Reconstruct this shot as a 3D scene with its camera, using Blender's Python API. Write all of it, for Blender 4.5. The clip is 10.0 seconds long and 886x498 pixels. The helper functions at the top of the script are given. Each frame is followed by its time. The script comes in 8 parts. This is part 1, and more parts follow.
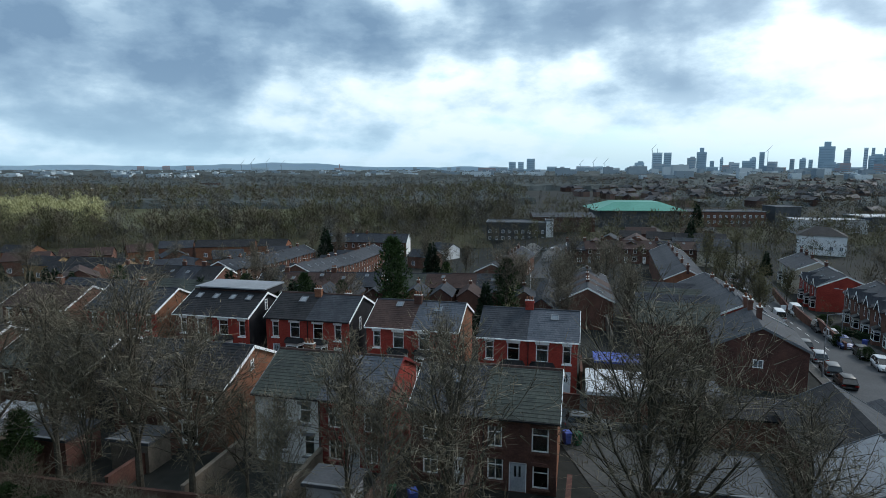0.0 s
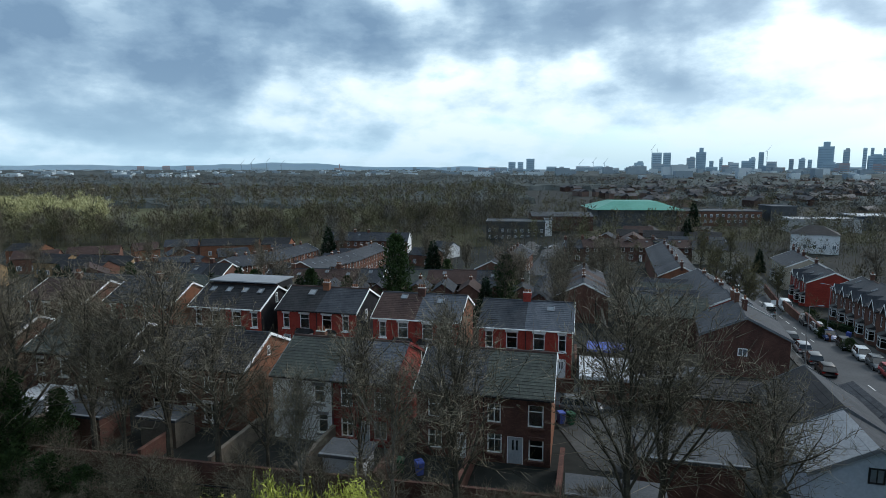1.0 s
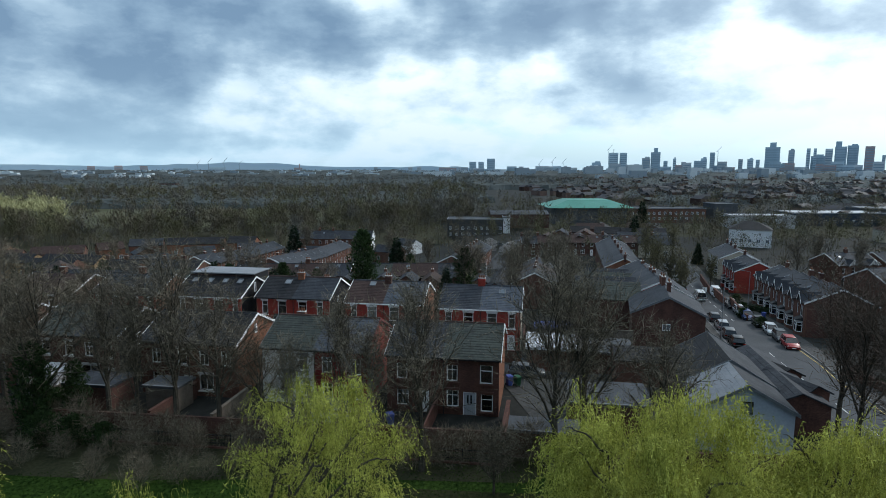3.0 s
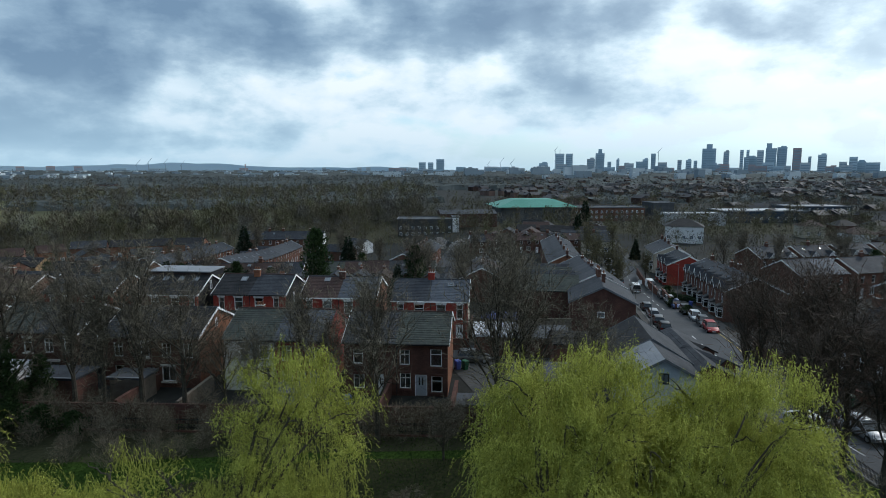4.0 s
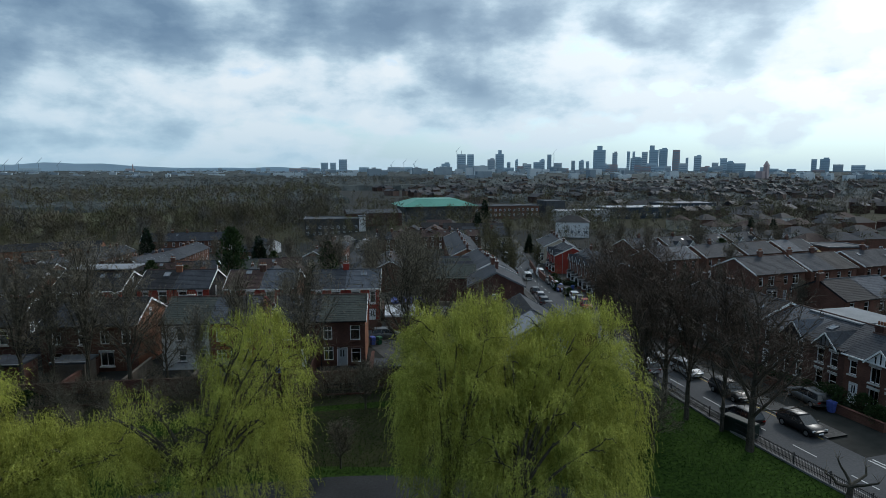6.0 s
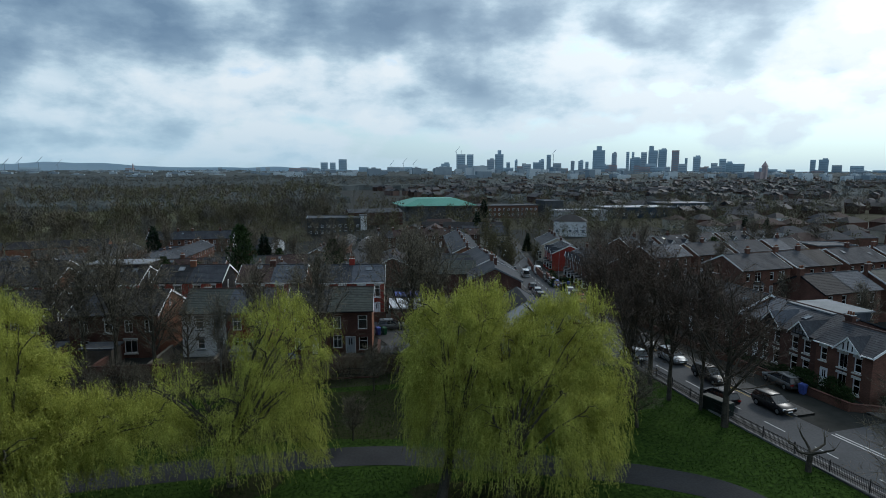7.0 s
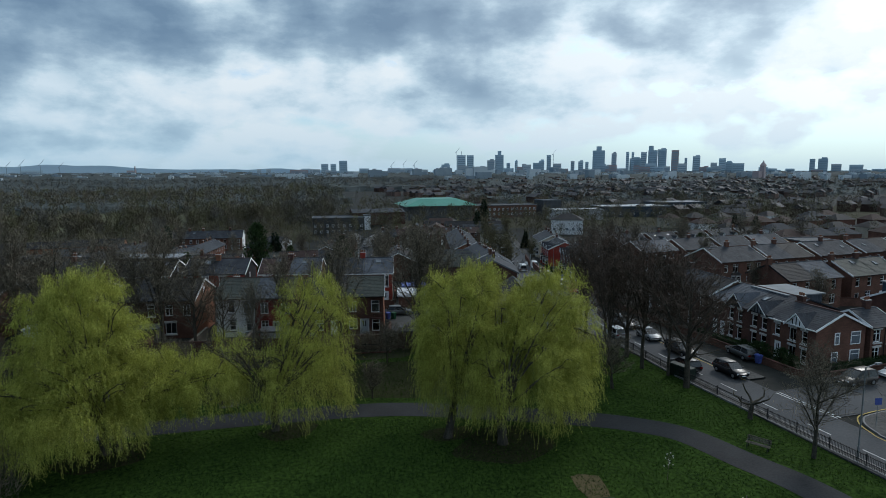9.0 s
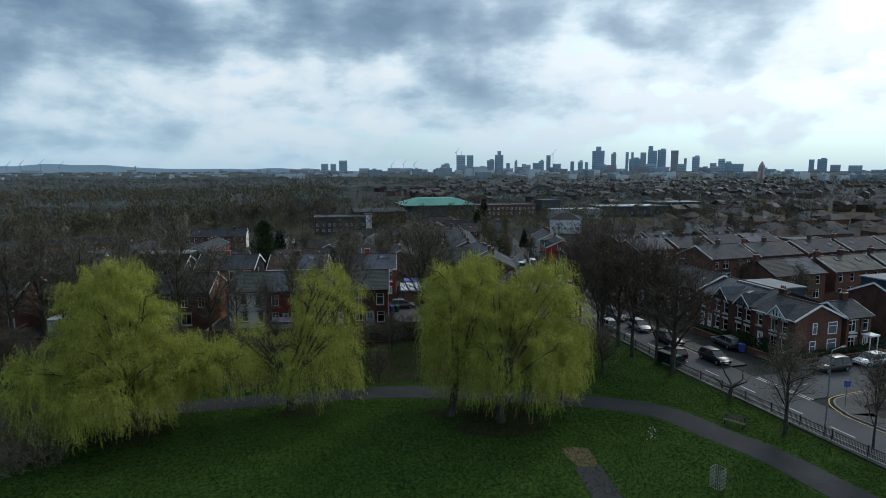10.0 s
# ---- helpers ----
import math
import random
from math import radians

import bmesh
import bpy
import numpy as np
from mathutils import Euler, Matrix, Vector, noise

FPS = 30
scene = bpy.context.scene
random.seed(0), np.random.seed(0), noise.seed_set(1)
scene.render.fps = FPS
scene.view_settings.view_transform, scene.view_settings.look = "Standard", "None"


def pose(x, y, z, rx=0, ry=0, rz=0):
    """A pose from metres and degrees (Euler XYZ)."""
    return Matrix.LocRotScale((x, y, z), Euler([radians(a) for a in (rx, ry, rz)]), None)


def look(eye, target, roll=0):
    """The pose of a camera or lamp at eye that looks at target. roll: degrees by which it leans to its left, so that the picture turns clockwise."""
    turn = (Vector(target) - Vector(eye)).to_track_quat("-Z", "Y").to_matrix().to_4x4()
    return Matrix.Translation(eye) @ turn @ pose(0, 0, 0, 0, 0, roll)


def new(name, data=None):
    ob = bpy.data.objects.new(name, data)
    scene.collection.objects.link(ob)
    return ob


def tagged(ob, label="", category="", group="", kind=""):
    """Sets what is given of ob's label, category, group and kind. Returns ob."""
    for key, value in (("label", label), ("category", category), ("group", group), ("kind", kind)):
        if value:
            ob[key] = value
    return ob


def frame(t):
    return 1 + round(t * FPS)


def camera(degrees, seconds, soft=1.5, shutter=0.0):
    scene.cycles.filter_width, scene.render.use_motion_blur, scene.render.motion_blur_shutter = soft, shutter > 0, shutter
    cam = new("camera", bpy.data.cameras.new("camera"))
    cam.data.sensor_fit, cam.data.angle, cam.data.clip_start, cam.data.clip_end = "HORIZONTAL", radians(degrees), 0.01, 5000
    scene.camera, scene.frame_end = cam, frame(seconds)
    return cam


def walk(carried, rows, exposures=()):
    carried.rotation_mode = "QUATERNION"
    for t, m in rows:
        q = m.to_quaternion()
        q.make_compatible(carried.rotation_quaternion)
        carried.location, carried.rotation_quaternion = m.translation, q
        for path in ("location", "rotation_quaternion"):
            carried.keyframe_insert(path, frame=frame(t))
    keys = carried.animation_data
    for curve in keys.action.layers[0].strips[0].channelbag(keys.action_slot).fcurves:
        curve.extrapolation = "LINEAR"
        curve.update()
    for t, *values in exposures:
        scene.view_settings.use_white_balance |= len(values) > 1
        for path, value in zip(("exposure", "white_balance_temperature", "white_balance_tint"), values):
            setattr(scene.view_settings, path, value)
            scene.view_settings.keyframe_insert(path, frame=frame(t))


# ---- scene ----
cam = camera(73.5, 10.0, soft=0.8)
PATH = [
    (0, (0.174, 1.897, 22.008), (0.191, 3.878, 21.737), 0.0),
    (0.5, (-0.011, 0.106, 22.023), (0.006, 2.088, 21.752), 0.0),
    (1, (-0.16, -1.879, 21.957), (-0.142, 0.102, 21.686), -0.0),
    (1.5, (-0.311, -3.885, 21.931), (-0.293, -1.903, 21.66), -0.1),
    (2, (-0.432, -6.077, 21.97), (-0.412, -4.096, 21.7), -0.1),
    (2.5, (-0.477, -8.38, 22.053), (-0.41, -6.399, 21.781), -0.0),
    (2.7, (-0.496, -9.308, 22.066), (-0.394, -7.330, 21.794), 0.0),
    (3.8, (-0.899, -14.462, 22.087), (-0.630, -12.498, 21.817), 0.0),
    (4, (-1.062, -15.414, 22.093), (-0.75, -13.457, 21.823), 0.0),
    (4.5, (-1.613, -17.95, 22.115), (-1.259, -16.0, 21.844), 0.0),
    (5, (-2.308, -20.914, 22.138), (-1.827, -18.991, 21.868), 0.1),
    (5.5, (-3.172, -23.521, 22.256), (-2.565, -21.634, 21.986), 0.1),
    (5.7, (-3.530, -24.461, 22.292), (-2.909, -22.579, 22.023), 0.0),
    (6.8, (-5.472, -29.286, 22.348), (-4.849, -27.405, 22.079), 0.0),
    (7, (-5.826, -30.183, 22.369), (-5.202, -28.302, 22.1), 0.1),
    (7.5, (-6.675, -32.457, 22.43), (-6.052, -30.576, 22.162), -0.0),
    (8, (-7.415, -34.555, 22.377), (-6.792, -32.674, 22.109), 0.0),
    (8.5, (-8.283, -36.821, 22.449), (-7.66, -34.94, 22.181), -0.1),
    (9, (-9.118, -39.027, 22.423), (-8.496, -37.145, 22.157), -0.2),
    (9.5, (-10.037, -41.228, 22.47), (-9.415, -39.346, 22.204), -0.2),
    (10, (-10.747, -43.044, 22.391), (-10.124, -41.163, 22.125), -0.1),
]
walk(cam, [(t, look(eye, target, roll)) for t, eye, target, roll in PATH], [(0.0, 0.19, 6080, 8), (2.5, 0.19, 6080, 8), (5.5, -0.17, 6080, 8), (10.0, -0.21, 6080, 8)])


# ---- light ----
SUN_AZ, SUN_EL = radians(56), radians(34)
sun_dir = Vector((math.sin(SUN_AZ) * math.cos(SUN_EL), math.cos(SUN_AZ) * math.cos(SUN_EL), math.sin(SUN_EL)))
sun_data = bpy.data.lights.new("sun", "SUN")
sun_data.energy, sun_data.angle, sun_data.color = 1.5, radians(12), (1.0, 0.95, 0.88)
sun = new("sun", sun_data)
sun.matrix_world = look(sun_dir * 500, (0, 0, 0))
scene.view_settings.exposure = 0.0


def build_world():
    """Broken cloud over a Nishita sky, brighter towards the veiled sun."""
    world = bpy.data.worlds.new("sky")
    scene.world = world
    world.use_nodes = True
    nt = world.node_tree
    nt.nodes.clear()
    N, L = nt.nodes.new, nt.links.new

    def math_node(op, a, b=None, c=None, clamp=False):
        n = N("ShaderNodeMath")
        n.operation, n.use_clamp = op, clamp
        for i, v in enumerate((a, b, c)):
            if v is None:
                continue
            if isinstance(v, (int, float)):
                n.inputs[i].default_value = v
            else:
                L(v, n.inputs[i])
        return n.outputs[0]

    def ramp(fac, stops):
        n = N("ShaderNodeValToRGB")
        e = n.color_ramp.elements
        e[0].position, e[0].color = stops[0][0], (*stops[0][1], 1)
        e[1].position, e[1].color = stops[-1][0], (*stops[-1][1], 1)
        for p, c in stops[1:-1]:
            k = e.new(p)
            k.color = (*c, 1)
        L(fac, n.inputs[0])
        return n.outputs[0]

    def mix(fac, a, b, kind="MIX"):
        n = N("ShaderNodeMix")
        n.data_type, n.blend_type = "RGBA", kind
        for sock, v in ((n.inputs[0], fac), (n.inputs[6], a), (n.inputs[7], b)):
            if isinstance(v, (int, float)):
                sock.default_value = v
            elif isinstance(v, tuple):
                sock.default_value = (*v, 1)
            else:
                L(v, sock)
        return n.outputs[2]

    co = N("ShaderNodeTexCoord").outputs["Generated"]
    sep = N("ShaderNodeSeparateXYZ")
    L(co, sep.inputs[0])
    x, y, z = sep.outputs

    # the cloud deck seen from below: ever smaller and flatter towards the horizon
    deck = N("ShaderNodeCombineXYZ")
    reach = math_node("ADD", math_node("MAXIMUM", z, 0.0), 0.15)
    L(math_node("DIVIDE", x, reach), deck.inputs[0]), L(math_node("DIVIDE", y, reach), deck.inputs[1])

    flat = N("ShaderNodeVectorMath")
    flat.operation = "MULTIPLY"
    L(co, flat.inputs[0])
    flat.inputs[1].default_value = (1.0, 1.0, 2.0)

    def moved(source, offset, scale=1.0):
        m = N("ShaderNodeVectorMath")
        m.operation = "MULTIPLY_ADD"
        L(source.outputs[0], m.inputs[0])
        m.inputs[1].default_value, m.inputs[2].default_value = (scale,) * 3, offset
        return m.outputs[0]

    def cloud_noise(vector, scale, detail, rough, warp=0.0):
        n = N("ShaderNodeTexNoise")
        n.inputs["Scale"].default_value = scale
        n.inputs["Detail"].default_value = detail
        n.inputs["Roughness"].default_value = rough
        n.inputs["Distortion"].default_value = warp
        L(vector, n.inputs["Vector"])
        return math_node("SUBTRACT", n.outputs["Fac"], 0.5)

    def puffs(vector, scale):
        """Rounded cauliflower lumps."""
        n = N("ShaderNodeTexVoronoi")
        n.feature = "SMOOTH_F1"
        n.inputs["Scale"].default_value = scale
        n.inputs["Detail"].default_value = 1.0
        n.inputs["Roughness"].default_value = 0.5
        n.inputs["Smoothness"].default_value = 0.6
        L(vector, n.inputs["Vector"])
        return math_node("SUBTRACT", 0.42, n.outputs["Distance"])

    def thickness(up=0.0):
        """How thick the cloud is, here or a little higher in the sky: broad sheets, heaps and small puffs."""
        big = cloud_noise(moved(deck, SKY_AT, 1.0 - 4.0 * up), 0.70, 3, 0.45, 0.3)
        mid = cloud_noise(moved(flat, (4.7, 1.2, 0.9 + 2.0 * up)), 5.5, 8, 0.58, 0.0)
        crisp = math_node("MAXIMUM", math_node("MINIMUM", math_node("MULTIPLY", mid, 4.2), 0.5), -0.5)
        lump = puffs(moved(flat, (3.17, 1.75, 0.42 + 2.0 * up)), 11.0)
        return math_node("ADD", math_node("MULTIPLY", big, 1.25), math_node("ADD", math_node("MULTIPLY_ADD", mid, 0.4, math_node("MULTIPLY", crisp, 0.40)), math_node("MULTIPLY", lump, 0.34)))

    here, above = thickness(), thickness(0.014)
    # heavier cloud to the west and high up, thinner towards the sun
    lean = math_node("MULTIPLY", math_node("SUBTRACT", 0.12, x), 0.46)
    lift = math_node("MINIMUM", math_node("MULTIPLY", math_node("SUBTRACT", z, 0.12), 2.1), 0.30)
    lift = math_node("SUBTRACT", lift, math_node("MULTIPLY", math_node("MAXIMUM", math_node("SUBTRACT", z, 0.36), 0.0), 0.6))
    # softer towards the horizon
    calm = math_node("MINIMUM", math_node("MULTIPLY_ADD", math_node("MAXIMUM", z, 0.0), 3.0, 0.45), 1.0)
    dens = math_node("ADD", math_node("MULTIPLY_ADD", here, calm, 0.52), math_node("ADD", lean, lift))
    # tops catch the light, bases stay grey
    tone = math_node("ADD", dens, math_node("MULTIPLY", math_node("SUBTRACT", above, here), 0.7))
    toward = N("ShaderNodeVectorMath")
    toward.operation = "DOT_PRODUCT"
    L(co, toward.inputs[0])
    toward.inputs[1].default_value = sun_dir
    glow = math_node("POWER", math_node("MAXIMUM", toward.outputs["Value"], 0.0), 7.0)

    sky = N("ShaderNodeTexSky")
    sky.sky_type, sky.sun_disc = "NISHITA", False
    sky.sun_elevation, sky.sun_rotation = SUN_EL, SUN_AZ
    sky.air_density, sky.dust_density = 1.0, 1.5
    blue = mix(1.0, sky.outputs[0], (0.085, 0.125, 0.155), "MULTIPLY")
    cloud = ramp(tone, SKY_STOPS)
    cover = ramp(dens, [(0.06, (0.5, 0.5, 0.5)), (0.22, (1, 1, 1))])
    both = mix(cover, blue, cloud)
    haze = math_node("POWER", math_node("SUBTRACT", 1.0, math_node("MINIMUM", math_node("MULTIPLY", math_node("MAXIMUM", z, 0.0), 5.5), 1.0)), 2.0)
    both = mix(math_node("MULTIPLY", haze, 0.75), both, HAZE)
    both = mix(math_node("MULTIPLY", glow, 0.36, clamp=True), both, (1.0, 0.98, 0.93), "ADD")
    bg = N("ShaderNodeBackground")
    L(both, bg.inputs[0])
    bg.inputs[1].default_value = SKY_POWER
    out = N("ShaderNodeOutputWorld")
    L(bg.outputs[0], out.inputs[0])


HAZE = (0.44, 0.63, 0.75)
SKY_POWER = 1.0
SKY_AT = (2.3, 7.1, 0.4)
SKY_STOPS = [(0.24, (0.92, 0.97, 0.99)), (0.38, (0.78, 0.88, 0.94)), (0.49, (0.58, 0.72, 0.81)), (0.60, (0.42, 0.55, 0.66)), (0.74, (0.29, 0.41, 0.53)), (0.95, (0.19, 0.29, 0.41))]
build_world()


# ---- materials ----
MATS = {}


def material(name, dark, light, scale=1.0, rough=0.85, fine=14.0, bump=0.15, bump_scale=None, pattern="", metal=0.0, spread=0.0, spec=0.12, grain=0.45):
    """Two-scale mottled surface. pattern: brick, tile, island, ''. spread: shift of value from object to object."""
    if name in MATS:
        return MATS[name]
    m = bpy.data.materials.new(name)
    MATS[name] = m
    m.use_nodes = True
    nt = m.node_tree
    N, L = nt.nodes.new, nt.links.new
    b = nt.nodes["Principled BSDF"]
    b.inputs["Roughness"].default_value, b.inputs["Metallic"].default_value = rough, metal
    b.inputs["Specular IOR Level"].default_value = spec
    co = N("ShaderNodeTexCoord").outputs["Object"]
    n1, n2 = N("ShaderNodeTexNoise"), N("ShaderNodeTexNoise")
    n1.inputs["Scale"].default_value, n1.inputs["Detail"].default_value = scale, 4
    n2.inputs["Scale"].default_value, n2.inputs["Detail"].default_value = fine, 6
    L(co, n1.inputs["Vector"]), L(co, n2.inputs["Vector"])
    add = N("ShaderNodeMath")
    add.operation = "MULTIPLY_ADD"
    L(n2.outputs[0], add.inputs[0])
    add.inputs[1].default_value = grain
    half = N("ShaderNodeMath")
    half.operation = "MULTIPLY"
    L(n1.outputs[0], half.inputs[0])
    half.inputs[1].default_value = 1.0 - grain
    L(half.outputs[0], add.inputs[2])
    fac = add.outputs[0]
    if pattern == "island" or spread:
        src = N("ShaderNodeNewGeometry").outputs["Random Per Island"] if pattern == "island" else N("ShaderNodeObjectInfo").outputs["Random"]
        s = N("ShaderNodeMath")
        s.operation = "MULTIPLY_ADD"
        L(src, s.inputs[0])
        amount = spread or 0.3
        s.inputs[1].default_value = amount
        t = N("ShaderNodeMath")
        t.operation = "SUBTRACT"
        L(fac, t.inputs[0])
        t.inputs[1].default_value = amount / 2
        L(t.outputs[0], s.inputs[2])
        fac = s.outputs[0]
    ramp = N("ShaderNodeValToRGB")
    e = ramp.color_ramp.elements
    e[0].position, e[0].color = 0.33, (*dark, 1)
    e[1].position, e[1].color = 0.67, (*light, 1)
    L(fac, ramp.inputs[0])
    colour, height = ramp.outputs[0], n2.outputs[0]
    if pattern in ("brick", "tile"):
        sep, comb = N("ShaderNodeSeparateXYZ"), N("ShaderNodeCombineXYZ")
        L(co, sep.inputs[0])
        if pattern == "brick":
            s = N("ShaderNodeMath")
            s.operation = "ADD"
            L(sep.outputs[0], s.inputs[0]), L(sep.outputs[1], s.inputs[1])
            L(s.outputs[0], comb.inputs[0]), L(sep.outputs[2], comb.inputs[1])
        else:
            L(sep.outputs[0], comb.inputs[0]), L(sep.outputs[1], comb.inputs[1])
        t = N("ShaderNodeTexBrick")
        L(comb.outputs[0], t.inputs["Vector"])
        t.inputs["Scale"].default_value = 1.0
        t.inputs["Brick Width"].default_value = 0.225 if pattern == "brick" else 0.30
        t.inputs["Row Height"].default_value = 0.075 if pattern == "brick" else 0.30
        t.inputs["Mortar Size"].default_value = 0.008
        t.inputs["Color1"].default_value, t.inputs["Color2"].default_value = (0.72, 0.72, 0.72, 1), (1.12, 1.08, 1.05, 1)
        t.inputs["Mortar"].default_value = (0.8, 0.85, 0.85, 1) if pattern == "brick" else (0.5, 0.5, 0.5, 1)
        mx = N("ShaderNodeMix")
        mx.data_type, mx.blend_type = "RGBA", "MULTIPLY"
        mx.inputs[0].default_value = 0.8
        L(colour, mx.inputs[6]), L(t.outputs[0], mx.inputs[7])
        colour = mx.outputs[2]
    L(colour, b.inputs["Base Color"])
    if bump:
        bn = N("ShaderNodeBump")
        bn.inputs["Strength"].default_value, bn.inputs["Distance"].default_value = bump, 0.03
        L(height, bn.inputs["Height"]), L(bn.outputs[0], b.inputs["Normal"])
    return m


def glass_material():
    m = bpy.data.materials.new("window_glass")
    m.use_nodes = True
    nt = m.node_tree
    N, L = nt.nodes.new, nt.links.new
    nt.nodes.remove(nt.nodes["Principled BSDF"])
    fr, gl, tr, mx = N("ShaderNodeFresnel"), N("ShaderNodeBsdfGlossy"), N("ShaderNodeBsdfTransparent"), N("ShaderNodeMixShader")
    fr.inputs[0].default_value = 1.6
    gl.inputs["Roughness"].default_value = 0.04
    tr.inputs[0].default_value = (0.55, 0.6, 0.6, 1)
    L(fr.outputs[0], mx.inputs[0]), L(tr.outputs[0], mx.inputs[1]), L(gl.outputs[0], mx.inputs[2])
    L(mx.outputs[0], nt.nodes["Material Output"].inputs[0])
    return m


GLASS = glass_material()
BRICK = material("weathered_brick", (0.095, 0.050, 0.038), (0.205, 0.105, 0.078), 0.7, 0.9, 9, 0.2, pattern="brick")
BRICK_DARK = material("sooty_brick", (0.06, 0.035, 0.03), (0.15, 0.075, 0.06), 0.7, 0.9, 9, 0.2, pattern="brick")
BRICK_TAN = material("buff_brick", (0.26, 0.17, 0.09), (0.42, 0.29, 0.16), 0.6, 0.9, 9, 0.2, pattern="brick")
BRICK_ORANGE = material("orange_brick", (0.17, 0.075, 0.045), (0.30, 0.14, 0.085), 0.6, 0.9, 9, 0.2, pattern="brick")
RED_PAINT = material("red_painted_brick", (0.22, 0.034, 0.026), (0.38, 0.068, 0.05), 0.5, 0.6, 8, 0.2, pattern="brick")
MAROON = material("maroon_painted_brick", (0.14, 0.022, 0.022), (0.24, 0.04, 0.038), 0.5, 0.6, 8, 0.2, pattern="brick")
SOOT_WALL = material("black_tarred_wall", (0.012, 0.012, 0.015), (0.035, 0.033, 0.036), 0.6, 0.8, 8, 0.2)
WHITE_RENDER = material("white_render", (0.62, 0.62, 0.62), (0.84, 0.84, 0.84), 0.5, 0.8, 6, 0.12)
GREY_RENDER = material("grey_blue_render", (0.34, 0.38, 0.44), (0.46, 0.50, 0.57), 0.4, 0.8, 6, 0.1)
CREAM_RENDER = material("cream_render", (0.36, 0.32, 0.25), (0.52, 0.47, 0.38), 0.4, 0.8, 6, 0.1)
SLATE = material("grey_slate", (0.024, 0.028, 0.036), (0.062, 0.068, 0.08), 0.5, 0.75, 6, 0.25, pattern="tile", spec=0.12)
SLATE_LIGHT = material("pale_slate", (0.038, 0.043, 0.053), (0.082, 0.088, 0.1), 0.5, 0.8, 6, 0.25, pattern="tile", spec=0.12)
SLATE_MOSS = material("mossy_slate", (0.0351, 0.039, 0.0374), (0.078, 0.0897, 0.078), 0.4, 0.6, 5, 0.25, pattern="tile", spec=0.12)
TILE_BLACK = material("dark_concrete_tile", (0.0153, 0.0161, 0.0179), (0.0382, 0.0382, 0.0425), 0.5, 0.7, 6, 0.25, pattern="tile", spec=0.12)
TILE_BROWN = material("brown_concrete_tile", (0.04, 0.0264, 0.024), (0.08, 0.052, 0.0464), 0.5, 0.75, 6, 0.25, pattern="tile", spec=0.12)
TILE_GREY = material("grey_concrete_tile", (0.055, 0.065, 0.083), (0.105, 0.117, 0.14), 0.5, 0.7, 6, 0.25, pattern="tile", spec=0.12)
WHITE = material("white_upvc", (0.78, 0.78, 0.78), (0.88, 0.88, 0.88), 1.5, 0.45, 20, 0.03)
STONE = material("painted_stone", (0.44, 0.42, 0.40), (0.62, 0.60, 0.57), 1.5, 0.8, 15, 0.1)
BLACK = material("black_plastic", (0.012, 0.012, 0.013), (0.03, 0.03, 0.032), 2, 0.5, 20, 0.05)
LEAD = material("lead_flashing", (0.10, 0.11, 0.12), (0.20, 0.21, 0.23), 1.5, 0.5, 12, 0.1)
DOOR_GREY = material("weathered_grey_door", (0.26, 0.28, 0.31), (0.42, 0.45, 0.48), 1.0, 0.6, 9, 0.1)
# Dark base colour stands for the dimness indoors.
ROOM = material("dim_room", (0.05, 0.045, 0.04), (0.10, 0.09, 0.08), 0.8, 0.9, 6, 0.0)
CURTAIN = material("net_curtain", (0.42, 0.43, 0.44), (0.72, 0.73, 0.74), 3, 0.9, 30, 0.1, spread=0.5)
ASPHALT = material("worn_asphalt", (0.044, 0.0464, 0.0512), (0.08, 0.0832, 0.0896), 0.18, 0.8, 5, 0.1)
PATH_TAR = material("park_path_tarmac", (0.022, 0.0225, 0.024), (0.046, 0.047, 0.050), 0.3, 0.85, 6, 0.1)
PAVING = material("pavement_flags", (0.0553, 0.0553, 0.0553), (0.1062, 0.1037, 0.1003), 0.3, 0.85, 4, 0.15, pattern="tile")
KERB = material("kerb_stone", (0.13, 0.13, 0.13), (0.24, 0.235, 0.23), 1.0, 0.8, 10, 0.1)
ROAD_WHITE = material("worn_road_paint", (0.30, 0.31, 0.31), (0.60, 0.61, 0.60), 1.2, 0.7, 9, 0.05)
ROAD_YELLOW = material("yellow_road_paint", (0.30, 0.22, 0.06), (0.50, 0.38, 0.10), 1.2, 0.7, 9, 0.05)
GRASS = material("lawn", (0.009, 0.020, 0.005), (0.046, 0.082, 0.016), 0.5, 1.0, 3.2, 0.9, spec=0.02, grain=0.75)
BLADES = material("grass_tufts", (0.012, 0.029, 0.006), (0.052, 0.096, 0.017), 0.3, 0.8, 3, 0.0, pattern="island", spread=0.5)
GROUND = material("urban_ground", (0.012, 0.013, 0.012), (0.034, 0.035, 0.032), 0.06, 0.9, 0.9, 0.3)
FIELD = material("rough_meadow", (0.045, 0.05, 0.024), (0.105, 0.10, 0.055), 0.02, 0.95, 0.3, 0.2)
LITTER = material("leaf_litter", (0.018, 0.021, 0.010), (0.052, 0.052, 0.027), 0.5, 0.95, 4, 0.5)
BARK = material("dark_bark", (0.03, 0.027, 0.021), (0.10, 0.088, 0.07), 1.5, 0.9, 10, 0.4)
BARK_PALE = material("birch_bark", (0.10, 0.09, 0.08), (0.26, 0.245, 0.225), 1.5, 0.8, 8, 0.2)
TWIG = material("bare_twigs", (0.07, 0.060, 0.044), (0.24, 0.205, 0.15), 0.5, 0.9, 3, 0.0, pattern="island", spread=0.5)
TWIG_RED = material("reddish_twigs", (0.055, 0.040, 0.031), (0.155, 0.115, 0.088), 0.5, 0.9, 3, 0.0, pattern="island", spread=0.5)
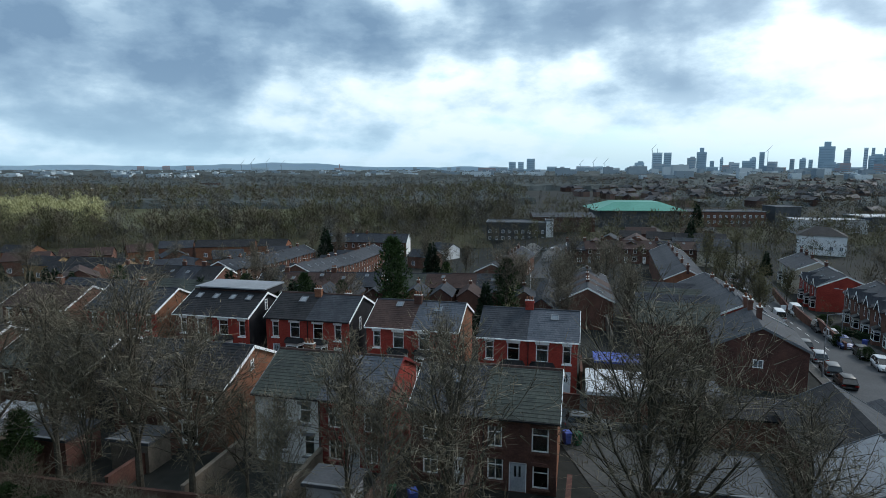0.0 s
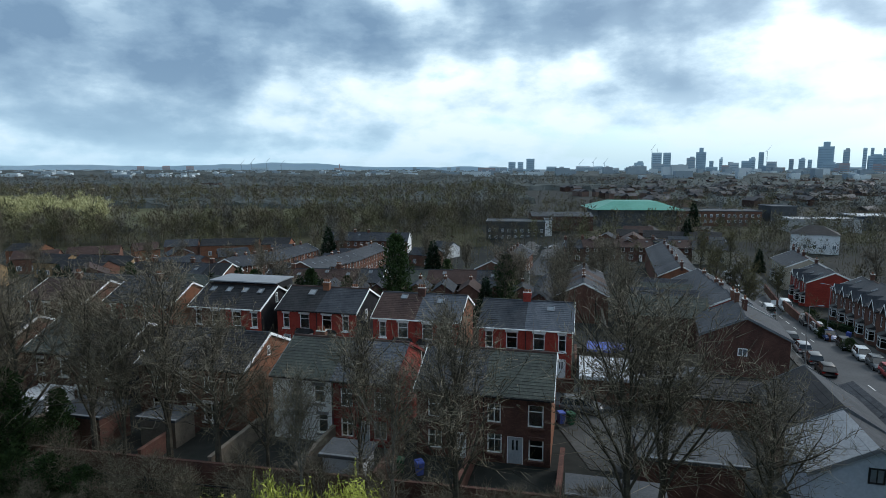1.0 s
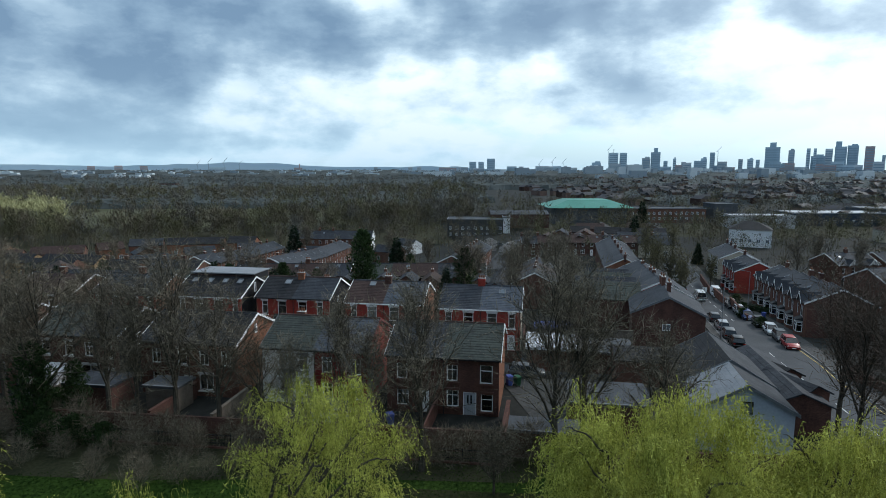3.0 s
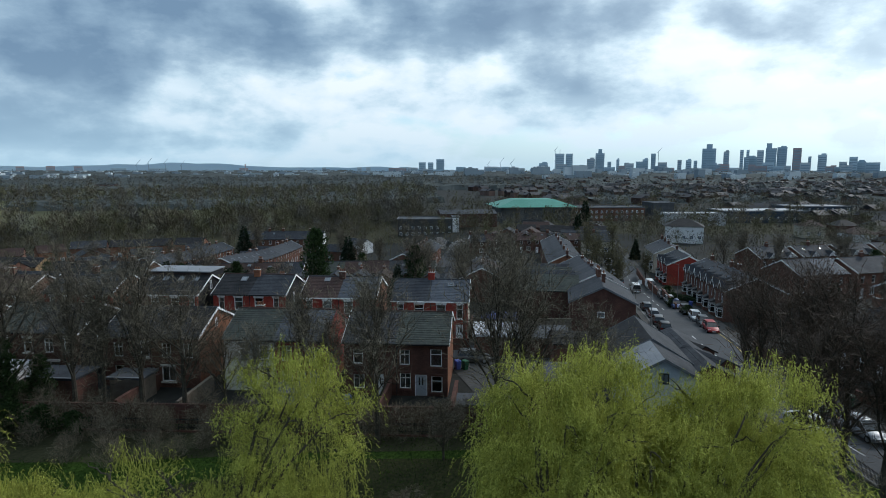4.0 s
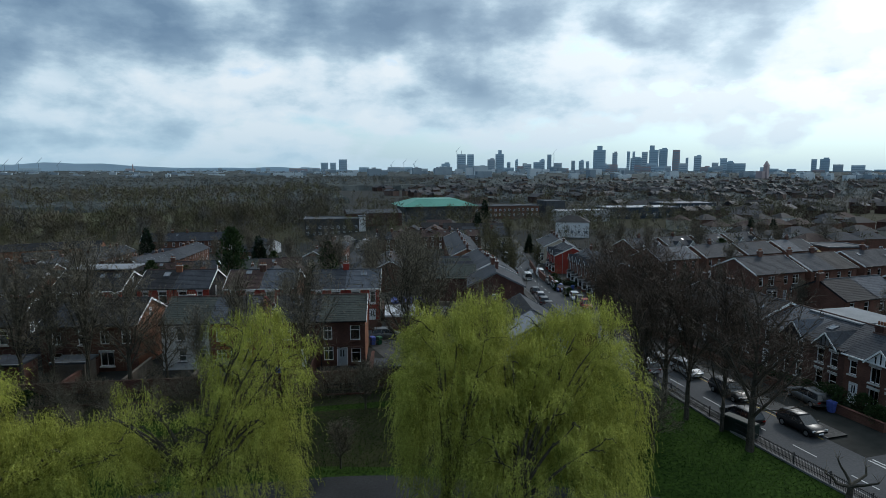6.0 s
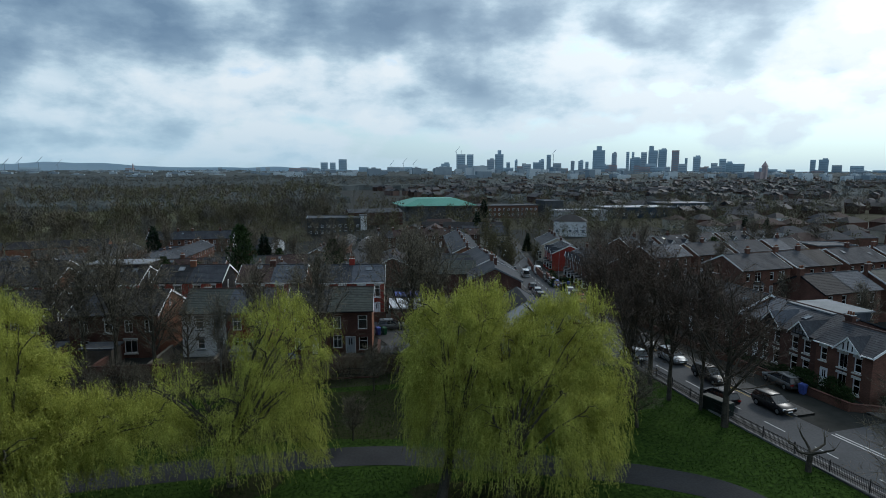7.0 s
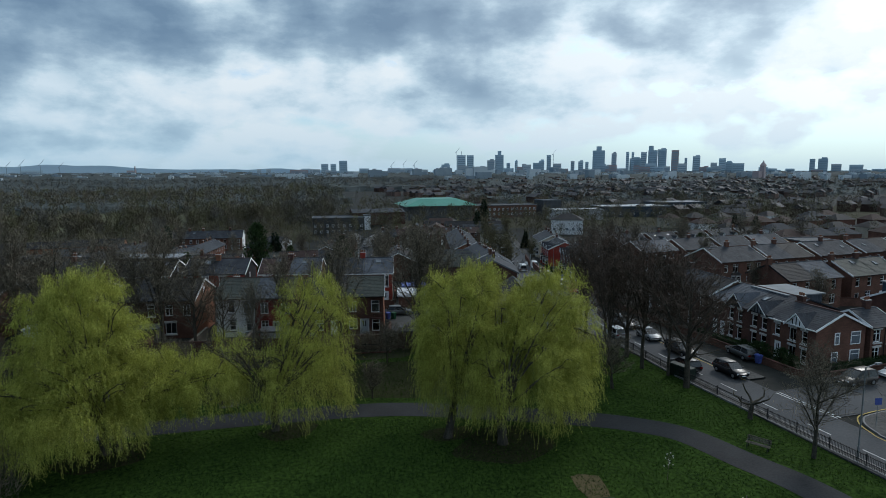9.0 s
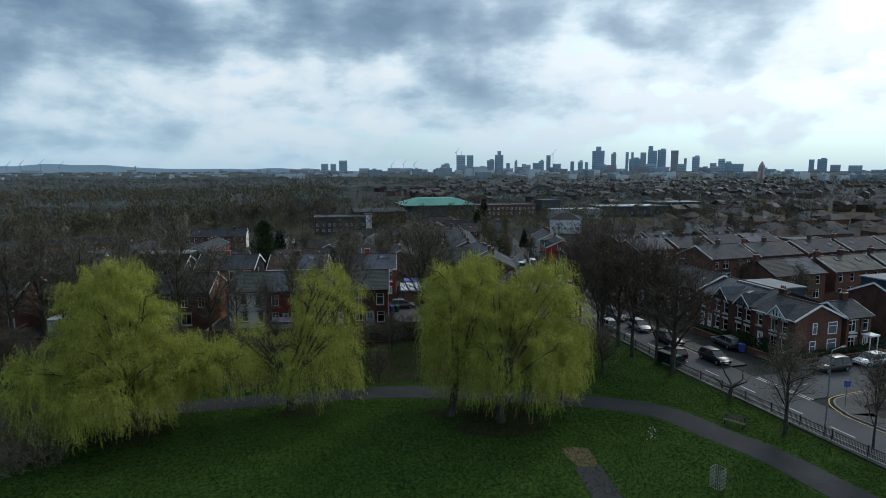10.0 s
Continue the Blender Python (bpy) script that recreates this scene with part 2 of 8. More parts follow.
TWIG_OLIVE = material("olive_twigs", (0.055, 0.05, 0.025), (0.17, 0.15, 0.075), 0.5, 0.9, 3, 0.0, pattern="island", spread=0.5)
WILLOW = material("spring_willow_leaf", (0.155, 0.170, 0.030), (0.57, 0.58, 0.132), 0.9, 0.65, 2.6, 0.0, pattern="island", spread=0.25)
CONIFER = material("conifer_needles", (0.008, 0.016, 0.009), (0.026, 0.042, 0.022), 0.5, 0.8, 4, 0.0, pattern="island", spread=0.4)
HEDGE = material("evergreen_leaf", (0.014, 0.028, 0.010), (0.045, 0.075, 0.026), 0.5, 0.7, 4, 0.0, pattern="island", spread=0.5)
BLOSSOM = material("pale_blossom", (0.30, 0.28, 0.26), (0.55, 0.52, 0.49), 0.5, 0.8, 4, 0.0, pattern="island", spread=0.4)
WOOD_FAR = material("winter_woodland", (0.058, 0.050, 0.034), (0.175, 0.150, 0.105), 0.045, 0.95, 0.11, 0.0, pattern="island", spread=0.22)
# Blue-grey twigs: haze over the far woods is put into the colour.
WOOD_HAZY = material("hazy_far_wood", (0.052, 0.060, 0.062), (0.145, 0.158, 0.157), 0.012, 1.0, 0.05, 0.0, pattern="island", spread=0.2)
WOOD_FLOOR = material("woodland_floor", (0.022, 0.022, 0.012), (0.062, 0.058, 0.034), 0.03, 1.0, 0.4, 0.2)
PALE_FELT = material("pale_felt_roof", (0.17, 0.18, 0.19), (0.27, 0.28, 0.29), 0.5, 0.8, 5, 0.1)
WOOD_OLIVE = material("olive_woodland", (0.058, 0.056, 0.031), (0.160, 0.150, 0.084), 0.06, 0.95, 0.15, 0.0, pattern="island", spread=0.22)
WOOD_GREY = material("grey_woodland", (0.060, 0.056, 0.050), (0.175, 0.165, 0.142), 0.06, 0.95, 0.15, 0.0, pattern="island", spread=0.22)
# Far canopy tone, greyed and blued for haze.
WOOD_CANOPY = material("hazy_tree_tops", (0.036, 0.043, 0.043), (0.092, 0.102, 0.100), 0.02, 1.0, 0.12, 0.0)
WOOD_YELLOW = material("budding_woodland", (0.24, 0.23, 0.11), (0.50, 0.47, 0.25), 0.03, 0.95, 0.1, 0.0, pattern="island", spread=0.4)
METAL_GREY = material("weathered_sheet_metal", (0.176, 0.184, 0.2), (0.288, 0.296, 0.312), 0.3, 0.55, 5, 0.08)
METAL_WHITE = material("pale_sheet_roof", (0.391, 0.3995, 0.4165), (0.527, 0.5355, 0.5525), 0.3, 0.5, 5, 0.08)
FELT = material("flat_roof_felt", (0.045, 0.049, 0.054), (0.098, 0.102, 0.112), 0.4, 0.8, 6, 0.1)
COPPER = material("green_metal_roof", (0.06, 0.21, 0.16), (0.10, 0.29, 0.23), 0.1, 0.5, 1, 0.05)
IRON = material("painted_iron", (0.015, 0.017, 0.018), (0.04, 0.042, 0.044), 2, 0.5, 14, 0.1)
GALV = material("galvanised_steel", (0.20, 0.21, 0.22), (0.34, 0.35, 0.36), 2, 0.5, 14, 0.05, metal=0.5)
FENCE_WOOD = material("weathered_timber", (0.10, 0.085, 0.07), (0.20, 0.17, 0.14), 1.2, 0.85, 8, 0.2)
BLUE_TARP = material("blue_plastic", (0.05, 0.07, 0.26), (0.10, 0.14, 0.42), 1, 0.5, 8, 0.1)
GREEN_PLASTIC = material("green_plastic", (0.015, 0.06, 0.03), (0.03, 0.10, 0.05), 1, 0.5, 8, 0.05)
RUBBER = material("tyre_rubber", (0.010, 0.010, 0.010), (0.022, 0.022, 0.022), 4, 0.85, 20, 0.1)
CAR_GLASS = material("car_glass", (0.010, 0.012, 0.014), (0.03, 0.034, 0.04), 1, 0.06, 6, 0.0, spec=0.6)
LAMP_LENS = material("lamp_lens", (0.55, 0.56, 0.57), (0.75, 0.76, 0.77), 4, 0.15, 20, 0.0)
TAIL_LENS = material("tail_lens", (0.20, 0.012, 0.010), (0.30, 0.02, 0.018), 4, 0.2, 20, 0.0)


def leaf_light(mat, share=0.45):
    """Thin leaves let light through: a translucent share beside the surface."""
    nt = mat.node_tree
    b, out = nt.nodes["Principled BSDF"], nt.nodes["Material Output"]
    tr, mx = nt.nodes.new("ShaderNodeBsdfTranslucent"), nt.nodes.new("ShaderNodeMixShader")
    nt.links.new(b.inputs["Base Color"].links[0].from_socket, tr.inputs[0])
    mx.inputs[0].default_value = share
    nt.links.new(b.outputs[0], mx.inputs[1]), nt.links.new(tr.outputs[0], mx.inputs[2])
    nt.links.new(mx.outputs[0], out.inputs[0])


leaf_light(WILLOW, 0.35)
leaf_light(HEDGE, 0.25)
leaf_light(BLADES, 0.5)


# ---- building tools ----
def smooth(a, b, x):
    u = min(1.0, max(0.0, (x - a) / (b - a)))
    return u * u * (3 - 2 * u)


def land(x, y):
    """Height of the ground: level in the park, falling to the valley behind the houses."""
    west = float(np.interp(y, (40, 75, 121, 165, 200, 900, 2000), (0, -0.7, -5.6, -9.4, -10.4, -10.4, -3.0)))
    east = -0.08 * min(max(y - 40, 0), 85)
    return west + (east - west) * smooth(0, 55, x)


class Mesh:
    """Vertices and faces gathered for one mesh."""

    def __init__(self):
        self.v, self.f = [], []

    def face(self, *pts):
        n = len(self.v)
        self.v += [tuple(p) for p in pts]
        self.f.append(tuple(range(n, n + len(pts))))

    def solid(self, low, high):
        """A closed body between two rings of the same length."""
        n, k = len(self.v), len(low)
        self.v += [tuple(p) for p in low] + [tuple(p) for p in high]
        self.f.append(tuple(range(n + k - 1, n - 1, -1)))
        self.f.append(tuple(range(n + k, n + 2 * k)))
        for i in range(k):
            j = (i + 1) % k
            self.f.append((n + i, n + j, n + k + j, n + k + i))

    def box(self, x0, y0, z0, x1, y1, z1):
        self.solid([(x0, y0, z0), (x1, y0, z0), (x1, y1, z0), (x0, y1, z0)], [(x0, y0, z1), (x1, y0, z1), (x1, y1, z1), (x0, y1, z1)])

    def tube(self, a, b, ra, rb, sides=5):
        a, b = Vector(a), Vector(b)
        d = (b - a).normalized()
        s = d.orthogonal().normalized()
        t = d.cross(s)
        ring = [(math.cos(2 * math.pi * i / sides), math.sin(2 * math.pi * i / sides)) for i in range(sides)]
        self.solid([a + (s * c + t * q) * ra for c, q in ring], [b + (s * c + t * q) * rb for c, q in ring])

    def data(self, name):
        me = bpy.data.meshes.new(name)
        me.from_pydata(self.v, [], self.f)
        me.update()
        return me

    def joined(self, name):
        """The same with touching corners shared, so that it is one piece."""
        at, remap, v = {}, [], []
        for p in self.v:
            k = tuple(round(c, 4) for c in p)
            if k not in at:
                at[k] = len(v)
                v.append(p)
            remap.append(at[k])
        self.v, self.f = v, [tuple(remap[i] for i in f) for f in self.f]
        return self.data(name)


def part(name, body, mat, parent=None, label="", m=None, smooth_faces=False):
    """Links a body (Mesh or mesh data) as one mesh object under a thing or a part."""
    me = body.data(name) if isinstance(body, Mesh) else body
    if not me.materials:
        me.materials.append(mat)
    if smooth_faces:
        me.polygons.foreach_set("use_smooth", [True] * len(me.polygons))
    ob = new(name, me)
    if m is not None:
        ob.matrix_basis = m
    ob.parent = parent
    if label:
        tagged(ob, label)
    return ob


def thing(name, x, y, turn, label, category, group="", z=None):
    """An empty at the base of a thing, turned by degrees about z."""
    ob = new(name)
    ob.empty_display_size = 0.5
    ob.matrix_basis = pose(x, y, land(x, y) if z is None else z, 0, 0, turn)
    return tagged(ob, label, category, group)


def curve_points(pts, per=8):
    """A smooth line through plan points."""
    out, n = [], len(pts)
    for i in range(n - 1):
        p0, p1, p2, p3 = (Vector(pts[max(0, min(n - 1, k))]) for k in (i - 1, i, i + 1, i + 2))
        for j in range(per):
            t = j / per
            out.append(0.5 * (2 * p1 + (p2 - p0) * t + (2 * p0 - 5 * p1 + 4 * p2 - p3) * t * t + (3 * p1 - p0 - 3 * p2 + p3) * t**3))
    out.append(Vector(pts[-1]))
    return out


def ribbon(line, left, right, up, thick=0.0):
    """A strip along a line, from left to right of it (metres, right positive), up above the land, with side faces if thick."""
    mesh, rows = Mesh(), []
    for i, p in enumerate(line):
        d = (line[min(i + 1, len(line) - 1)] - line[max(i - 1, 0)]).normalized()
        nrm = Vector((d.y, -d.x))
        a, b = p + nrm * (left(p) if callable(left) else left), p + nrm * (right(p) if callable(right) else right)
        rows.append((a, b))
    cross = max(1, int((rows[0][1] - rows[0][0]).length / 3))
    for i, (a, b) in enumerate(rows):
        for k in range(cross + 1):
            q = a.lerp(b, k / cross)
            mesh.v.append((q.x, q.y, land(q.x, q.y) + up))
    w = cross + 1
    for i in range(len(rows) - 1):
        for k in range(cross):
            n = i * w + k
            mesh.f.append((n, n + 1, n + w + 1, n + w))
    if thick:
        for side in (0, cross):
            for i in range(len(rows) - 1):
                p, q = mesh.v[i * w + side], mesh.v[(i + 1) * w + side]
                quad = (p, q, (q[0], q[1], q[2] - thick), (p[0], p[1], p[2] - thick))
                mesh.face(*(quad if side else quad[::-1]))
    return mesh


def pick(rng, *options):
    return options[int(rng.random() * len(options)) % len(options)]


# ---- ground, roads, paths ----
def spaced(near, far, step):
    """Plan lines: even near the place, ever wider towards the horizon."""
    out = [near[0] + step * i for i in range(int((near[1] - near[0]) / step) + 1)]
    grow, v = step, out[-1]
    while v < far:
        grow *= 1.35
        v += grow
        out.append(min(v, far))
    grow, v = step, out[0]
    while v > -far:
        grow *= 1.35
        v -= grow
        out.insert(0, max(v, -far))
    return out


def build_ground():
    xs, ys = spaced((-100, 150), 4700, 5), spaced((-60, 200), 4700, 5)
    mesh = Mesh()
    for y in ys:
        for x in xs:
            mesh.v.append((x, y, land(x, y) - 0.05))
    w = len(xs)
    for j in range(len(ys) - 1):
        for i in range(w - 1):
            n = j * w + i
            mesh.f.append((n, n + 1, n + w + 1, n + w))
    tagged(part("ground", mesh, GROUND), "dark worn urban ground of tarmac yards and earth", "ground", kind="structure")


def sheet(name, outline, up, mat, label, step=5.0):
    """A flat patch of ground cover inside a plan outline."""
    bm = bmesh.new()
    bm.faces.new([bm.verts.new((x, y, 0)) for x, y in outline])
    lo = [min(p[k] for p in outline) for k in (0, 1)]
    hi = [max(p[k] for p in outline) for k in (0, 1)]
    for k in (0, 1):
        v = lo[k] + step
        while v < hi[k]:
            co, no = ((v, 0, 0), (1, 0, 0)) if k == 0 else ((0, v, 0), (0, 1, 0))
            bmesh.ops.bisect_plane(bm, geom=bm.verts[:] + bm.edges[:] + bm.faces[:], plane_co=co, plane_no=no)
            v += step
    for v in bm.verts:
        v.co.z = land(v.co.x, v.co.y) + up
    me = bpy.data.meshes.new(name)
    bm.to_mesh(me)
    bm.free()
    return tagged(part(name, me, mat), label, "ground", kind="structure")


build_ground()
GARDEN_WALL = [(-75, 47.5), (-50, 44.0), (-30, 39.5), (-12, 36.0), (4, 33.0), (13, 31.0)]
sheet("park_lawn", [(-160, -120), (34.6, -120), (34.6, 8), (34.9, 16), (35.6, 25), (31, 27), (15, 27.5), (13, 31.0), (4, 33.0), (-12, 36.0), (-30, 39.5), (-50, 44.0), (-75, 47.5), (-160, 60)], 0.0, GRASS, "mown green park lawn with thin worn patches")
sheet("shrub_bed_ground", [(-75, 47), (-75, 36), (-40, 33.5), (-20, 30.5), (-4, 29.5), (8, 28), (13, 31), (4, 32.8), (-12, 35.8), (-30, 39.3), (-50, 43.8)], 0.02, LITTER, "brown leaf litter under bare shrubs along the garden wall")
sheet("woodland_floor", [(-900, 236), (-160, 232), (-40, 232), (60, 236), (60, 480), (-900, 560)], 0.02, WOOD_FLOOR, "dark leaf-strewn ground under the winter wood", 40)
sheet("woodland_floor", [(62, 240), (96, 232), (330, 200), (420, 210), (420, 330), (62, 330)], 0.02, WOOD_FLOOR, "dark rough ground round the school", 30)
sheet("meadow", [(-420, 330), (-150, 312), (-60, 330), (20, 338), (10, 440), (-120, 470), (-420, 520)], 0.1, FIELD, "rough pale winter meadow beyond the houses", 25)

ROAD_LINE = curve_points([(36.0, -160), (36.2, -60), (36.4, -20), (36.8, 0), (37.4, 17), (38.8, 34), (42.4, 48), (47.9, 64), (53.6, 79), (60.2, 98), (67.0, 117), (74.0, 137), (82.0, 160), (93.0, 192), (112.0, 245), (140, 320)], 6)
def west_edge(p):
    """The west kerb's offset: the street widens past the park."""
    return -1.35 - 2.5 * smooth(20, 42, p.y)


def east_edge(p):
    """The east kerb's offset: wider where the parked row stands."""
    return 3.9 + 1.0 * smooth(42, 58, p.y) * (1 - smooth(76, 100, p.y))


tagged(part("road", ribbon(ROAD_LINE, west_edge, east_edge, 0.02), ASPHALT), "worn grey asphalt street with faded markings", "road", kind="structure")
tagged(part("pavement", ribbon(ROAD_LINE, lambda p: west_edge(p) - 1.25, lambda p: west_edge(p) - 0.15, 0.12, 0.2), PAVING), "grey flagged pavement beside the park railing", "pavement", kind="structure")
NORTH = [p for p in ROAD_LINE if p.y > 8.0]
tagged(part("pavement", ribbon(NORTH, lambda p: east_edge(p) + 0.15, lambda p: east_edge(p) + 2.2, 0.12, 0.2), PAVING), "grey flagged pavement in front of the house gardens", "pavement", kind="structure")
tagged(part("kerb", ribbon(ROAD_LINE, lambda p: west_edge(p) - 0.15, west_edge, 0.13, 0.2), KERB), "worn stone kerb along the street", "kerb", kind="structure")
tagged(part("kerb", ribbon(NORTH, east_edge, lambda p: east_edge(p) + 0.15, 0.13, 0.2), KERB), "worn stone kerb along the street", "kerb", kind="structure")

VALLEY_LINE = curve_points([(27, 162), (33, 182), (38, 198), (42, 214), (52, 226), (70, 222), (92, 214)], 6)
tagged(part("road", ribbon(VALLEY_LINE, -3.2, 3.2, 0.06), ASPHALT), "grey asphalt street below the terraces", "road", kind="structure")
SIDE_LINE = curve_points([(40.0, 1.8), (46, 1.6), (52, 1.4), (70, 1.0), (110, 2.0)], 6)
tagged(part("road", ribbon(SIDE_LINE, -3.4, 3.4, 0.03), ASPHALT), "grey asphalt side street at the junction", "road", kind="structure")
tagged(part("pavement", ribbon(SIDE_LINE[8:], -5.6, -3.55, 0.12, 0.2), PAVING), "grey flagged pavement of the side street", "pavement", kind="structure")
CORNER = curve_points([(40.6, -160), (40.6, -30), (40.5, -8.5), (40.9, -5.0), (42.2, -2.9), (44.6, -2.1), (52, -2.1), (70, -2.5), (110, -1.5)], 8)
tagged(part("pavement", ribbon(CORNER, 0.15, 2.4, 0.12, 0.2), PAVING), "flagged pavement round the street corner", "pavement", kind="structure")
tagged(part("kerb", ribbon(CORNER, 0.0, 0.15, 0.13, 0.2), KERB), "stone kerb round the street corner", "kerb", kind="structure")
tagged(part("road_marking", ribbon(CORNER[8:], -0.42, -0.30, 0.045), ROAD_YELLOW), "faded yellow line round the corner", "road marking", kind="structure")
tagged(part("road_marking", ribbon(NORTH[:34], lambda p: east_edge(p) - 0.45, lambda p: east_edge(p) - 0.33, 0.035), ROAD_YELLOW), "faded yellow line along the kerb", "road marking", kind="structure")


def dashes(line, offset, length, gap, width, start=0.0):
    """White dashes along a line."""
    current = []
    fine = []
    for a, b in zip(line, line[1:]):
        n = max(1, int((b - a).length / 0.5))
        fine += [a.lerp(b, i / n) for i in range(n)]
    total = 0.0
    for a, b in zip(fine, fine[1:]):
        if a.y < -30 or a.y > 170:
            continue
        total += (b - a).length
        inside = (total + start) % (length + gap) < length
        if inside:
            current.append(a)
        elif len(current) > 1:
            tagged(part("road_marking", ribbon(current, offset - width / 2, offset + width / 2, 0.04), ROAD_WHITE), "faded white dash on the asphalt", "road marking", "centre line dashes", "structure")
            current = []
        else:
            current = []


dashes(ROAD_LINE, 0.3, 3.0, 2.2, 0.13)
dashes(SIDE_LINE[:10], 0.0, 1.2, 0.9, 0.12)
for k in range(2):
    tagged(part("road_marking", ribbon([Vector((40.6 + 0.4 * k, -1.8)), Vector((40.6 + 0.4 * k, 4.8))], -0.08, 0.08, 0.046), ROAD_WHITE), "worn white give-way line at the junction", "road marking", kind="structure")

PATH_LINE = curve_points([(-95, 17.5), (-60, 17.6), (-34, 17.0), (-19, 16.1), (-7, 14.9), (2.8, 13.3), (10.7, 9.9), (19.0, 5.5), (22.6, 3.0), (25.3, 0.0), (26.6, -5.2), (27.6, -9.0), (27.9, -13.6), (28.0, -25), (27, -60)], 8)
tagged(part("path", ribbon(PATH_LINE, -1.55, 1.55, 0.025), PATH_TAR), "dark tarmac park footpath curving across the lawn", "path", kind="structure")
# Brown litter and worn earth, with the trees' shade darkened into the colour.
WORN_SHADED = material("shaded_worn_lawn", (0.013, 0.017, 0.008), (0.046, 0.046, 0.022), 0.7, 1.0, 3.5, 0.8, spec=0.02, grain=0.7)
sheet("worn_lawn", [(-14, 26), (-15, 20.5), (-8, 18.6), (1, 17.0), (8, 14.5), (13, 12.2), (16.5, 15), (15, 22), (9, 26.5), (-4, 28.5)], 0.006, WORN_SHADED, "thin grass and leaf litter darkened with painted tree shade", 4)
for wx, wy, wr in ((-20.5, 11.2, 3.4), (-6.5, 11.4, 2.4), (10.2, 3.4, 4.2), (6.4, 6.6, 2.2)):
    sheet("worn_lawn", [(wx + wr * (1 + 0.18 * math.sin(3 * a + wx)) * math.cos(a), wy + 0.7 * wr * (1 + 0.18 * math.cos(2 * a + wy)) * math.sin(a)) for a in (2 * math.pi * i / 18 for i in range(18))], 0.004 if wx != 6.4 else 0.008, WORN_SHADED, "bare trodden earth and thin grass beneath a willow", 4)
SPUR = [Vector((13.0, -6.2)), Vector((11.9, -10.5)), Vector((10.6, -16)), Vector((9.0, -24))]
tagged(part("path", ribbon(SPUR, -1.05, 1.05, 0.02), PATH_TAR), "short tarmac spur of path ending in the lawn", "path", kind="structure")
sheet("bare_earth_patch", [(12.6, -3.0), (13.4, -2.9), (14.6, -3.6), (14.2, -5.4), (13.8, -6.3), (12.3, -6.1), (12.2, -4.6)], 0.015, material("bare_earth", (0.045, 0.042, 0.018), (0.125, 0.098, 0.05), 1.2, 0.95, 5, 0.3), "worn brown earth where the path spur ends", 0.8)
sheet("street", [(-70, 72), (-72, 66.5), (-20, 59.0), (12, 51.6), (34.5, 46.2), (36, 52.0), (15, 57.2), (-20, 65.2)], 0.0, ASPHALT, "narrow asphalt back street between the terraces", 4)
sheet("yard", [(9.8, 50.5), (11, 39), (20, 37), (34, 34), (36.5, 45), (14, 50)], 0.01, material("concrete_yard", (0.036, 0.036, 0.036), (0.085, 0.085, 0.082), 0.3, 0.9, 3, 0.15), "grey concrete yard behind the end house", 4)


# ---- houses ----
WINDOW_DATA = {}


def window_meshes(w, h, style):
    key = (round(w, 2), round(h, 2), style)
    if key not in WINDOW_DATA:
        fr, t = Mesh(), 0.095
        zs = {"transom": [t, h * 0.66, h * 0.66 + 0.06, h - t], "cross": [t, h * 0.66, h * 0.66 + 0.06, h - t], "sash": [t, h * 0.5, h * 0.5 + 0.06, h - t], "pair": [t, h - t]}[style]
        xs = [t, w - t] if style in ("transom", "sash") else [t, w / 2 - 0.03, w / 2 + 0.03, w - t]
        panes = [(xs[i], zs[j], xs[i + 1] - xs[i], zs[j + 1] - zs[j]) for i in range(0, len(xs), 2) for j in range(0, len(zs), 2)]
        panel(fr, Matrix(), 0, w, 0, h, panes, 0.09)
        pane = Mesh()
        pane.box(t * 0.5, 0.04, t * 0.5, w - t * 0.5, 0.05, h - t * 0.5)
        sill, lint = Mesh(), Mesh()
        sill.box(-0.08, -0.17, -0.13, w + 0.08, 0.06, -0.005)
        lint.box(-0.08, -0.12, h + 0.005, w + 0.08, 0.02, h + 0.24)
        cur = Mesh()
        n = 10
        for k in range(n):
            x0, x1 = w * k / n, w * (k + 1) / n
            cur.face((x0, 0.16 + 0.03 * (k % 2), 0.05), (x1, 0.16 + 0.03 * ((k + 1) % 2), 0.05), (x1, 0.16 + 0.03 * ((k + 1) % 2), h * 0.98), (x0, 0.16 + 0.03 * (k % 2), h * 0.98))
        WINDOW_DATA[key] = [fr.joined("window"), pane.data("pane"), sill.data("sill"), lint.data("lintel"), cur.data("curtain")]
    return WINDOW_DATA[key]


def add_window(parent, m, w, h, style="transom", frame_mat=WHITE, trim=STONE, curtain=False, bare=False):
    fr, pane, sill, lint, cur = window_meshes(w, h, style)
    if frame_mat is not WHITE:
        fr = fr.copy()
        fr.materials.clear()
    win = part("window", fr, frame_mat, parent, m=m @ pose(0, 0.09, 0))
    g = part("pane", pane, GLASS, win)
    if not bare:
        part("sill", sill, trim, win, m=pose(0, -0.09, 0))
        part("lintel", lint, trim, win, m=pose(0, -0.09, 0))
    if curtain:
        part("curtain", cur, CURTAIN, win)
    return win


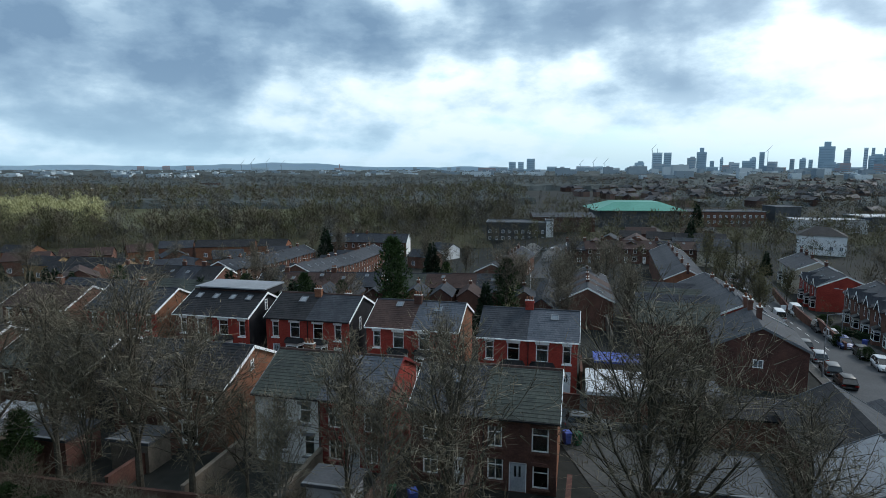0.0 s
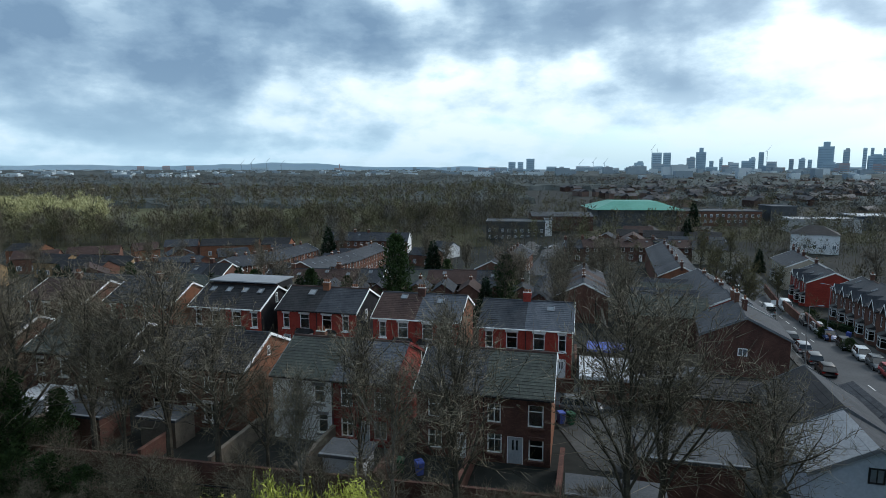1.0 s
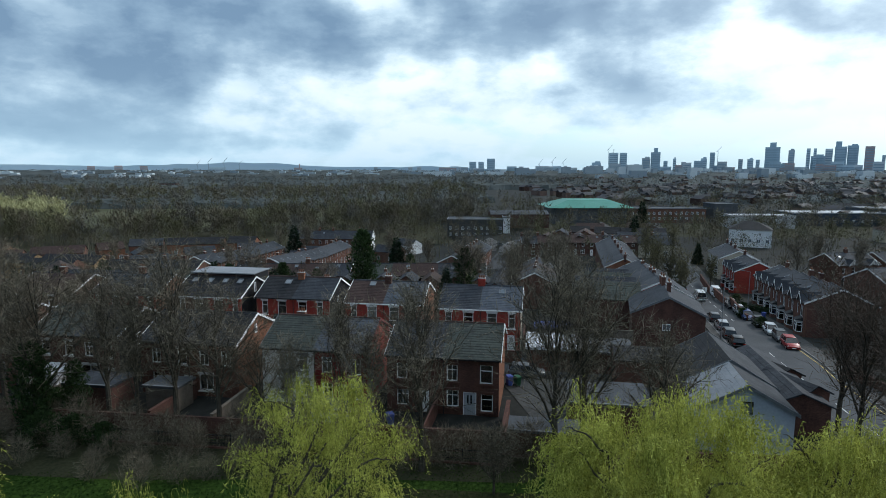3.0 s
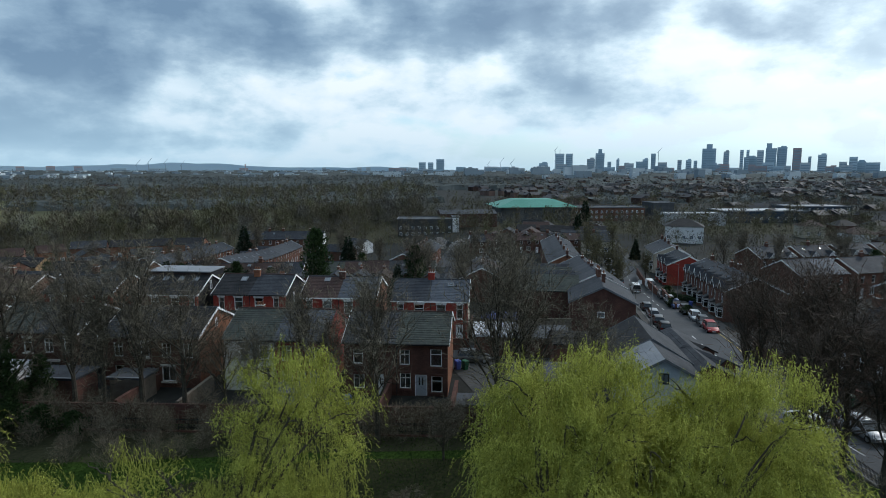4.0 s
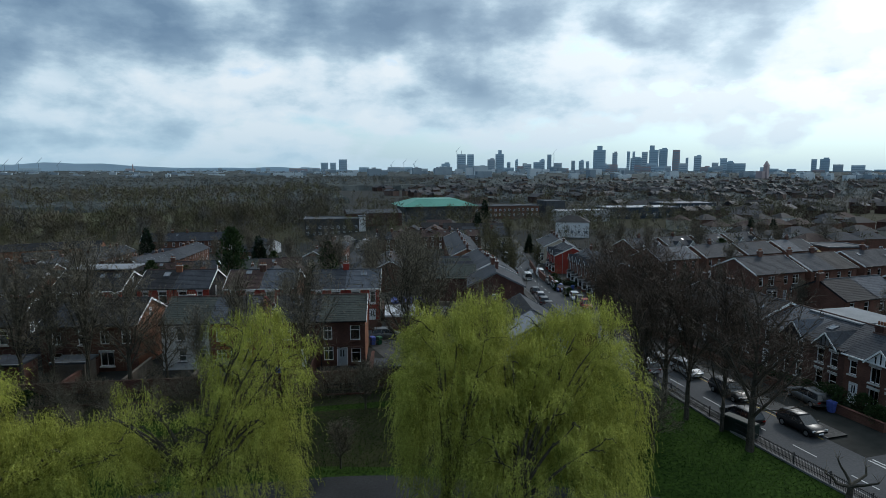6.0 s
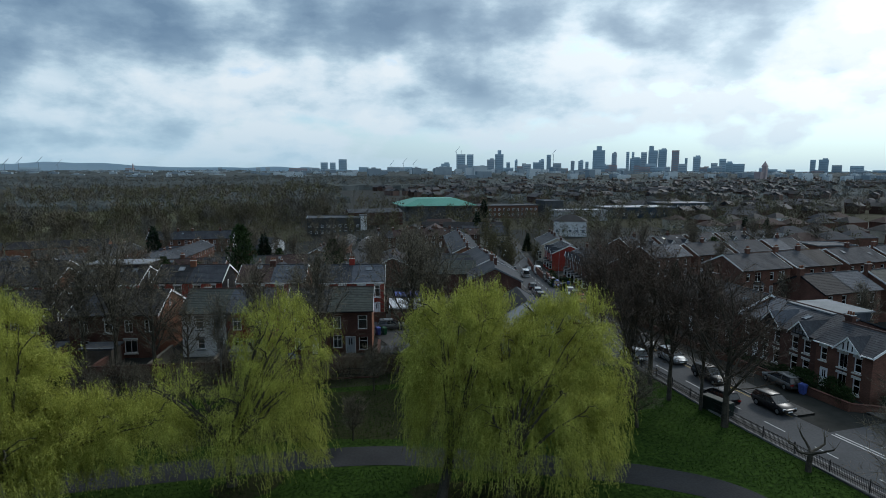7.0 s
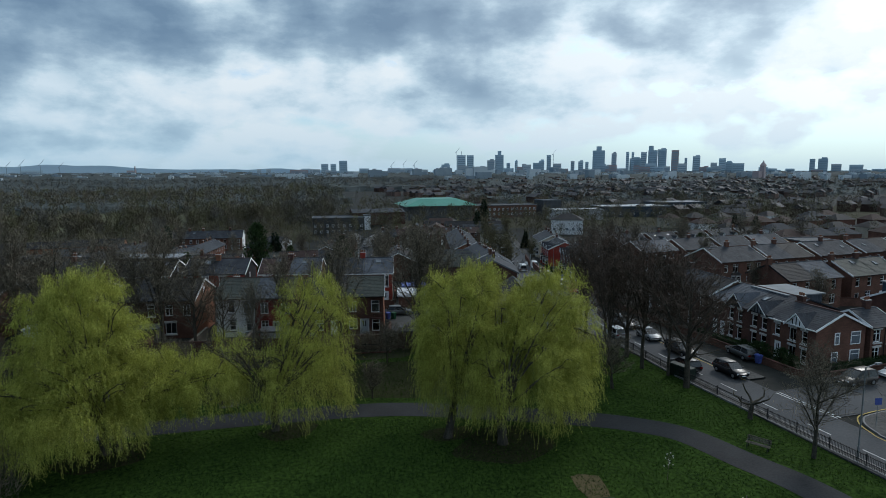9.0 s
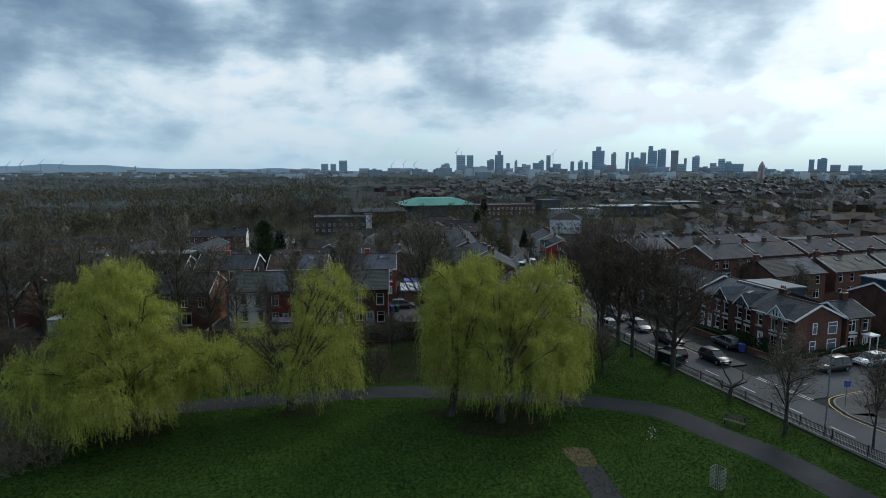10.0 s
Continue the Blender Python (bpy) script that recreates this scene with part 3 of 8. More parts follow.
def panel(mesh, m, x0, x1, z0, z1, holes, thick=0.24):
    """A wall in the local plane y = 0 to thick, with openings (x, z, w, h) cut through it."""
    inside = [(max(x0, hx), max(z0, hz), min(x1, hx + hw), min(z1, hz + hh)) for hx, hz, hw, hh in holes if hx + hw > x0 and hx < x1]
    cx = sorted({x0, x1, *(h[0] for h in inside), *(h[2] for h in inside)})
    cz = sorted({z0, z1, *(h[1] for h in inside), *(h[3] for h in inside)})

    def put(*pts):
        mesh.face(*[m @ Vector(p) for p in pts])

    for a, b in zip(cx, cx[1:]):
        for c, d in zip(cz, cz[1:]):
            if any(h[0] <= a + 1e-6 and b - 1e-6 <= h[2] and h[1] <= c + 1e-6 and d - 1e-6 <= h[3] for h in inside):
                continue
            put((a, 0, c), (b, 0, c), (b, 0, d), (a, 0, d))
            put((b, thick, c), (a, thick, c), (a, thick, d), (b, thick, d))
    for a, c, b, d in inside:
        put((a, 0, c), (a, 0, d), (a, thick, d), (a, thick, c))
        put((b, 0, d), (b, 0, c), (b, thick, c), (b, thick, d))
        put((b, 0, c), (a, 0, c), (a, thick, c), (b, thick, c))
        put((a, 0, d), (b, 0, d), (b, thick, d), (a, thick, d))
    for x, s in ((x0, 1), (x1, -1)):
        q = [(x, 0, z0), (x, thick, z0), (x, thick, z1), (x, 0, z1)]
        put(*(q[::-1] if s > 0 else q))
    put((x0, 0, z1), (x1, 0, z1), (x1, thick, z1), (x0, thick, z1))


def roof_slope(x0, x1, y_low, y_high, z_low, z_high, course=0.34, step=0.02, thick=0.12):
    """A pitched slope laid in stepped courses, with an underside."""
    mesh = Mesh()
    n = max(3, int(math.hypot(y_high - y_low, z_high - z_low) / course))
    for i in range(n):
        a, b = i / n, (i + 1) / n
        ya, yb = y_low + (y_high - y_low) * a, y_low + (y_high - y_low) * b
        za, zb = z_low + (z_high - z_low) * a, z_low + (z_high - z_low) * b
        top = [(x0, ya, za + step), (x1, ya, za + step), (x1, yb, zb), (x0, yb, zb)]
        nose = [(x0, ya, za), (x1, ya, za), (x1, ya, za + step), (x0, ya, za + step)]
        if y_high < y_low:
            top, nose = top[::-1], nose[::-1]
        mesh.face(*top), mesh.face(*nose)
    under = [(x0, y_low, z_low - thick), (x0, y_high, z_high - thick), (x1, y_high, z_high - thick), (x1, y_low, z_low - thick)]
    ends = [[(x, y_low, z_low - thick), (x, y_low, z_low + step), (x, y_high, z_high), (x, y_high, z_high - thick)] for x in (x0, x1)]
    front = [(x0, y_low, z_low - thick), (x1, y_low, z_low - thick), (x1, y_low, z_low), (x0, y_low, z_low)]
    for q in (under, front, ends[0][::-1], ends[1]):
        mesh.face(*(q if y_high > y_low else q[::-1]))
    return mesh


def chimney(parent, x, y, z, mat, w=0.85, d=0.5, h=1.05, pots=3):
    st = Mesh()
    st.box(x - w / 2, y - d / 2, z - 0.8, x + w / 2, y + d / 2, z + h)
    st.box(x - w / 2 - 0.06, y - d / 2 - 0.06, z + h - 0.28, x + w / 2 + 0.06, y + d / 2 + 0.06, z + h - 0.12)
    c = part("chimney", st, mat, parent)
    cap = Mesh()
    cap.box(x - w / 2 - 0.03, y - d / 2 - 0.03, z + h, x + w / 2 + 0.03, y + d / 2 + 0.03, z + h + 0.07)
    part("cap", cap, STONE, c)
    for k in range(pots):
        px = x - w / 2 + w * (k + 0.5) / pots
        pot = Mesh()
        pot.tube((px, y, z + h + 0.05), (px, y, z + h + 0.42), 0.11, 0.085, 7)
        part("chimney_pot", pot, BRICK_ORANGE, c)


def skylight(parent, x, y_low, z_low, pitch, w=0.75, h=1.0, glass=None):
    m = pose(x, y_low, z_low, pitch, 0, 0)
    fr = Mesh()
    for q in ((0, 0, w, 0.08), (0, h - 0.08, w, h), (0, 0.08, 0.08, h - 0.08), (w - 0.08, 0.08, w, h - 0.08)):
        fr.box(q[0], q[1], -0.1, q[2], q[3], 0.09)
    s = part("skylight", fr, LEAD, parent, m=m)
    p = Mesh()
    p.box(0.06, 0.06, 0.02, w - 0.06, h - 0.06, 0.05)
    part("pane", p, glass or SKY_GLASS, s)


SKY_GLASS = material("skylight_glass", (0.10, 0.12, 0.14), (0.16, 0.18, 0.21), 1, 0.08, 6, 0.0, spec=0.9)


def bay(parent, x, w, wall_mat, roof_mat=BLACK, depth=0.75, h=2.6, storeys=1):
    """A splayed bay with three windows to a storey and its own little roof."""
    for s in range(storeys):
        z = 2.7 * s
        low = Mesh()
        out = [(x, 0), (x + 0.45, -depth), (x + w - 0.45, -depth), (x + w, 0)]
        low.solid([(*p, z) for p in out], [(*p, z + 0.85) for p in out])
        b = part("bay", low, wall_mat, parent)
        head = Mesh()
        head.solid([(*p, z + h - 0.3) for p in out], [(*p, z + h) for p in out])
        part("lintel", head, STONE, b)
        # solid dark block in place of the bay's unlit interior
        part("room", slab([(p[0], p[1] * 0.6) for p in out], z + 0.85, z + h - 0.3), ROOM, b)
        for (ax, ay), (bx, by) in zip(out, out[1:]):
            ln = math.hypot(bx - ax, by - ay)
            turn = math.degrees(math.atan2(by - ay, bx - ax))
            part("window", window_meshes(ln, h - 1.15, "transom")[0], WHITE, b, m=pose(ax, ay, z + 0.85, 0, 0, turn))
            g = part("pane", window_meshes(ln, h - 1.15, "transom")[1], GLASS, b, m=pose(ax, ay, z + 0.85, 0, 0, turn))
    z = 2.7 * (storeys - 1) + h
    rf = Mesh()
    e = 0.18
    outer = [(x - e, 0, z), (x + 0.4 - e / 2, -depth - e, z), (x + w - 0.4 + e / 2, -depth - e, z), (x + w + e, 0, z)]
    inner = [(x + 0.1, 0, z + 0.45), (x + 0.5, -0.15, z + 0.45), (x + w - 0.5, -0.15, z + 0.45), (x + w - 0.1, 0, z + 0.45)]
    rf.solid(outer, inner)
    part("bay_roof", rf, roof_mat, parent)


def slab(outline, z0, z1):
    m = Mesh()
    m.solid([(*p, z0) for p in outline], [(*p, z1) for p in outline])
    return m


def door(parent, x, z, w, h, mat, y=0.0):
    d = Mesh()
    d.box(x + 0.06, y + 0.08, z, x + w - 0.06, y + 0.14, z + h - 0.06)
    d.box(x + 0.2, y + 0.065, z + 0.2, x + w - 0.2, y + 0.08, z + 0.8)
    b = part("door", d, mat, parent)
    f = Mesh()
    f.box(x, y + 0.03, z, x + 0.06, y + 0.16, z + h), f.box(x + w - 0.06, y + 0.03, z, x + w, y + 0.16, z + h), f.box(x + 0.06, y + 0.03, z + h - 0.06, x + w - 0.06, y + 0.16, z + h)
    part("door_frame", f, WHITE, b)
    g = Mesh()
    for k in range(2):
        g.box(x + w * (0.3 + 0.25 * k), y + 0.07, z + h * 0.5, x + w * (0.42 + 0.25 * k), y + 0.083, z + h * 0.86)
    part("pane", g, CAR_GLASS, b)
    hd = Mesh()
    hd.box(x + w - 0.2, y + 0.03, z + 1.0, x + w - 0.16, y + 0.08, z + 1.16)
    part("handle", hd, GALV, b)


def house(x, y, turn, W=10.0, D=8.8, eave=5.3, rise=2.0, halves=2, walls=(BRICK,), roofs=(SLATE,), gables=(BRICK, BRICK), front=(), doors=(), bays=(), stacks=(), lights=(), barge=(WHITE, WHITE), gutter=BLACK,
          label="", name="house", category="house", group="", trim=STONE, seed=1, detail=True, back=True, z=None, sides=(), bay_walls=None, course=0.34):
    """A two-storey gabled house or pair. Local x along the front, y inwards. front: (x, z, w, h, style); lights: (x, share of slope)."""
    rng = random.Random(seed)
    h = thing(name, x, y, turn, label, category, group, z)
    holes = [(a, b, c, d) for a, b, c, d, *_ in front] + [(a, b, c, d) for a, b, c, d, _ in doors]
    n = len(walls)
    for k, wm in enumerate(walls):
        mesh = Mesh()
        panel(mesh, Matrix(), W * k / n, W * (k + 1) / n, -0.6, eave, holes)
        part("wall", mesh, wm, h)
    mesh = Mesh()
    panel(mesh, pose(W, D, 0, 0, 0, 180), 0, W, -0.6, eave, [])
    part("wall", mesh, BRICK_DARK if not back else walls[0], h)
    for s, gm in zip((0, 1), gables):
        g, xx = Mesh(), (0.0, 0.24) if s == 0 else (W - 0.24, W)
        prof = [(0.245, -0.6), (D - 0.245, -0.6), (D - 0.245, eave), (D / 2, eave + rise - 0.05), (0.245, eave)]
        e = 0.003 if s else -0.003
        g.solid([(xx[0] + e, a, b) for a, b in prof], [(xx[1] + e, a, b) for a, b in prof])
        part("gable_wall", g, gm, h)
    # floor and dark-toned partition, added to keep the rooms dark
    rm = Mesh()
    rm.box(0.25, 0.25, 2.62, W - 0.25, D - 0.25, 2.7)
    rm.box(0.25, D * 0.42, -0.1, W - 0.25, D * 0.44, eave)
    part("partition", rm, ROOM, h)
    pitch, over = rise / (D / 2), 0.28
    n = len(roofs)
    for k, rmat in enumerate(roofs):
        a, b = W * k / n - (0.18 if k == 0 else 0), W * (k + 1) / n + (0.18 if k == n - 1 else 0)
        for lo, hi in ((-over, D / 2), (D + over, D / 2)):
            part("roof", roof_slope(a, b, lo, hi, eave - over * pitch + 0.13, eave + rise + 0.13, course), rmat, h)
    rd = Mesh()
    prof = [(-0.17, 0.06), (0.17, 0.06), (0.08, 0.2), (-0.08, 0.2)]
    rd.solid([(-0.15, D / 2 + a, eave + rise + b) for a, b in prof], [(W + 0.15, D / 2 + a, eave + rise + b) for a, b in prof])
    part("ridge", rd, TILE_BROWN if rng.random() < 0.3 else SLATE, h)
    for s, bmat in zip((-0.2, W + 0.18), barge):
        if bmat is None:
            continue
        for lo in (-over, D + over):
            bb = Mesh()
            z0, z1 = eave - over * pitch, eave + rise
            bb.solid([(s, lo, z0 - 0.08), (s + 0.05, lo, z0 - 0.08), (s + 0.05, D / 2, z1 - 0.08), (s, D / 2, z1 - 0.08)][::1], [(s, lo, z0 + 0.18), (s + 0.05, lo, z0 + 0.18), (s + 0.05, D / 2, z1 + 0.18), (s, D / 2, z1 + 0.18)])
            part("bargeboard", bb, bmat, h)
    gt = Mesh()
    gt.box(-0.15, -over - 0.1, eave - over * pitch + 0.0, W + 0.15, -over + 0.02, eave - over * pitch + 0.12)
    part("gutter", gt, gutter, h)
    if detail:
        fs = Mesh()
        fs.box(0, -0.05, eave - 0.22, W, -0.004, eave)
        part("fascia", fs, gutter if gutter is not BLACK else trim, h)
        dp = Mesh()
        dp.tube((W * 0.5 + 0.12, -0.08, -0.1), (W * 0.5 + 0.12, -0.08, eave - 0.1), 0.045, 0.045, 6)
        part("downpipe", dp, BLACK, h)
    for a, b, c, d, *rest in front:
        add_window(h, pose(a, 0, b), c, d, rest[0] if rest else "transom", trim=rest[1] if len(rest) > 1 else trim, curtain=detail and rng.random() < 0.7, bare=not detail)
    for a, b, c, d, mat in doors:
        door(h, a, b, c, d, mat)
    for a, w, *rest in bays:
        bay(h, a, w, bay_walls or walls[0], storeys=rest[0] if rest else 1)
    for a, off, mat in stacks:
        chimney(h, a, D / 2 + off, eave + rise - abs(off) * pitch, mat)
    for a, share, *rest in lights:
        yy = D / 2 * share
        skylight(h, a, yy, eave + yy * pitch + 0.16, math.degrees(math.atan(pitch)), *(rest or ()))
    for s, yy, zz, w, hh in sides:
        m = pose(W, yy, zz, 0, 0, 90) if s else pose(0, yy + w, zz, 0, 0, -90)
        win = part("window", window_meshes(w, hh, "transom")[0], WHITE, h, m=m @ pose(0, -0.06, 0))
        part("pane", window_meshes(w, hh, "transom")[1], SKY_GLASS, win)
    return h


TURN = -13.5
# back row, rear elevations towards the park
house(-13.7, 45.0, TURN, 10.3, walls=(WHITE_RENDER, MAROON), roofs=(SLATE_MOSS, TILE_GREY), gables=(WHITE_RENDER, RED_PAINT), front=[(1.6, 3.3, 0.95, 1.45, "transom", LEAD), (3.6, 3.2, 0.95, 1.5, "transom", LEAD), (1.7, 0.9, 0.9, 1.3, "sash", LEAD), (3.9, 0.7, 0.9, 1.6, "transom", LEAD), (5.9, 3.1, 1.05, 1.6, "cross"), (8.7, 3.0, 1.05, 1.6, "cross"), (5.9, 0.6, 1.05, 1.6, "cross"), (8.7, 0.6, 1.05, 1.6, "cross")], doors=[(7.45, 0.0, 0.9, 2.05, DOOR_GREY)], barge=(LEAD, MAROON), trim=MAROON, stacks=[(1.0, 3.0, BRICK)],
      label="pair of white-rendered and maroon-painted terraced houses seen from the rear", group="back row houses", seed=3)
house(-1.8, 41.7, TURN, 10.2, walls=(BRICK_DARK, BRICK_DARK), roofs=(SLATE, SLATE_MOSS), gables=(BRICK_DARK, BRICK_ORANGE), front=[(0.9, 3.1, 1.0, 1.5, "transom"), (5.5, 3.1, 1.0, 1.55, "cross"), (8.5, 3.0, 1.15, 1.75, "transom"), (0.9, 0.6, 1.1, 1.5, "cross"), (5.5, 0.7, 1.1, 1.6, "cross"), (8.6, 0.4, 1.1, 1.65, "transom")], doors=[(3.0, 0.0, 0.9, 2.1, WHITE), (7.0, 0.0, 1.2, 2.15, DOOR_GREY)], barge=(WHITE, WHITE), trim=BRICK_DARK, lights=[(2.6, 0.55, 0.6, 0.8)],
      label="dark brick semi-detached pair with slate roof, seen from the rear", group="back row houses", seed=4)
house(-26.3, 48.3, TURN, 10.2, walls=(BRICK_DARK, BRICK), roofs=(SLATE, TILE_BLACK), gables=(BRICK_DARK, BRICK_ORANGE), front=[(1.2, 3.1, 1.0, 1.55, "cross"), (4.0, 3.1, 1.0, 1.55, "transom"), (6.3, 3.1, 1.0, 1.55, "cross"), (8.6, 3.1, 1.0, 1.55, "cross"), (1.2, 0.7, 1.0, 1.5, "transom"), (6.2, 0.6, 1.5, 1.6, "pair")], doors=[(4.6, 0.0, 0.9, 2.05, WHITE)], barge=(WHITE, WHITE), sides=[(1, 3.9, 5.4, 0.5, 0.9)],
      label="brick semi-detached pair with an orange-red brick gable wall", group="back row houses", seed=5)
house(-39.0, 52.3, TURN, 10.0, walls=(BRICK_DARK, BRICK_DARK), roofs=(SLATE_MOSS, SLATE), gables=(BRICK_DARK, SOOT_WALL), front=[(1.2, 3.1, 1.0, 1.55, "transom"), (3.9, 3.1, 1.0, 1.55, "transom"), (6.2, 3.1, 1.0, 1.55, "cross"), (8.4, 3.1, 1.0, 1.6, "transom"), (1.2, 0.7, 1.0, 1.5, "transom"), (5.6, 0.5, 2.2, 1.7, "pair")], doors=[(8.6, 0.0, 0.9, 2.05, WHITE)], sides=[(1, 3.0, 3.6, 0.8, 1.3)],
      label="brick semi-detached pair with a blackened gable and white bargeboards", group="back row houses", seed=6)
house(-51.6, 55.4, TURN, 10.0, walls=(BRICK_DARK, BRICK), roofs=(SLATE,), front=[(1.2, 3.1, 1.0, 1.55, "transom"), (3.9, 3.1, 1.0, 1.55, "transom"), (6.2, 3.1, 1.0, 1.55, "cross"), (8.4, 3.1, 1.0, 1.6, "transom"), (1.2, 0.7, 1.0, 1.5, "transom"), (6.0, 0.6, 1.4, 1.6, "pair")], doors=[(8.6, 0.0, 0.9, 2.05, WHITE)],
      label="dark brick semi-detached pair behind bare trees", group="back row houses", seed=7)

# red-fronted row across the back street
FRONT = [(0.75, 3.0, 0.85, 1.85, "transom"), (3.0, 3.0, 1.25, 1.85, "transom"), (5.9, 3.0, 1.25, 1.85, "transom"), (8.55, 3.0, 0.85, 1.85, "transom")]
FRONT_DOORS = [(0.75, 0.0, 0.95, 2.2, DOOR_GREY), (8.45, 0.0, 0.95, 2.2, WHITE)]
BAYS = [(2.4, 2.3), (5.4, 2.3)]
house(4.3, 61.1, TURN, 10.0, walls=(RED_PAINT, RED_PAINT), roofs=(SLATE, TILE_GREY), gables=(BRICK, CREAM_RENDER), front=FRONT, doors=FRONT_DOORS, bays=BAYS, stacks=[(4.85, 0.0, RED_PAINT)], lights=[(7.2, 0.62, 0.8, 0.9)], gutter=WHITE, barge=(None, WHITE), trim=WHITE, label="pair of red-painted brick houses with white lintels and bay windows", group="red-fronted houses", seed=11)
house(-7.7, 65.4, TURN, 10.2, walls=(RED_PAINT, RED_PAINT), roofs=(TILE_BROWN, TILE_GREY), gables=(BRICK, BRICK_ORANGE), front=FRONT, doors=FRONT_DOORS, bays=BAYS, stacks=[(4.85, -0.4, BRICK_DARK)], lights=[(2.4, 0.72, 0.8, 0.9), (7.0, 0.6, 0.8, 1.0)], gutter=WHITE, trim=WHITE, label="pair of red-painted houses with brown and grey tiled roof halves", group="red-fronted houses", seed=12)
house(-20.0, 69.9, TURN, 10.3, walls=(RED_PAINT, RED_PAINT), roofs=(TILE_BLACK, SLATE), gables=(SOOT_WALL, SOOT_WALL), front=FRONT, doors=FRONT_DOORS, bays=BAYS, stacks=[(4.95, -0.5, BRICK_ORANGE), (7.2, 3.4, BRICK)], lights=[(2.9, 0.6, 0.9, 1.1)], trim=WHITE, sides=[(1, 3.3, 3.4, 0.6, 1.6)], label="pair of red-painted houses with a tarred black gable", group="red-fronted houses", seed=13)
a_house = house(-31.6, 72.0, TURN, 9.8, walls=(BRICK, RED_PAINT), roofs=(TILE_BLACK, TILE_BLACK), gables=(SOOT_WALL, SOOT_WALL), front=FRONT, doors=FRONT_DOORS, bays=BAYS, lights=[(1.0, 0.62), (3.3, 0.62), (5.6, 0.62), (7.8, 0.62)], gutter=WHITE, trim=WHITE, sides=[(1, 3.9, 5.3, 0.6, 1.3)], label="red-fronted pair with a flat-roofed loft dormer and four skylights", group="red-fronted houses", seed=14)
dm = Mesh()
dm.box(0.4, 4.6, 6.9, 9.7, 8.7, 7.75)
part("dormer", dm, TILE_BLACK, a_house)
dm = Mesh()
dm.box(0.2, 3.9, 7.75, 9.9, 8.9, 7.9)
part("dormer_roof", dm, METAL_GREY, a_house, "pale grey felt dormer roof")
house(-44.0, 75.0, TURN, 10.0, walls=(RED_PAINT, RED_PAINT), roofs=(SLATE,), gables=(BRICK, BRICK_ORANGE), front=FRONT, doors=FRONT_DOORS, bays=BAYS, lights=[(6.0, 0.7)], stacks=[(5.0, 0.0, BRICK)], trim=WHITE, label="red-fronted pair with grey slate roof and white bargeboards", group="red-fronted houses", seed=15)
house(-57.0, 78.5, TURN, 10.0, walls=(BRICK, BRICK), roofs=(TILE_BROWN,), front=FRONT, doors=FRONT_DOORS, bays=BAYS, stacks=[(5.0, 0.0, BRICK)], label="brick pair with brown tiled roof behind bare trees", group="red-fronted houses", seed=16)


# ---- street side houses ----
def plain_front(W, rng, units):
    out, drs = [], []
    u = W / units
    for k in range(units):
        out += [(k * u + u * 0.14, 3.1, 0.95, 1.5, "transom"), (k * u + u * 0.62, 3.1, 0.95, 1.5, "sash"), (k * u + u * 0.56, 0.7, 1.3, 1.6, "cross")]
        drs.append((k * u + u * 0.14, 0.0, 0.9, 2.1, pick(rng, DOOR_GREY, WHITE, BLACK)))
    return out, drs


def gablet(parent, x, w, z, mat=WHITE, depth=2.6, rise=1.3, roof=SLATE):
    """A small front gable with a timbered face and its own roof."""
    g = Mesh()
    g.solid([(x, -0.3, z), (x + w, -0.3, z), (x + w / 2, -0.3, z + rise)], [(x, -0.1, z), (x + w, -0.1, z), (x + w / 2, -0.1, z + rise)])
    f = part("gablet", g, mat, parent)
    b = Mesh()
    for k in (0.32, 0.5, 0.68):
        hh = rise * (1 - abs(k - 0.5) * 2) - 0.1
        b.box(x + w * k - 0.06, -0.33, z + 0.02, x + w * k + 0.06, -0.305, z + hh)
    part("timber", b, BLACK, f)
    r = Mesh()
    for s in (0, 1):
        ax, bx = (x - 0.2, x + w / 2) if s == 0 else (x + w + 0.2, x + w / 2)
        lo, hi = z - 0.15, z + rise + 0.05
        q = [(ax, -0.45, lo), (bx, -0.45, hi), (bx, depth, hi), (ax, depth * 0.4, lo)]
        r.solid(q, [(a, b_, c + 0.1) for a, b_, c in q])
    part("gablet_roof", r, roof, f)
    e = Mesh()
    for s in (0, 1):
        ax = x - 0.2 if s == 0 else x + w + 0.2
        bx = x + w / 2
        q = [(ax, -0.5, z - 0.2), (bx, -0.5, z + rise), (bx, -0.46, z + rise), (ax, -0.46, z - 0.2)]
        e.solid(q, [(a, b_, c + 0.2) for a, b_, c in q])
    part("bargeboard", e, WHITE, f)


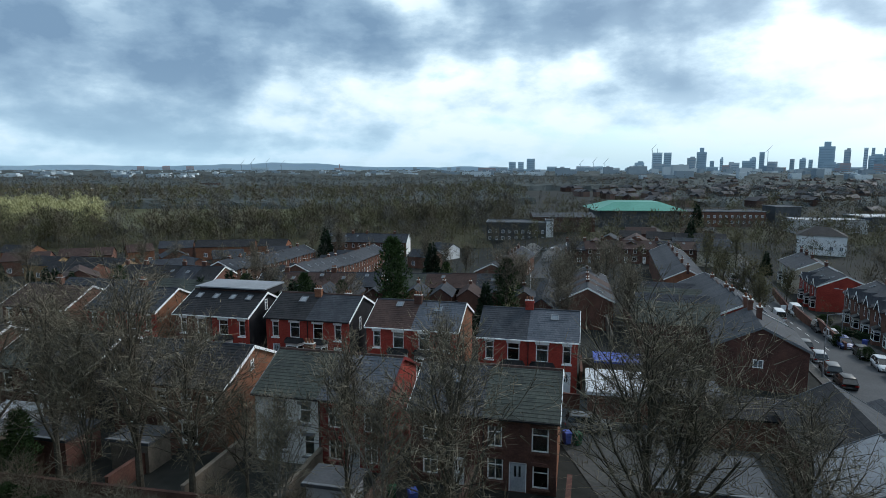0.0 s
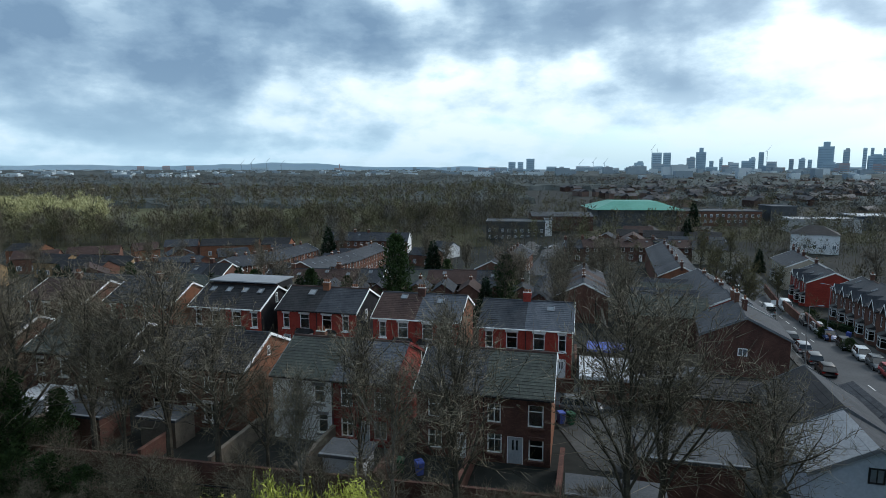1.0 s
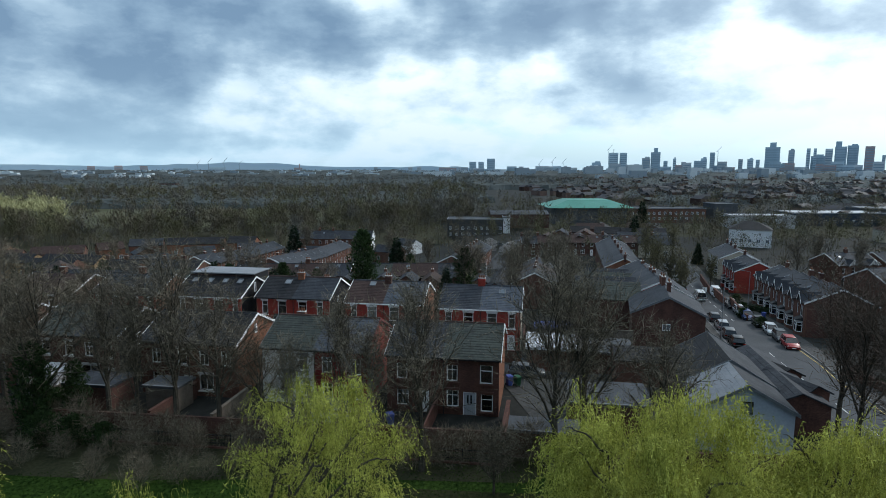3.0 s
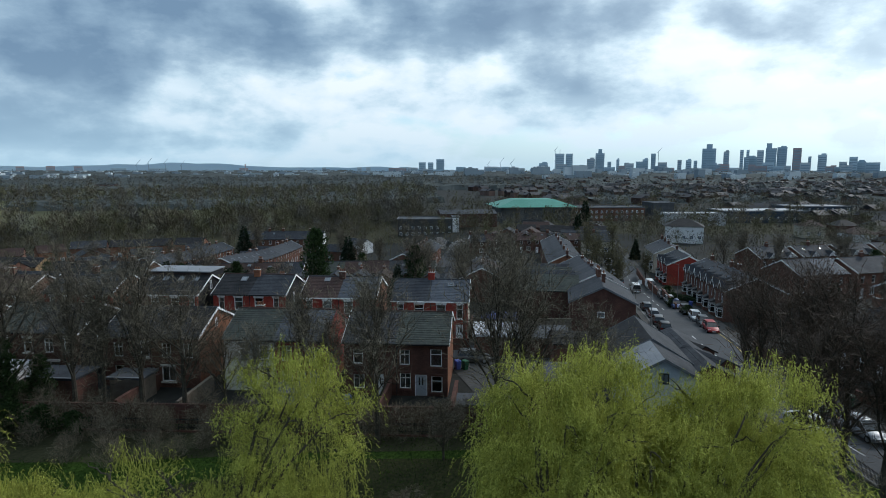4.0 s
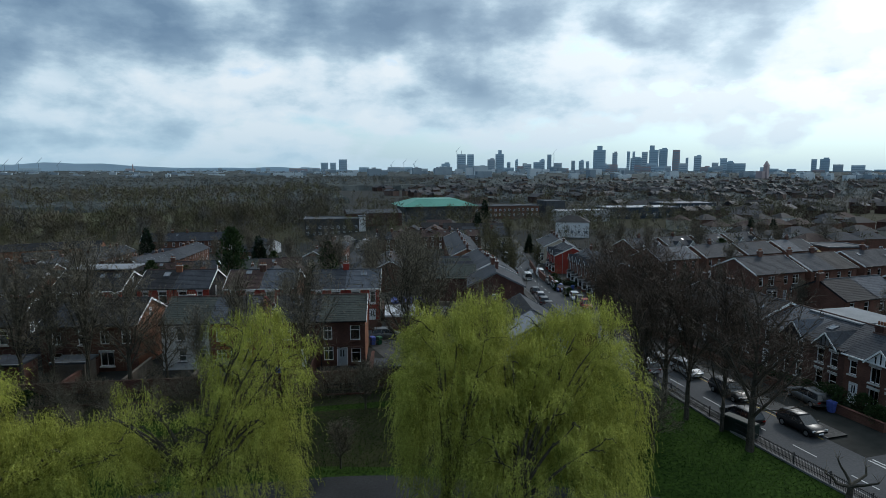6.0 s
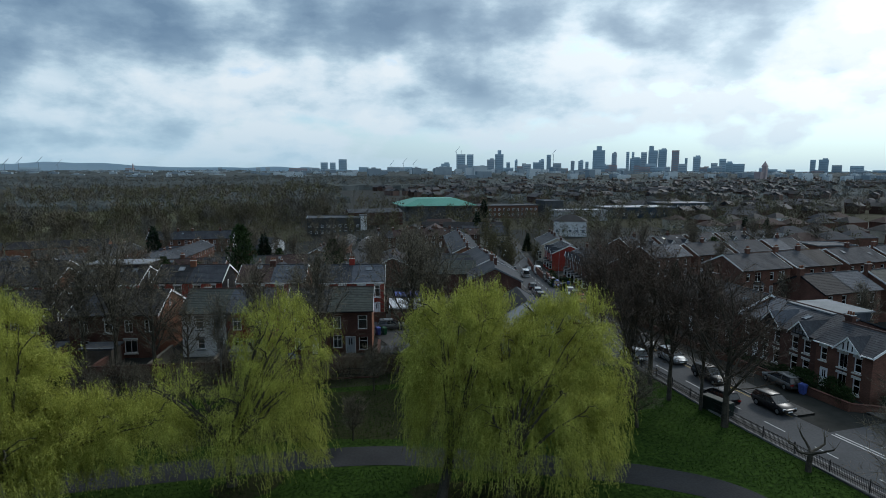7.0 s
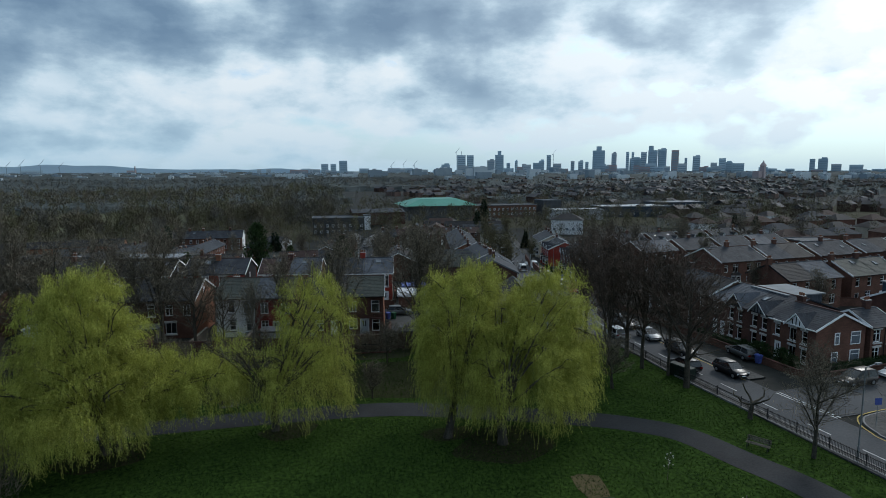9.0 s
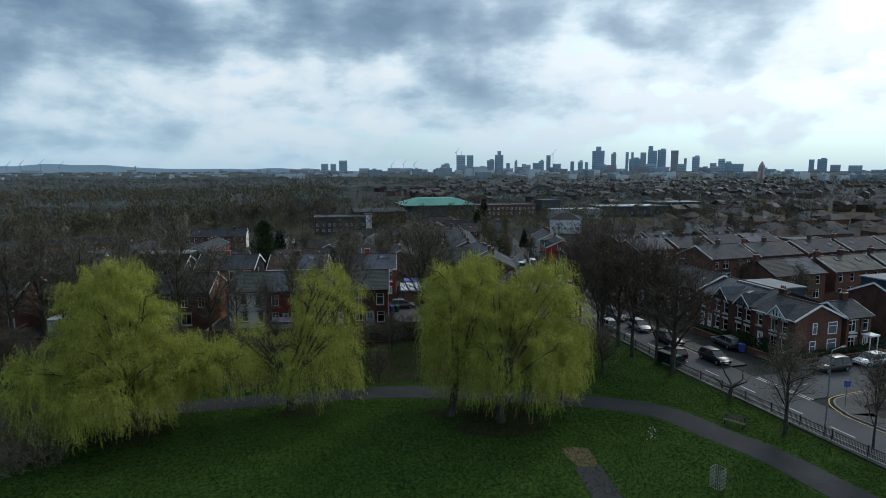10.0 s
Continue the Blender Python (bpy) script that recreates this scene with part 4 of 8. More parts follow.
def street_row(x, y, turn, units, u=5.2, D=9.0, eave=5.3, rise=2.2, walls=BRICK, roofs=(SLATE,), seed=1, gablets=True, label="", group="street terrace", end=(BRICK, BRICK), bays=True, z=None, barge=(WHITE, WHITE), name="house", stacks=True, trim=STONE, gap=0.0):
    """A run of terraced houses, each one its own thing, at plan x, y along turn."""
    rng = random.Random(seed)
    c, s = math.cos(radians(turn)), math.sin(radians(turn))
    for k in range(units):
        along = u * k + gap * (k // 2)
        hx, hy = x + c * along, y + s * along
        fr, dr = plain_front(u, rng, 1)
        if bays:
            fr = [fr[0], (u * 0.5, 3.0, 1.5, 1.7, "cross")]
        h = house(hx, hy, turn, u, D, eave, rise, walls=(walls,), roofs=(pick(rng, *roofs),), gables=(end[0] if k == 0 or gap else BRICK_DARK, end[1] if k == units - 1 or gap else BRICK_DARK), front=fr, doors=dr, bays=[(u * 0.46, 2.1)] if bays is True else (), stacks=[(0.1, 0.0, pick(rng, BRICK, BRICK_DARK))] if stacks and rng.random() < 0.55 else (),
                  lights=[(u * (0.3 + 0.3 * rng.random()), 0.35 + 0.3 * rng.random(), 0.7, 0.9)] if rng.random() < 0.5 else (), barge=(barge[0] if k == 0 or gap and k % 2 == 0 else None, barge[1] if k == units - 1 or gap and k % 2 else None), label=label, group=group, seed=seed + k, detail=False, z=z, name=name, trim=trim)
        if gablets:
            gablet(h, u * 0.42, 2.3, eave - 0.1, WHITE if gablets == 1 else pick(rng, WHITE, BLACK))


# corner house by the junction, gable to the side street
p_house = house(50.2, 14.6, -93, 6.2, 7.0, 4.7, 1.6, walls=(BRICK,), roofs=(SLATE,), gables=(BRICK_DARK, BRICK), front=[(0.5, 2.8, 0.8, 1.4, "sash"), (2.6, 2.7, 1.0, 1.5, "pair"), (4.3, 2.7, 0.8, 1.5, "sash"), (2.6, 0.5, 1.0, 1.6, "pair"), (4.3, 0.5, 0.8, 1.6, "sash")], doors=[(0.6, 0, 0.95, 2.1, WHITE)], stacks=[(0.2, 0.5, BRICK_DARK)], barge=(None, WHITE), gutter=WHITE, sides=[(1, 2.6, 2.8, 0.7, 1.4), (1, 2.3, 0.0, 0.9, 2.0), (1, 4.9, 2.7, 1.4, 1.5), (1, 4.9, 0.5, 1.4, 1.6)],
                label="brown brick corner house with slate roof and white bargeboards", group="corner houses", seed=31)
gablet(p_house, 2.4, 2.7, 4.6, WHITE, 3.2, 1.3)
wing = house(57.35, 7.75, 0, 4.0, 5.4, 4.6, 1.3, walls=(BRICK,), roofs=(SLATE,), gables=(BRICK, BRICK), front=[(0.4, 2.7, 1.2, 1.5, "cross"), (2.7, 2.7, 1.0, 1.5, "transom"), (0.4, 0.5, 1.2, 1.6, "cross")], doors=[(2.8, 0, 1.0, 2.1, WHITE)], stacks=[(2.6, 0.0, BRICK_DARK)], label="brown brick side wing of the corner house with stone bays", group="corner houses", seed=33)
porch = Mesh()
porch.box(2.5, -1.2, 2.25, 4.1, -0.01, 2.45)
part("porch_roof", porch, WHITE, wing)
for px in (2.6, 3.9):
    post = Mesh()
    post.box(px, -1.1, -0.3, px + 0.1, -1.0, 2.25)
    part("porch_post", post, WHITE, wing)
n_house = house(51.3, 25.6, -95, 11.0, 10.2, 4.8, 1.7, walls=(BRICK_DARK,), roofs=(TILE_GREY, SLATE), gables=(BRICK_DARK, BRICK_DARK), front=[(0.6, 2.8, 0.8, 1.5, "sash"), (3.6, 2.8, 0.85, 1.5, "sash"), (5.2, 2.8, 0.85, 1.5, "sash"), (7.7, 2.8, 0.9, 1.5, "sash"), (9.3, 2.8, 0.9, 1.5, "sash"), (3.6, 0.5, 0.85, 1.6, "sash"), (5.2, 0.5, 0.85, 1.6, "sash"), (7.7, 0.5, 0.9, 1.6, "sash"), (9.3, 0.5, 0.9, 1.6, "sash")], doors=[(0.5, 0, 0.9, 2.1, WHITE), (2.0, 0, 0.9, 2.1, WHITE)], lights=[(6.4, 0.45)], barge=(BLACK, None), label="dark brick pair with grey tiled roof and loft dormer", group="corner houses", seed=32)
gablet(n_house, 3.4, 2.8, 4.7, SOOT_WALL, 3.6, 1.5, TILE_GREY)
gablet(n_house, 7.6, 2.6, 4.7, LEAD, 3.6, 1.3)
dm = Mesh()
dm.box(2.4, 5.2, 5.4, 8.2, 9.9, 6.45)
part("dormer", dm, TILE_GREY, n_house)
dm = Mesh()
dm.box(2.1, 4.4, 6.45, 8.5, 10.2, 6.6)
part("dormer_roof", dm, PALE_FELT, n_house, "pale flat dormer roof")
street_row(52.9, 41.6, -96, 3, 5.2, 8.5, 4.9, 1.9, BRICK_DARK, (SLATE, TILE_BLACK), 40, 0, "dark brick terraced house behind street trees", end=(CREAM_RENDER, BRICK), bays=False)

# gabled row down the street
street_row(72.0, 104.0, -112, 7, 5.4, 9, 5.4, 2.2, BRICK, (SLATE,), 50, 2, "dark brick street house with timbered gablet and bays", end=(BRICK, BRICK_DARK), group="gabled street houses", trim=WHITE)
street_row(80.0, 130.0, -110, 3, 5.0, 9.5, 5.3, 2.2, RED_PAINT, (SLATE,), 60, 1, "red brick street house with white gablet and bays", end=(BRICK, RED_PAINT), group="gabled street houses", trim=WHITE)
street_row(88.0, 152.0, -110, 3, 5.6, 9.5, 5.3, 2.2, CREAM_RENDER, (SLATE_LIGHT,), 64, 0, "cream-rendered street house with grey slate roof", end=(CREAM_RENDER, CREAM_RENDER), group="gabled street houses")
# houses east of the street, in rows along the side streets
street_row(70.5, 30.3, 1, 2, 5.7, 8.0, 5.0, 2.0, BRICK, (TILE_BLACK, TILE_GREY), 70, 0, "brown brick terraced house with brick gable and dark roof", group="east terraces", end=(BRICK, BRICK), trim=WHITE, bays=False, barge=(BLACK, BLACK))
street_row(84.0, 30.3, 1, 10, 5.7, 8.0, 5.0, 2.0, BRICK, (SLATE, SLATE_MOSS, TILE_GREY), 74, 0, "brown brick terraced house with mottled slate roof", group="east terraces", bays=False, gap=2.0, trim=STONE)
street_row(78.5, 52.6, 2, 2, 5.8, 9.6, 5.2, 2.2, BRICK, (SLATE,), 78, 0, "brown brick terraced house with white windows", group="east terraces", trim=WHITE)
street_row(91.5, 52.9, 2, 10, 5.8, 9.8, 5.2, 2.2, BRICK, (TILE_BLACK, SLATE, SLATE_LIGHT), 84, 0, "brown brick terraced house with dark roof and skylights", group="east terraces", trim=WHITE, bays=False, gap=2.2)
street_row(84.0, 84.0, 6, 8, 5.8, 9.4, 5.2, 2.3, BRICK, (SLATE_LIGHT, SLATE, TILE_GREY), 92, 0, "brick terraced house with pale worn slate roof", group="east terraces", bays=False, gap=2.4)
street_row(106.0, 124.0, 6, 10, 5.8, 9.4, 5.2, 2.3, BRICK, (SLATE, SLATE_LIGHT), 104, 1, "brick terraced house with white-faced gablet", group="east terraces", bays=False, gap=2.4)
edge_house = house(68.6, 8.6, 0, 9.5, 8.5, 5.2, 2.0, walls=(BRICK_DARK,), roofs=(SLATE,), gables=(BRICK_DARK, BRICK), front=[(0.8, 2.9, 1.3, 1.5, "cross"), (4.6, 2.9, 1.3, 1.5, "cross"), (0.8, 0.6, 1.6, 1.6, "cross")], doors=[(3.4, 0, 0.95, 2.1, BLACK)], stacks=[(8.6, 0.0, BRICK_DARK)], barge=(WHITE, WHITE), label="dark brick house with a boxed loft dormer", group="corner houses", seed=35)
dm = Mesh()
dm.box(0.6, 2.6, 5.6, 8.6, 6.6, 7.7)
part("dormer", dm, MATS["navy_dormer"] if "navy_dormer" in MATS else material("navy_dormer", (0.03, 0.045, 0.07), (0.06, 0.08, 0.11), 0.4, 0.7, 3, 0.05), edge_house, "navy-clad loft dormer")
dm = Mesh()
dm.box(0.4, 2.4, 7.7, 8.8, 6.8, 7.85)
part("dormer_roof", dm, PALE_FELT, edge_house)

# long terrace on the west side of the street, ridge along the street
street_row(42.5, 72.0, 72, 8, 5.2, 9.0, 5.3, 2.2, BRICK, (SLATE, SLATE_LIGHT), 150, 0, "terraced house with grey slate roof and skylights", group="long street terrace", end=(RED_PAINT, BRICK), bays=False)
street_row(56.5, 122.0, 74, 9, 5.2, 9.0, 5.3, 2.2, BRICK, (SLATE, SLATE_LIGHT), 160, 0, "terraced house with grey slate roof", group="long street terrace", end=(BRICK_ORANGE, BRICK), bays=False)


def hall(x, y, turn, W, D, eave, rise, wall, roof, label, name="building", category="building", windows=0, z=None, hip=0.0, barge=None):
    """A plain gabled or hipped building: solid walls, roof with overhang, rows of windows."""
    h = thing(name, x, y, turn, label, category, z=z)
    w = Mesh()
    if hip == 0 and rise > 0.3:
        prof = [(0, -0.8), (D, -0.8), (D, eave), (D / 2, eave + rise), (0, eave)]
        w.solid([(0, a, b) for a, b in prof], [(W, a, b) for a, b in prof])
    else:
        w.box(0, 0, -0.8, W, D, eave)
    part("wall", w, wall, h)
    if rise <= 0.3:
        r = Mesh()
        r.box(-0.25, -0.25, eave, W + 0.25, D + 0.25, eave + 0.2)
        part("roof", r, roof, h)
        r = Mesh()
        if eave < 3:
            r.box(-0.22, -0.22, eave + 0.2, W + 0.22, 0.0, eave + 0.23)
        for q in () if eave < 3 else ((-0.25, -0.25, W + 0.25, 0.0), (-0.25, D, W + 0.25, D + 0.25), (-0.25, 0.0, 0.0, D), (W, 0.0, W + 0.25, D)):
            r.box(q[0], q[1], eave + 0.2, q[2], q[3], eave + 0.45)
        part("parapet", r, LEAD, h)
    elif hip:
        r = Mesh()
        o = 0.35
        base = [(-o, -o, eave), (W + o, -o, eave), (W + o, D + o, eave), (-o, D + o, eave)]
        top = [(hip, D / 2, eave + rise), (W - hip, D / 2, eave + rise)]
        r.face(base[0], base[1], top[1], top[0]), r.face(base[2], base[3], top[0], top[1])
        r.face(base[1], base[2], top[1]), r.face(base[3], base[0], top[0])
        r.face(*base[::-1])
        part("roof", r, roof, h)
    else:
        p = rise / (D / 2)
        for lo, rmat in zip((-0.3, D + 0.3), roof if isinstance(roof, tuple) else (roof, roof)):
            part("roof", roof_slope(-0.2, W + 0.2, lo, D / 2, eave - 0.3 * p + 0.12, eave + rise + 0.12, 0.5), rmat, h)
    if barge:
        p = rise / (D / 2)
        for s in (-0.26, W + 0.21):
            for lo in (-0.3, D + 0.3):
                b = Mesh()
                q = [(s, lo, eave - 0.3 * p - 0.1), (s + 0.05, lo, eave - 0.3 * p - 0.1), (s + 0.05, D / 2, eave + rise - 0.1), (s, D / 2, eave + rise - 0.1)]
                b.solid(q, [(a, b_, c + 0.3) for a, b_, c in q])
                part("bargeboard", b, barge, h)
    if windows:
        rows = max(1, int(eave / 2.9))
        for k in range(windows):
            for f in range(rows):
                ww = min(1.2, W / windows * 0.6)
                xx = (k + 0.5) * W / windows - ww / 2
                win = part("window", window_meshes(ww, 1.4, "pair")[0], WHITE, h, m=pose(xx, -0.07, 0.9 + 2.8 * f))
                part("pane", window_meshes(ww, 1.4, "pair")[1], SKY_GLASS, win)
    return h


# low buildings among the terraces
hall(152, 98, -12, 12, 9, 4.6, 0.2, BRICK, FELT, "red brick flat-roofed building among the terraces", windows=3)
hall(137, 100, -14, 12, 10, 3.6, 1.6, BRICK_TAN, material("ochre_roof", (0.13, 0.095, 0.04), (0.24, 0.18, 0.085), 0.4, 0.85, 4, 0.1), "low building with an ochre roof")

# public house like block with a grey gable towards the park
pub = hall(24.3, 37.5, -106, 5.6, 6.9, 3.5, 1.9, GREY_RENDER, (METAL_GREY, SLATE), "grey-rendered gabled building with a pale sheet roof", barge=LEAD)
for zz in (4.6, 1.6):
    win = part("window", window_meshes(0.9, 1.0, "pair")[0], BLACK, pub, m=pose(5.66, 3.0, zz - 1.4, 0, 0, 90))
    part("pane", window_meshes(0.9, 1.0, "pair")[1], SKY_GLASS, win)
hall(26.9, 46.4, -106, 8.9, 7.3, 3.6, 2.2, BRICK_DARK, (TILE_BLACK, SLATE), "dark tiled rear range behind the grey gable", barge=LEAD)
hall(33.5, 47.5, -104, 13.5, 4.6, 3.0, 1.0, BRICK_DARK, SLATE, "low brick wing with dark slate roof beside the street")
hall(13.5, 35.6, -13, 6.5, 5.0, 2.6, 0.2, BRICK_DARK, FELT, "low brick store with flat felt roof", "shed", "shed")
hall(21.6, 46.9, -13, 6.2, 4.6, 2.7, 0.8, BRICK, TILE_BLACK, "low brick outhouse with ridged dark roof", "shed", "shed")
hall(33.4, 45.3, -76, 5.0, 3.2, 2.7, 0.8, BRICK_DARK, TILE_BLACK, "small roadside garage with dark ridged roof", "garage", "garage")
hall(32.2, 40.0, -76, 5.0, 3.2, 2.7, 0.8, BRICK_DARK, SLATE, "small roadside garage with slate roof", "garage", "garage")
corner = hall(38.4, 60.5, 70, 9.0, 9.0, 4.6, 2.2, BRICK_DARK, SLATE, "brick gabled building with slate roof beside the street", barge=LEAD)
chimney(corner, 4.5, 4.2, 7.0, BRICK_DARK)
chimney(corner, 8.4, 4.6, 7.0, BRICK)
win = part("window", window_meshes(1.0, 0.9, "pair")[0], WHITE, corner, m=pose(-0.06, 5.2, 2.4, 0, 0, -90))
part("pane", window_meshes(1.0, 0.9, "pair")[1], SKY_GLASS, win)
for k in range(4):
    hall(25.0 + 3.2 * k, 74.0 + 9.6 * k, -18, 9.6, 6.6, 4.6, 1.9, BRICK_DARK, SLATE if k % 2 else SLATE_MOSS, "rear wing of the terrace with a weathered slate roof", "rear_wing", "house wing")
hall(13.6, 52.5, TURN, 5.2, 6.2, 2.4, 0.2, BRICK, METAL_WHITE, "garage block with a white sheet roof", "garage", "garage")
hall(19.3, 51.2, TURN, 5.6, 5.4, 2.3, 0.2, BRICK_DARK, FELT, "low garage with grey felt roof", "garage", "garage")
hall(17.0, 63.0, TURN, 4.6, 3.0, 2.2, 0.2, FENCE_WOOD, BLUE_TARP, "garden shed under a blue sheet", "shed", "shed")


# ---- trees ----
def bare_tree(seed, height, spread, trunk_r=0.22, limbs=7, lean=0.0, upright=0.75, twigs=5, thin=0.0075, light=False):
    """Trunk and limbs in one mesh, twigs in another."""
    rng = random.Random(seed)
    wood, fine = Mesh(), Mesh()

    def rnd(a):
        return Vector((rng.uniform(-a, a), rng.uniform(-a, a), rng.uniform(-a, a)))

    def blade(p, d, ln, w, plain=False):
        s = d.orthogonal().normalized()
        s.rotate(Matrix.Rotation(rng.random() * 6.28, 3, d))
        mid = p + d * ln * 0.55 + rnd(0.05 * ln)
        tip = p + d * ln + Vector((0, 0, 0.05 * ln)) + rnd(0.08 * ln)
        n = len(fine.v)
        if light or plain:
            fine.v += [tuple(p - s * w), tuple(p + s * w), tuple(tip)]
            fine.f.append((n, n + 1, n + 2))
            return
        fine.v += [tuple(p - s * w), tuple(p + s * w), tuple(mid + s * w * 0.7), tuple(mid - s * w * 0.7), tuple(tip)]
        fine.f += [(n, n + 1, n + 2, n + 3), (n + 3, n + 2, n + 4)]

    def branch(p, d, ln, r, level):
        segs = 3 if level < 2 else 2
        q = p
        for i in range(segs):
            d2 = (d + rnd(0.22) + Vector((0, 0, 0.10 if level else 0.0))).normalized()
            q2 = q + d2 * ln / segs
            ra, rb = r * (1 - 0.28 * i / segs * 2), r * (1 - 0.28 * (i + 1) / segs * 2)
            if level < 3:
                wood.tube(q, q2, max(ra, 0.022), max(rb, 0.018), 6 if level == 0 else 4 if level == 1 else 3)
            kids = (0, 3, 3, 0)[level] if level < 3 else 0
            if level and level < 3:
                for _ in range(kids):
                    side = (d2 * 0.55 + rnd(0.9)).normalized()
                    side.z = abs(side.z) * upright + 0.12
                    branch(q.lerp(q2, rng.random()), side.normalized(), ln * rng.uniform(0.38, 0.62), rb * 0.5, level + 1)
            if level >= 2:
                for _ in range(twigs):
                    side = (d2 * 0.7 + rnd(0.8)).normalized()
                    blade(q.lerp(q2, rng.random()), side, ln * rng.uniform(0.35, 0.8), thin * (1.3 if level == 3 else 1.0), level == 3)
            q, d = q2, d2
        return q, d

    crook = [Vector((lean * u + rng.uniform(-0.12, 0.12) * height * 0.1 * u, rng.uniform(-0.12, 0.12) * height * 0.1 * u, height * 0.68 * u - 0.3 * (u == 0))) for u in (0, 0.25, 0.5, 0.75, 1.0)]
    for k in range(4):
        wood.tube(crook[k], crook[k + 1], trunk_r * (1.1 - 0.22 * k), trunk_r * (1.1 - 0.22 * (k + 1)), 7)
    for k in range(limbs + 4):
        a = 2.4 * k + rng.uniform(-0.4, 0.4)
        u = 0.3 + 0.68 * k / (limbs + 3)
        seg = min(3, int(u * 4))
        start = crook[seg].lerp(crook[seg + 1], u * 4 - seg)
        out = spread / height * (2.2 - 1.2 * u)
        d = Vector((math.cos(a) * out, math.sin(a) * out, rng.uniform(0.55, 0.95) * upright + 0.25)).normalized()
        branch(start, d, height * rng.uniform(0.40, 0.52) * (1.15 - 0.5 * u), trunk_r * (0.5 - 0.22 * u), 1)
    branch(crook[4], Vector((0.05, 0, 1)), height * 0.30, trunk_r * 0.25, 1)
    return wood.data("trunk"), fine.data("crown")


TREES = {
    "broad": bare_tree(1, 13.5, 5.5, 0.26, 8, twigs=3, thin=0.014),
    "tall": bare_tree(2, 14.5, 4.0, 0.24, 8, upright=1.1, twigs=3, thin=0.014),
    "slim": bare_tree(3, 11.0, 2.6, 0.14, 6, upright=1.2, twigs=3, thin=0.013),
    "low": bare_tree(4, 7.0, 4.0, 0.2, 7, lean=0.6, upright=0.5, twigs=3, thin=0.012),
    "small": bare_tree(5, 5.0, 2.2, 0.10, 6, twigs=3, thin=0.010),
    "wide": bare_tree(6, 12.0, 6.5, 0.28, 9, upright=0.6, twigs=3, thin=0.014),
    "far_broad": bare_tree(7, 12.5, 5.0, 0.22, 5, twigs=3, thin=0.017, light=True),
    "far_slim": bare_tree(8, 11.0, 3.0, 0.16, 6, upright=1.1, twigs=3, thin=0.017, light=True),
}


def plant(kind, x, y, scale=1.0, turn=None, bark=BARK, twig=TWIG, label="bare winter tree with dark trunk and fine twigs", group="bare trees", key=None):
    wood, fine = TREES[kind]
    if bark is not BARK or twig is not TWIG:
        tag = (kind, bark.name, twig.name)
        if tag not in TREES:
            w2, f2 = wood.copy(), fine.copy()
            w2.materials.clear(), f2.materials.clear()
            TREES[tag] = (w2, f2)
        wood, fine = TREES[tag]
    t = thing("tree", x, y, (x * 37 + y * 53) % 360 if turn is None else turn, label, "tree", group)
    t.scale = (scale,) * 3
    part("trunk", wood, bark, t)
    part("crown", fine, twig, t)
    return t


# park side, before the garden wall
for kind, x, y, s in (("tall", 0.9, 30.3, 0.95), ("tall", 10.5, 29.3, 1.05), ("tall", 12.9, 30.3, 0.98), ("tall", -19.6, 39.0, 1.05), ("broad", -15.9, 38.4, 0.9), ("broad", -12.6, 39.2, 0.55), ("slim", -5.4, 36.0, 1.05), ("tall", -25.6, 40.0, 0.98), ("broad", -30.6, 39.6, 1.05), ("tall", -35.6, 42.4, 1.08), ("wide", -39.6, 43.5, 1.15), ("tall", -45.0, 42.0, 1.1), ("broad", -52.0, 43.5, 1.1), ("tall", -58, 44, 1.1), ("wide", -65, 43, 1.15),
                      ("broad", 18.3, 28.8, 0.8), ("slim", -22.4, 38.2, 1.1), ("slim", -33.0, 40.5, 1.1)):
    plant(kind, x, y, s)
for x, y, s in ((-9.0, 34.2, 0.8), (-3.0, 33.2, 0.9)):
    plant("slim", x, y, s, bark=BARK_PALE, label="pale-barked birch with bare twigs")
plant("small", 5.7, 26.8, 0.95, label="small bare tree on the lawn edge")
plant("small", 1.8, 16.4, 0.75, label="small bare sapling beside the path")
plant("low", 25.8, 11.2, 0.85, turn=140, label="low crooked bare tree on the lawn")
for kind, x, y, s in (("wide", 33.2, 9.0, 1.12), ("tall", 32.6, 15.5, 0.95), ("broad", 33.4, 19.5, 1.02), ("tall", 34.0, 24.0, 1.0), ("tall", 34.0, 29.5, 0.92), ("slim", 29.5, 17.5, 1.1), ("tall", 36.0, 34.0, 0.9), ("slim", 32.0, 22.0, 1.25), ("slim", 33.8, 12.6, 1.2)):
    plant(kind, x, y, s, twig=TWIG_RED, label="tall bare street tree with reddish twigs", group="roadside trees")
plant("broad", 32.0, -6.6, 0.66, turn=40, label="spreading bare tree beside the railing", group="roadside trees")
plant("slim", 36.6, -10.8, 0.7, label="slender bare street tree in the pavement", group="roadside trees")


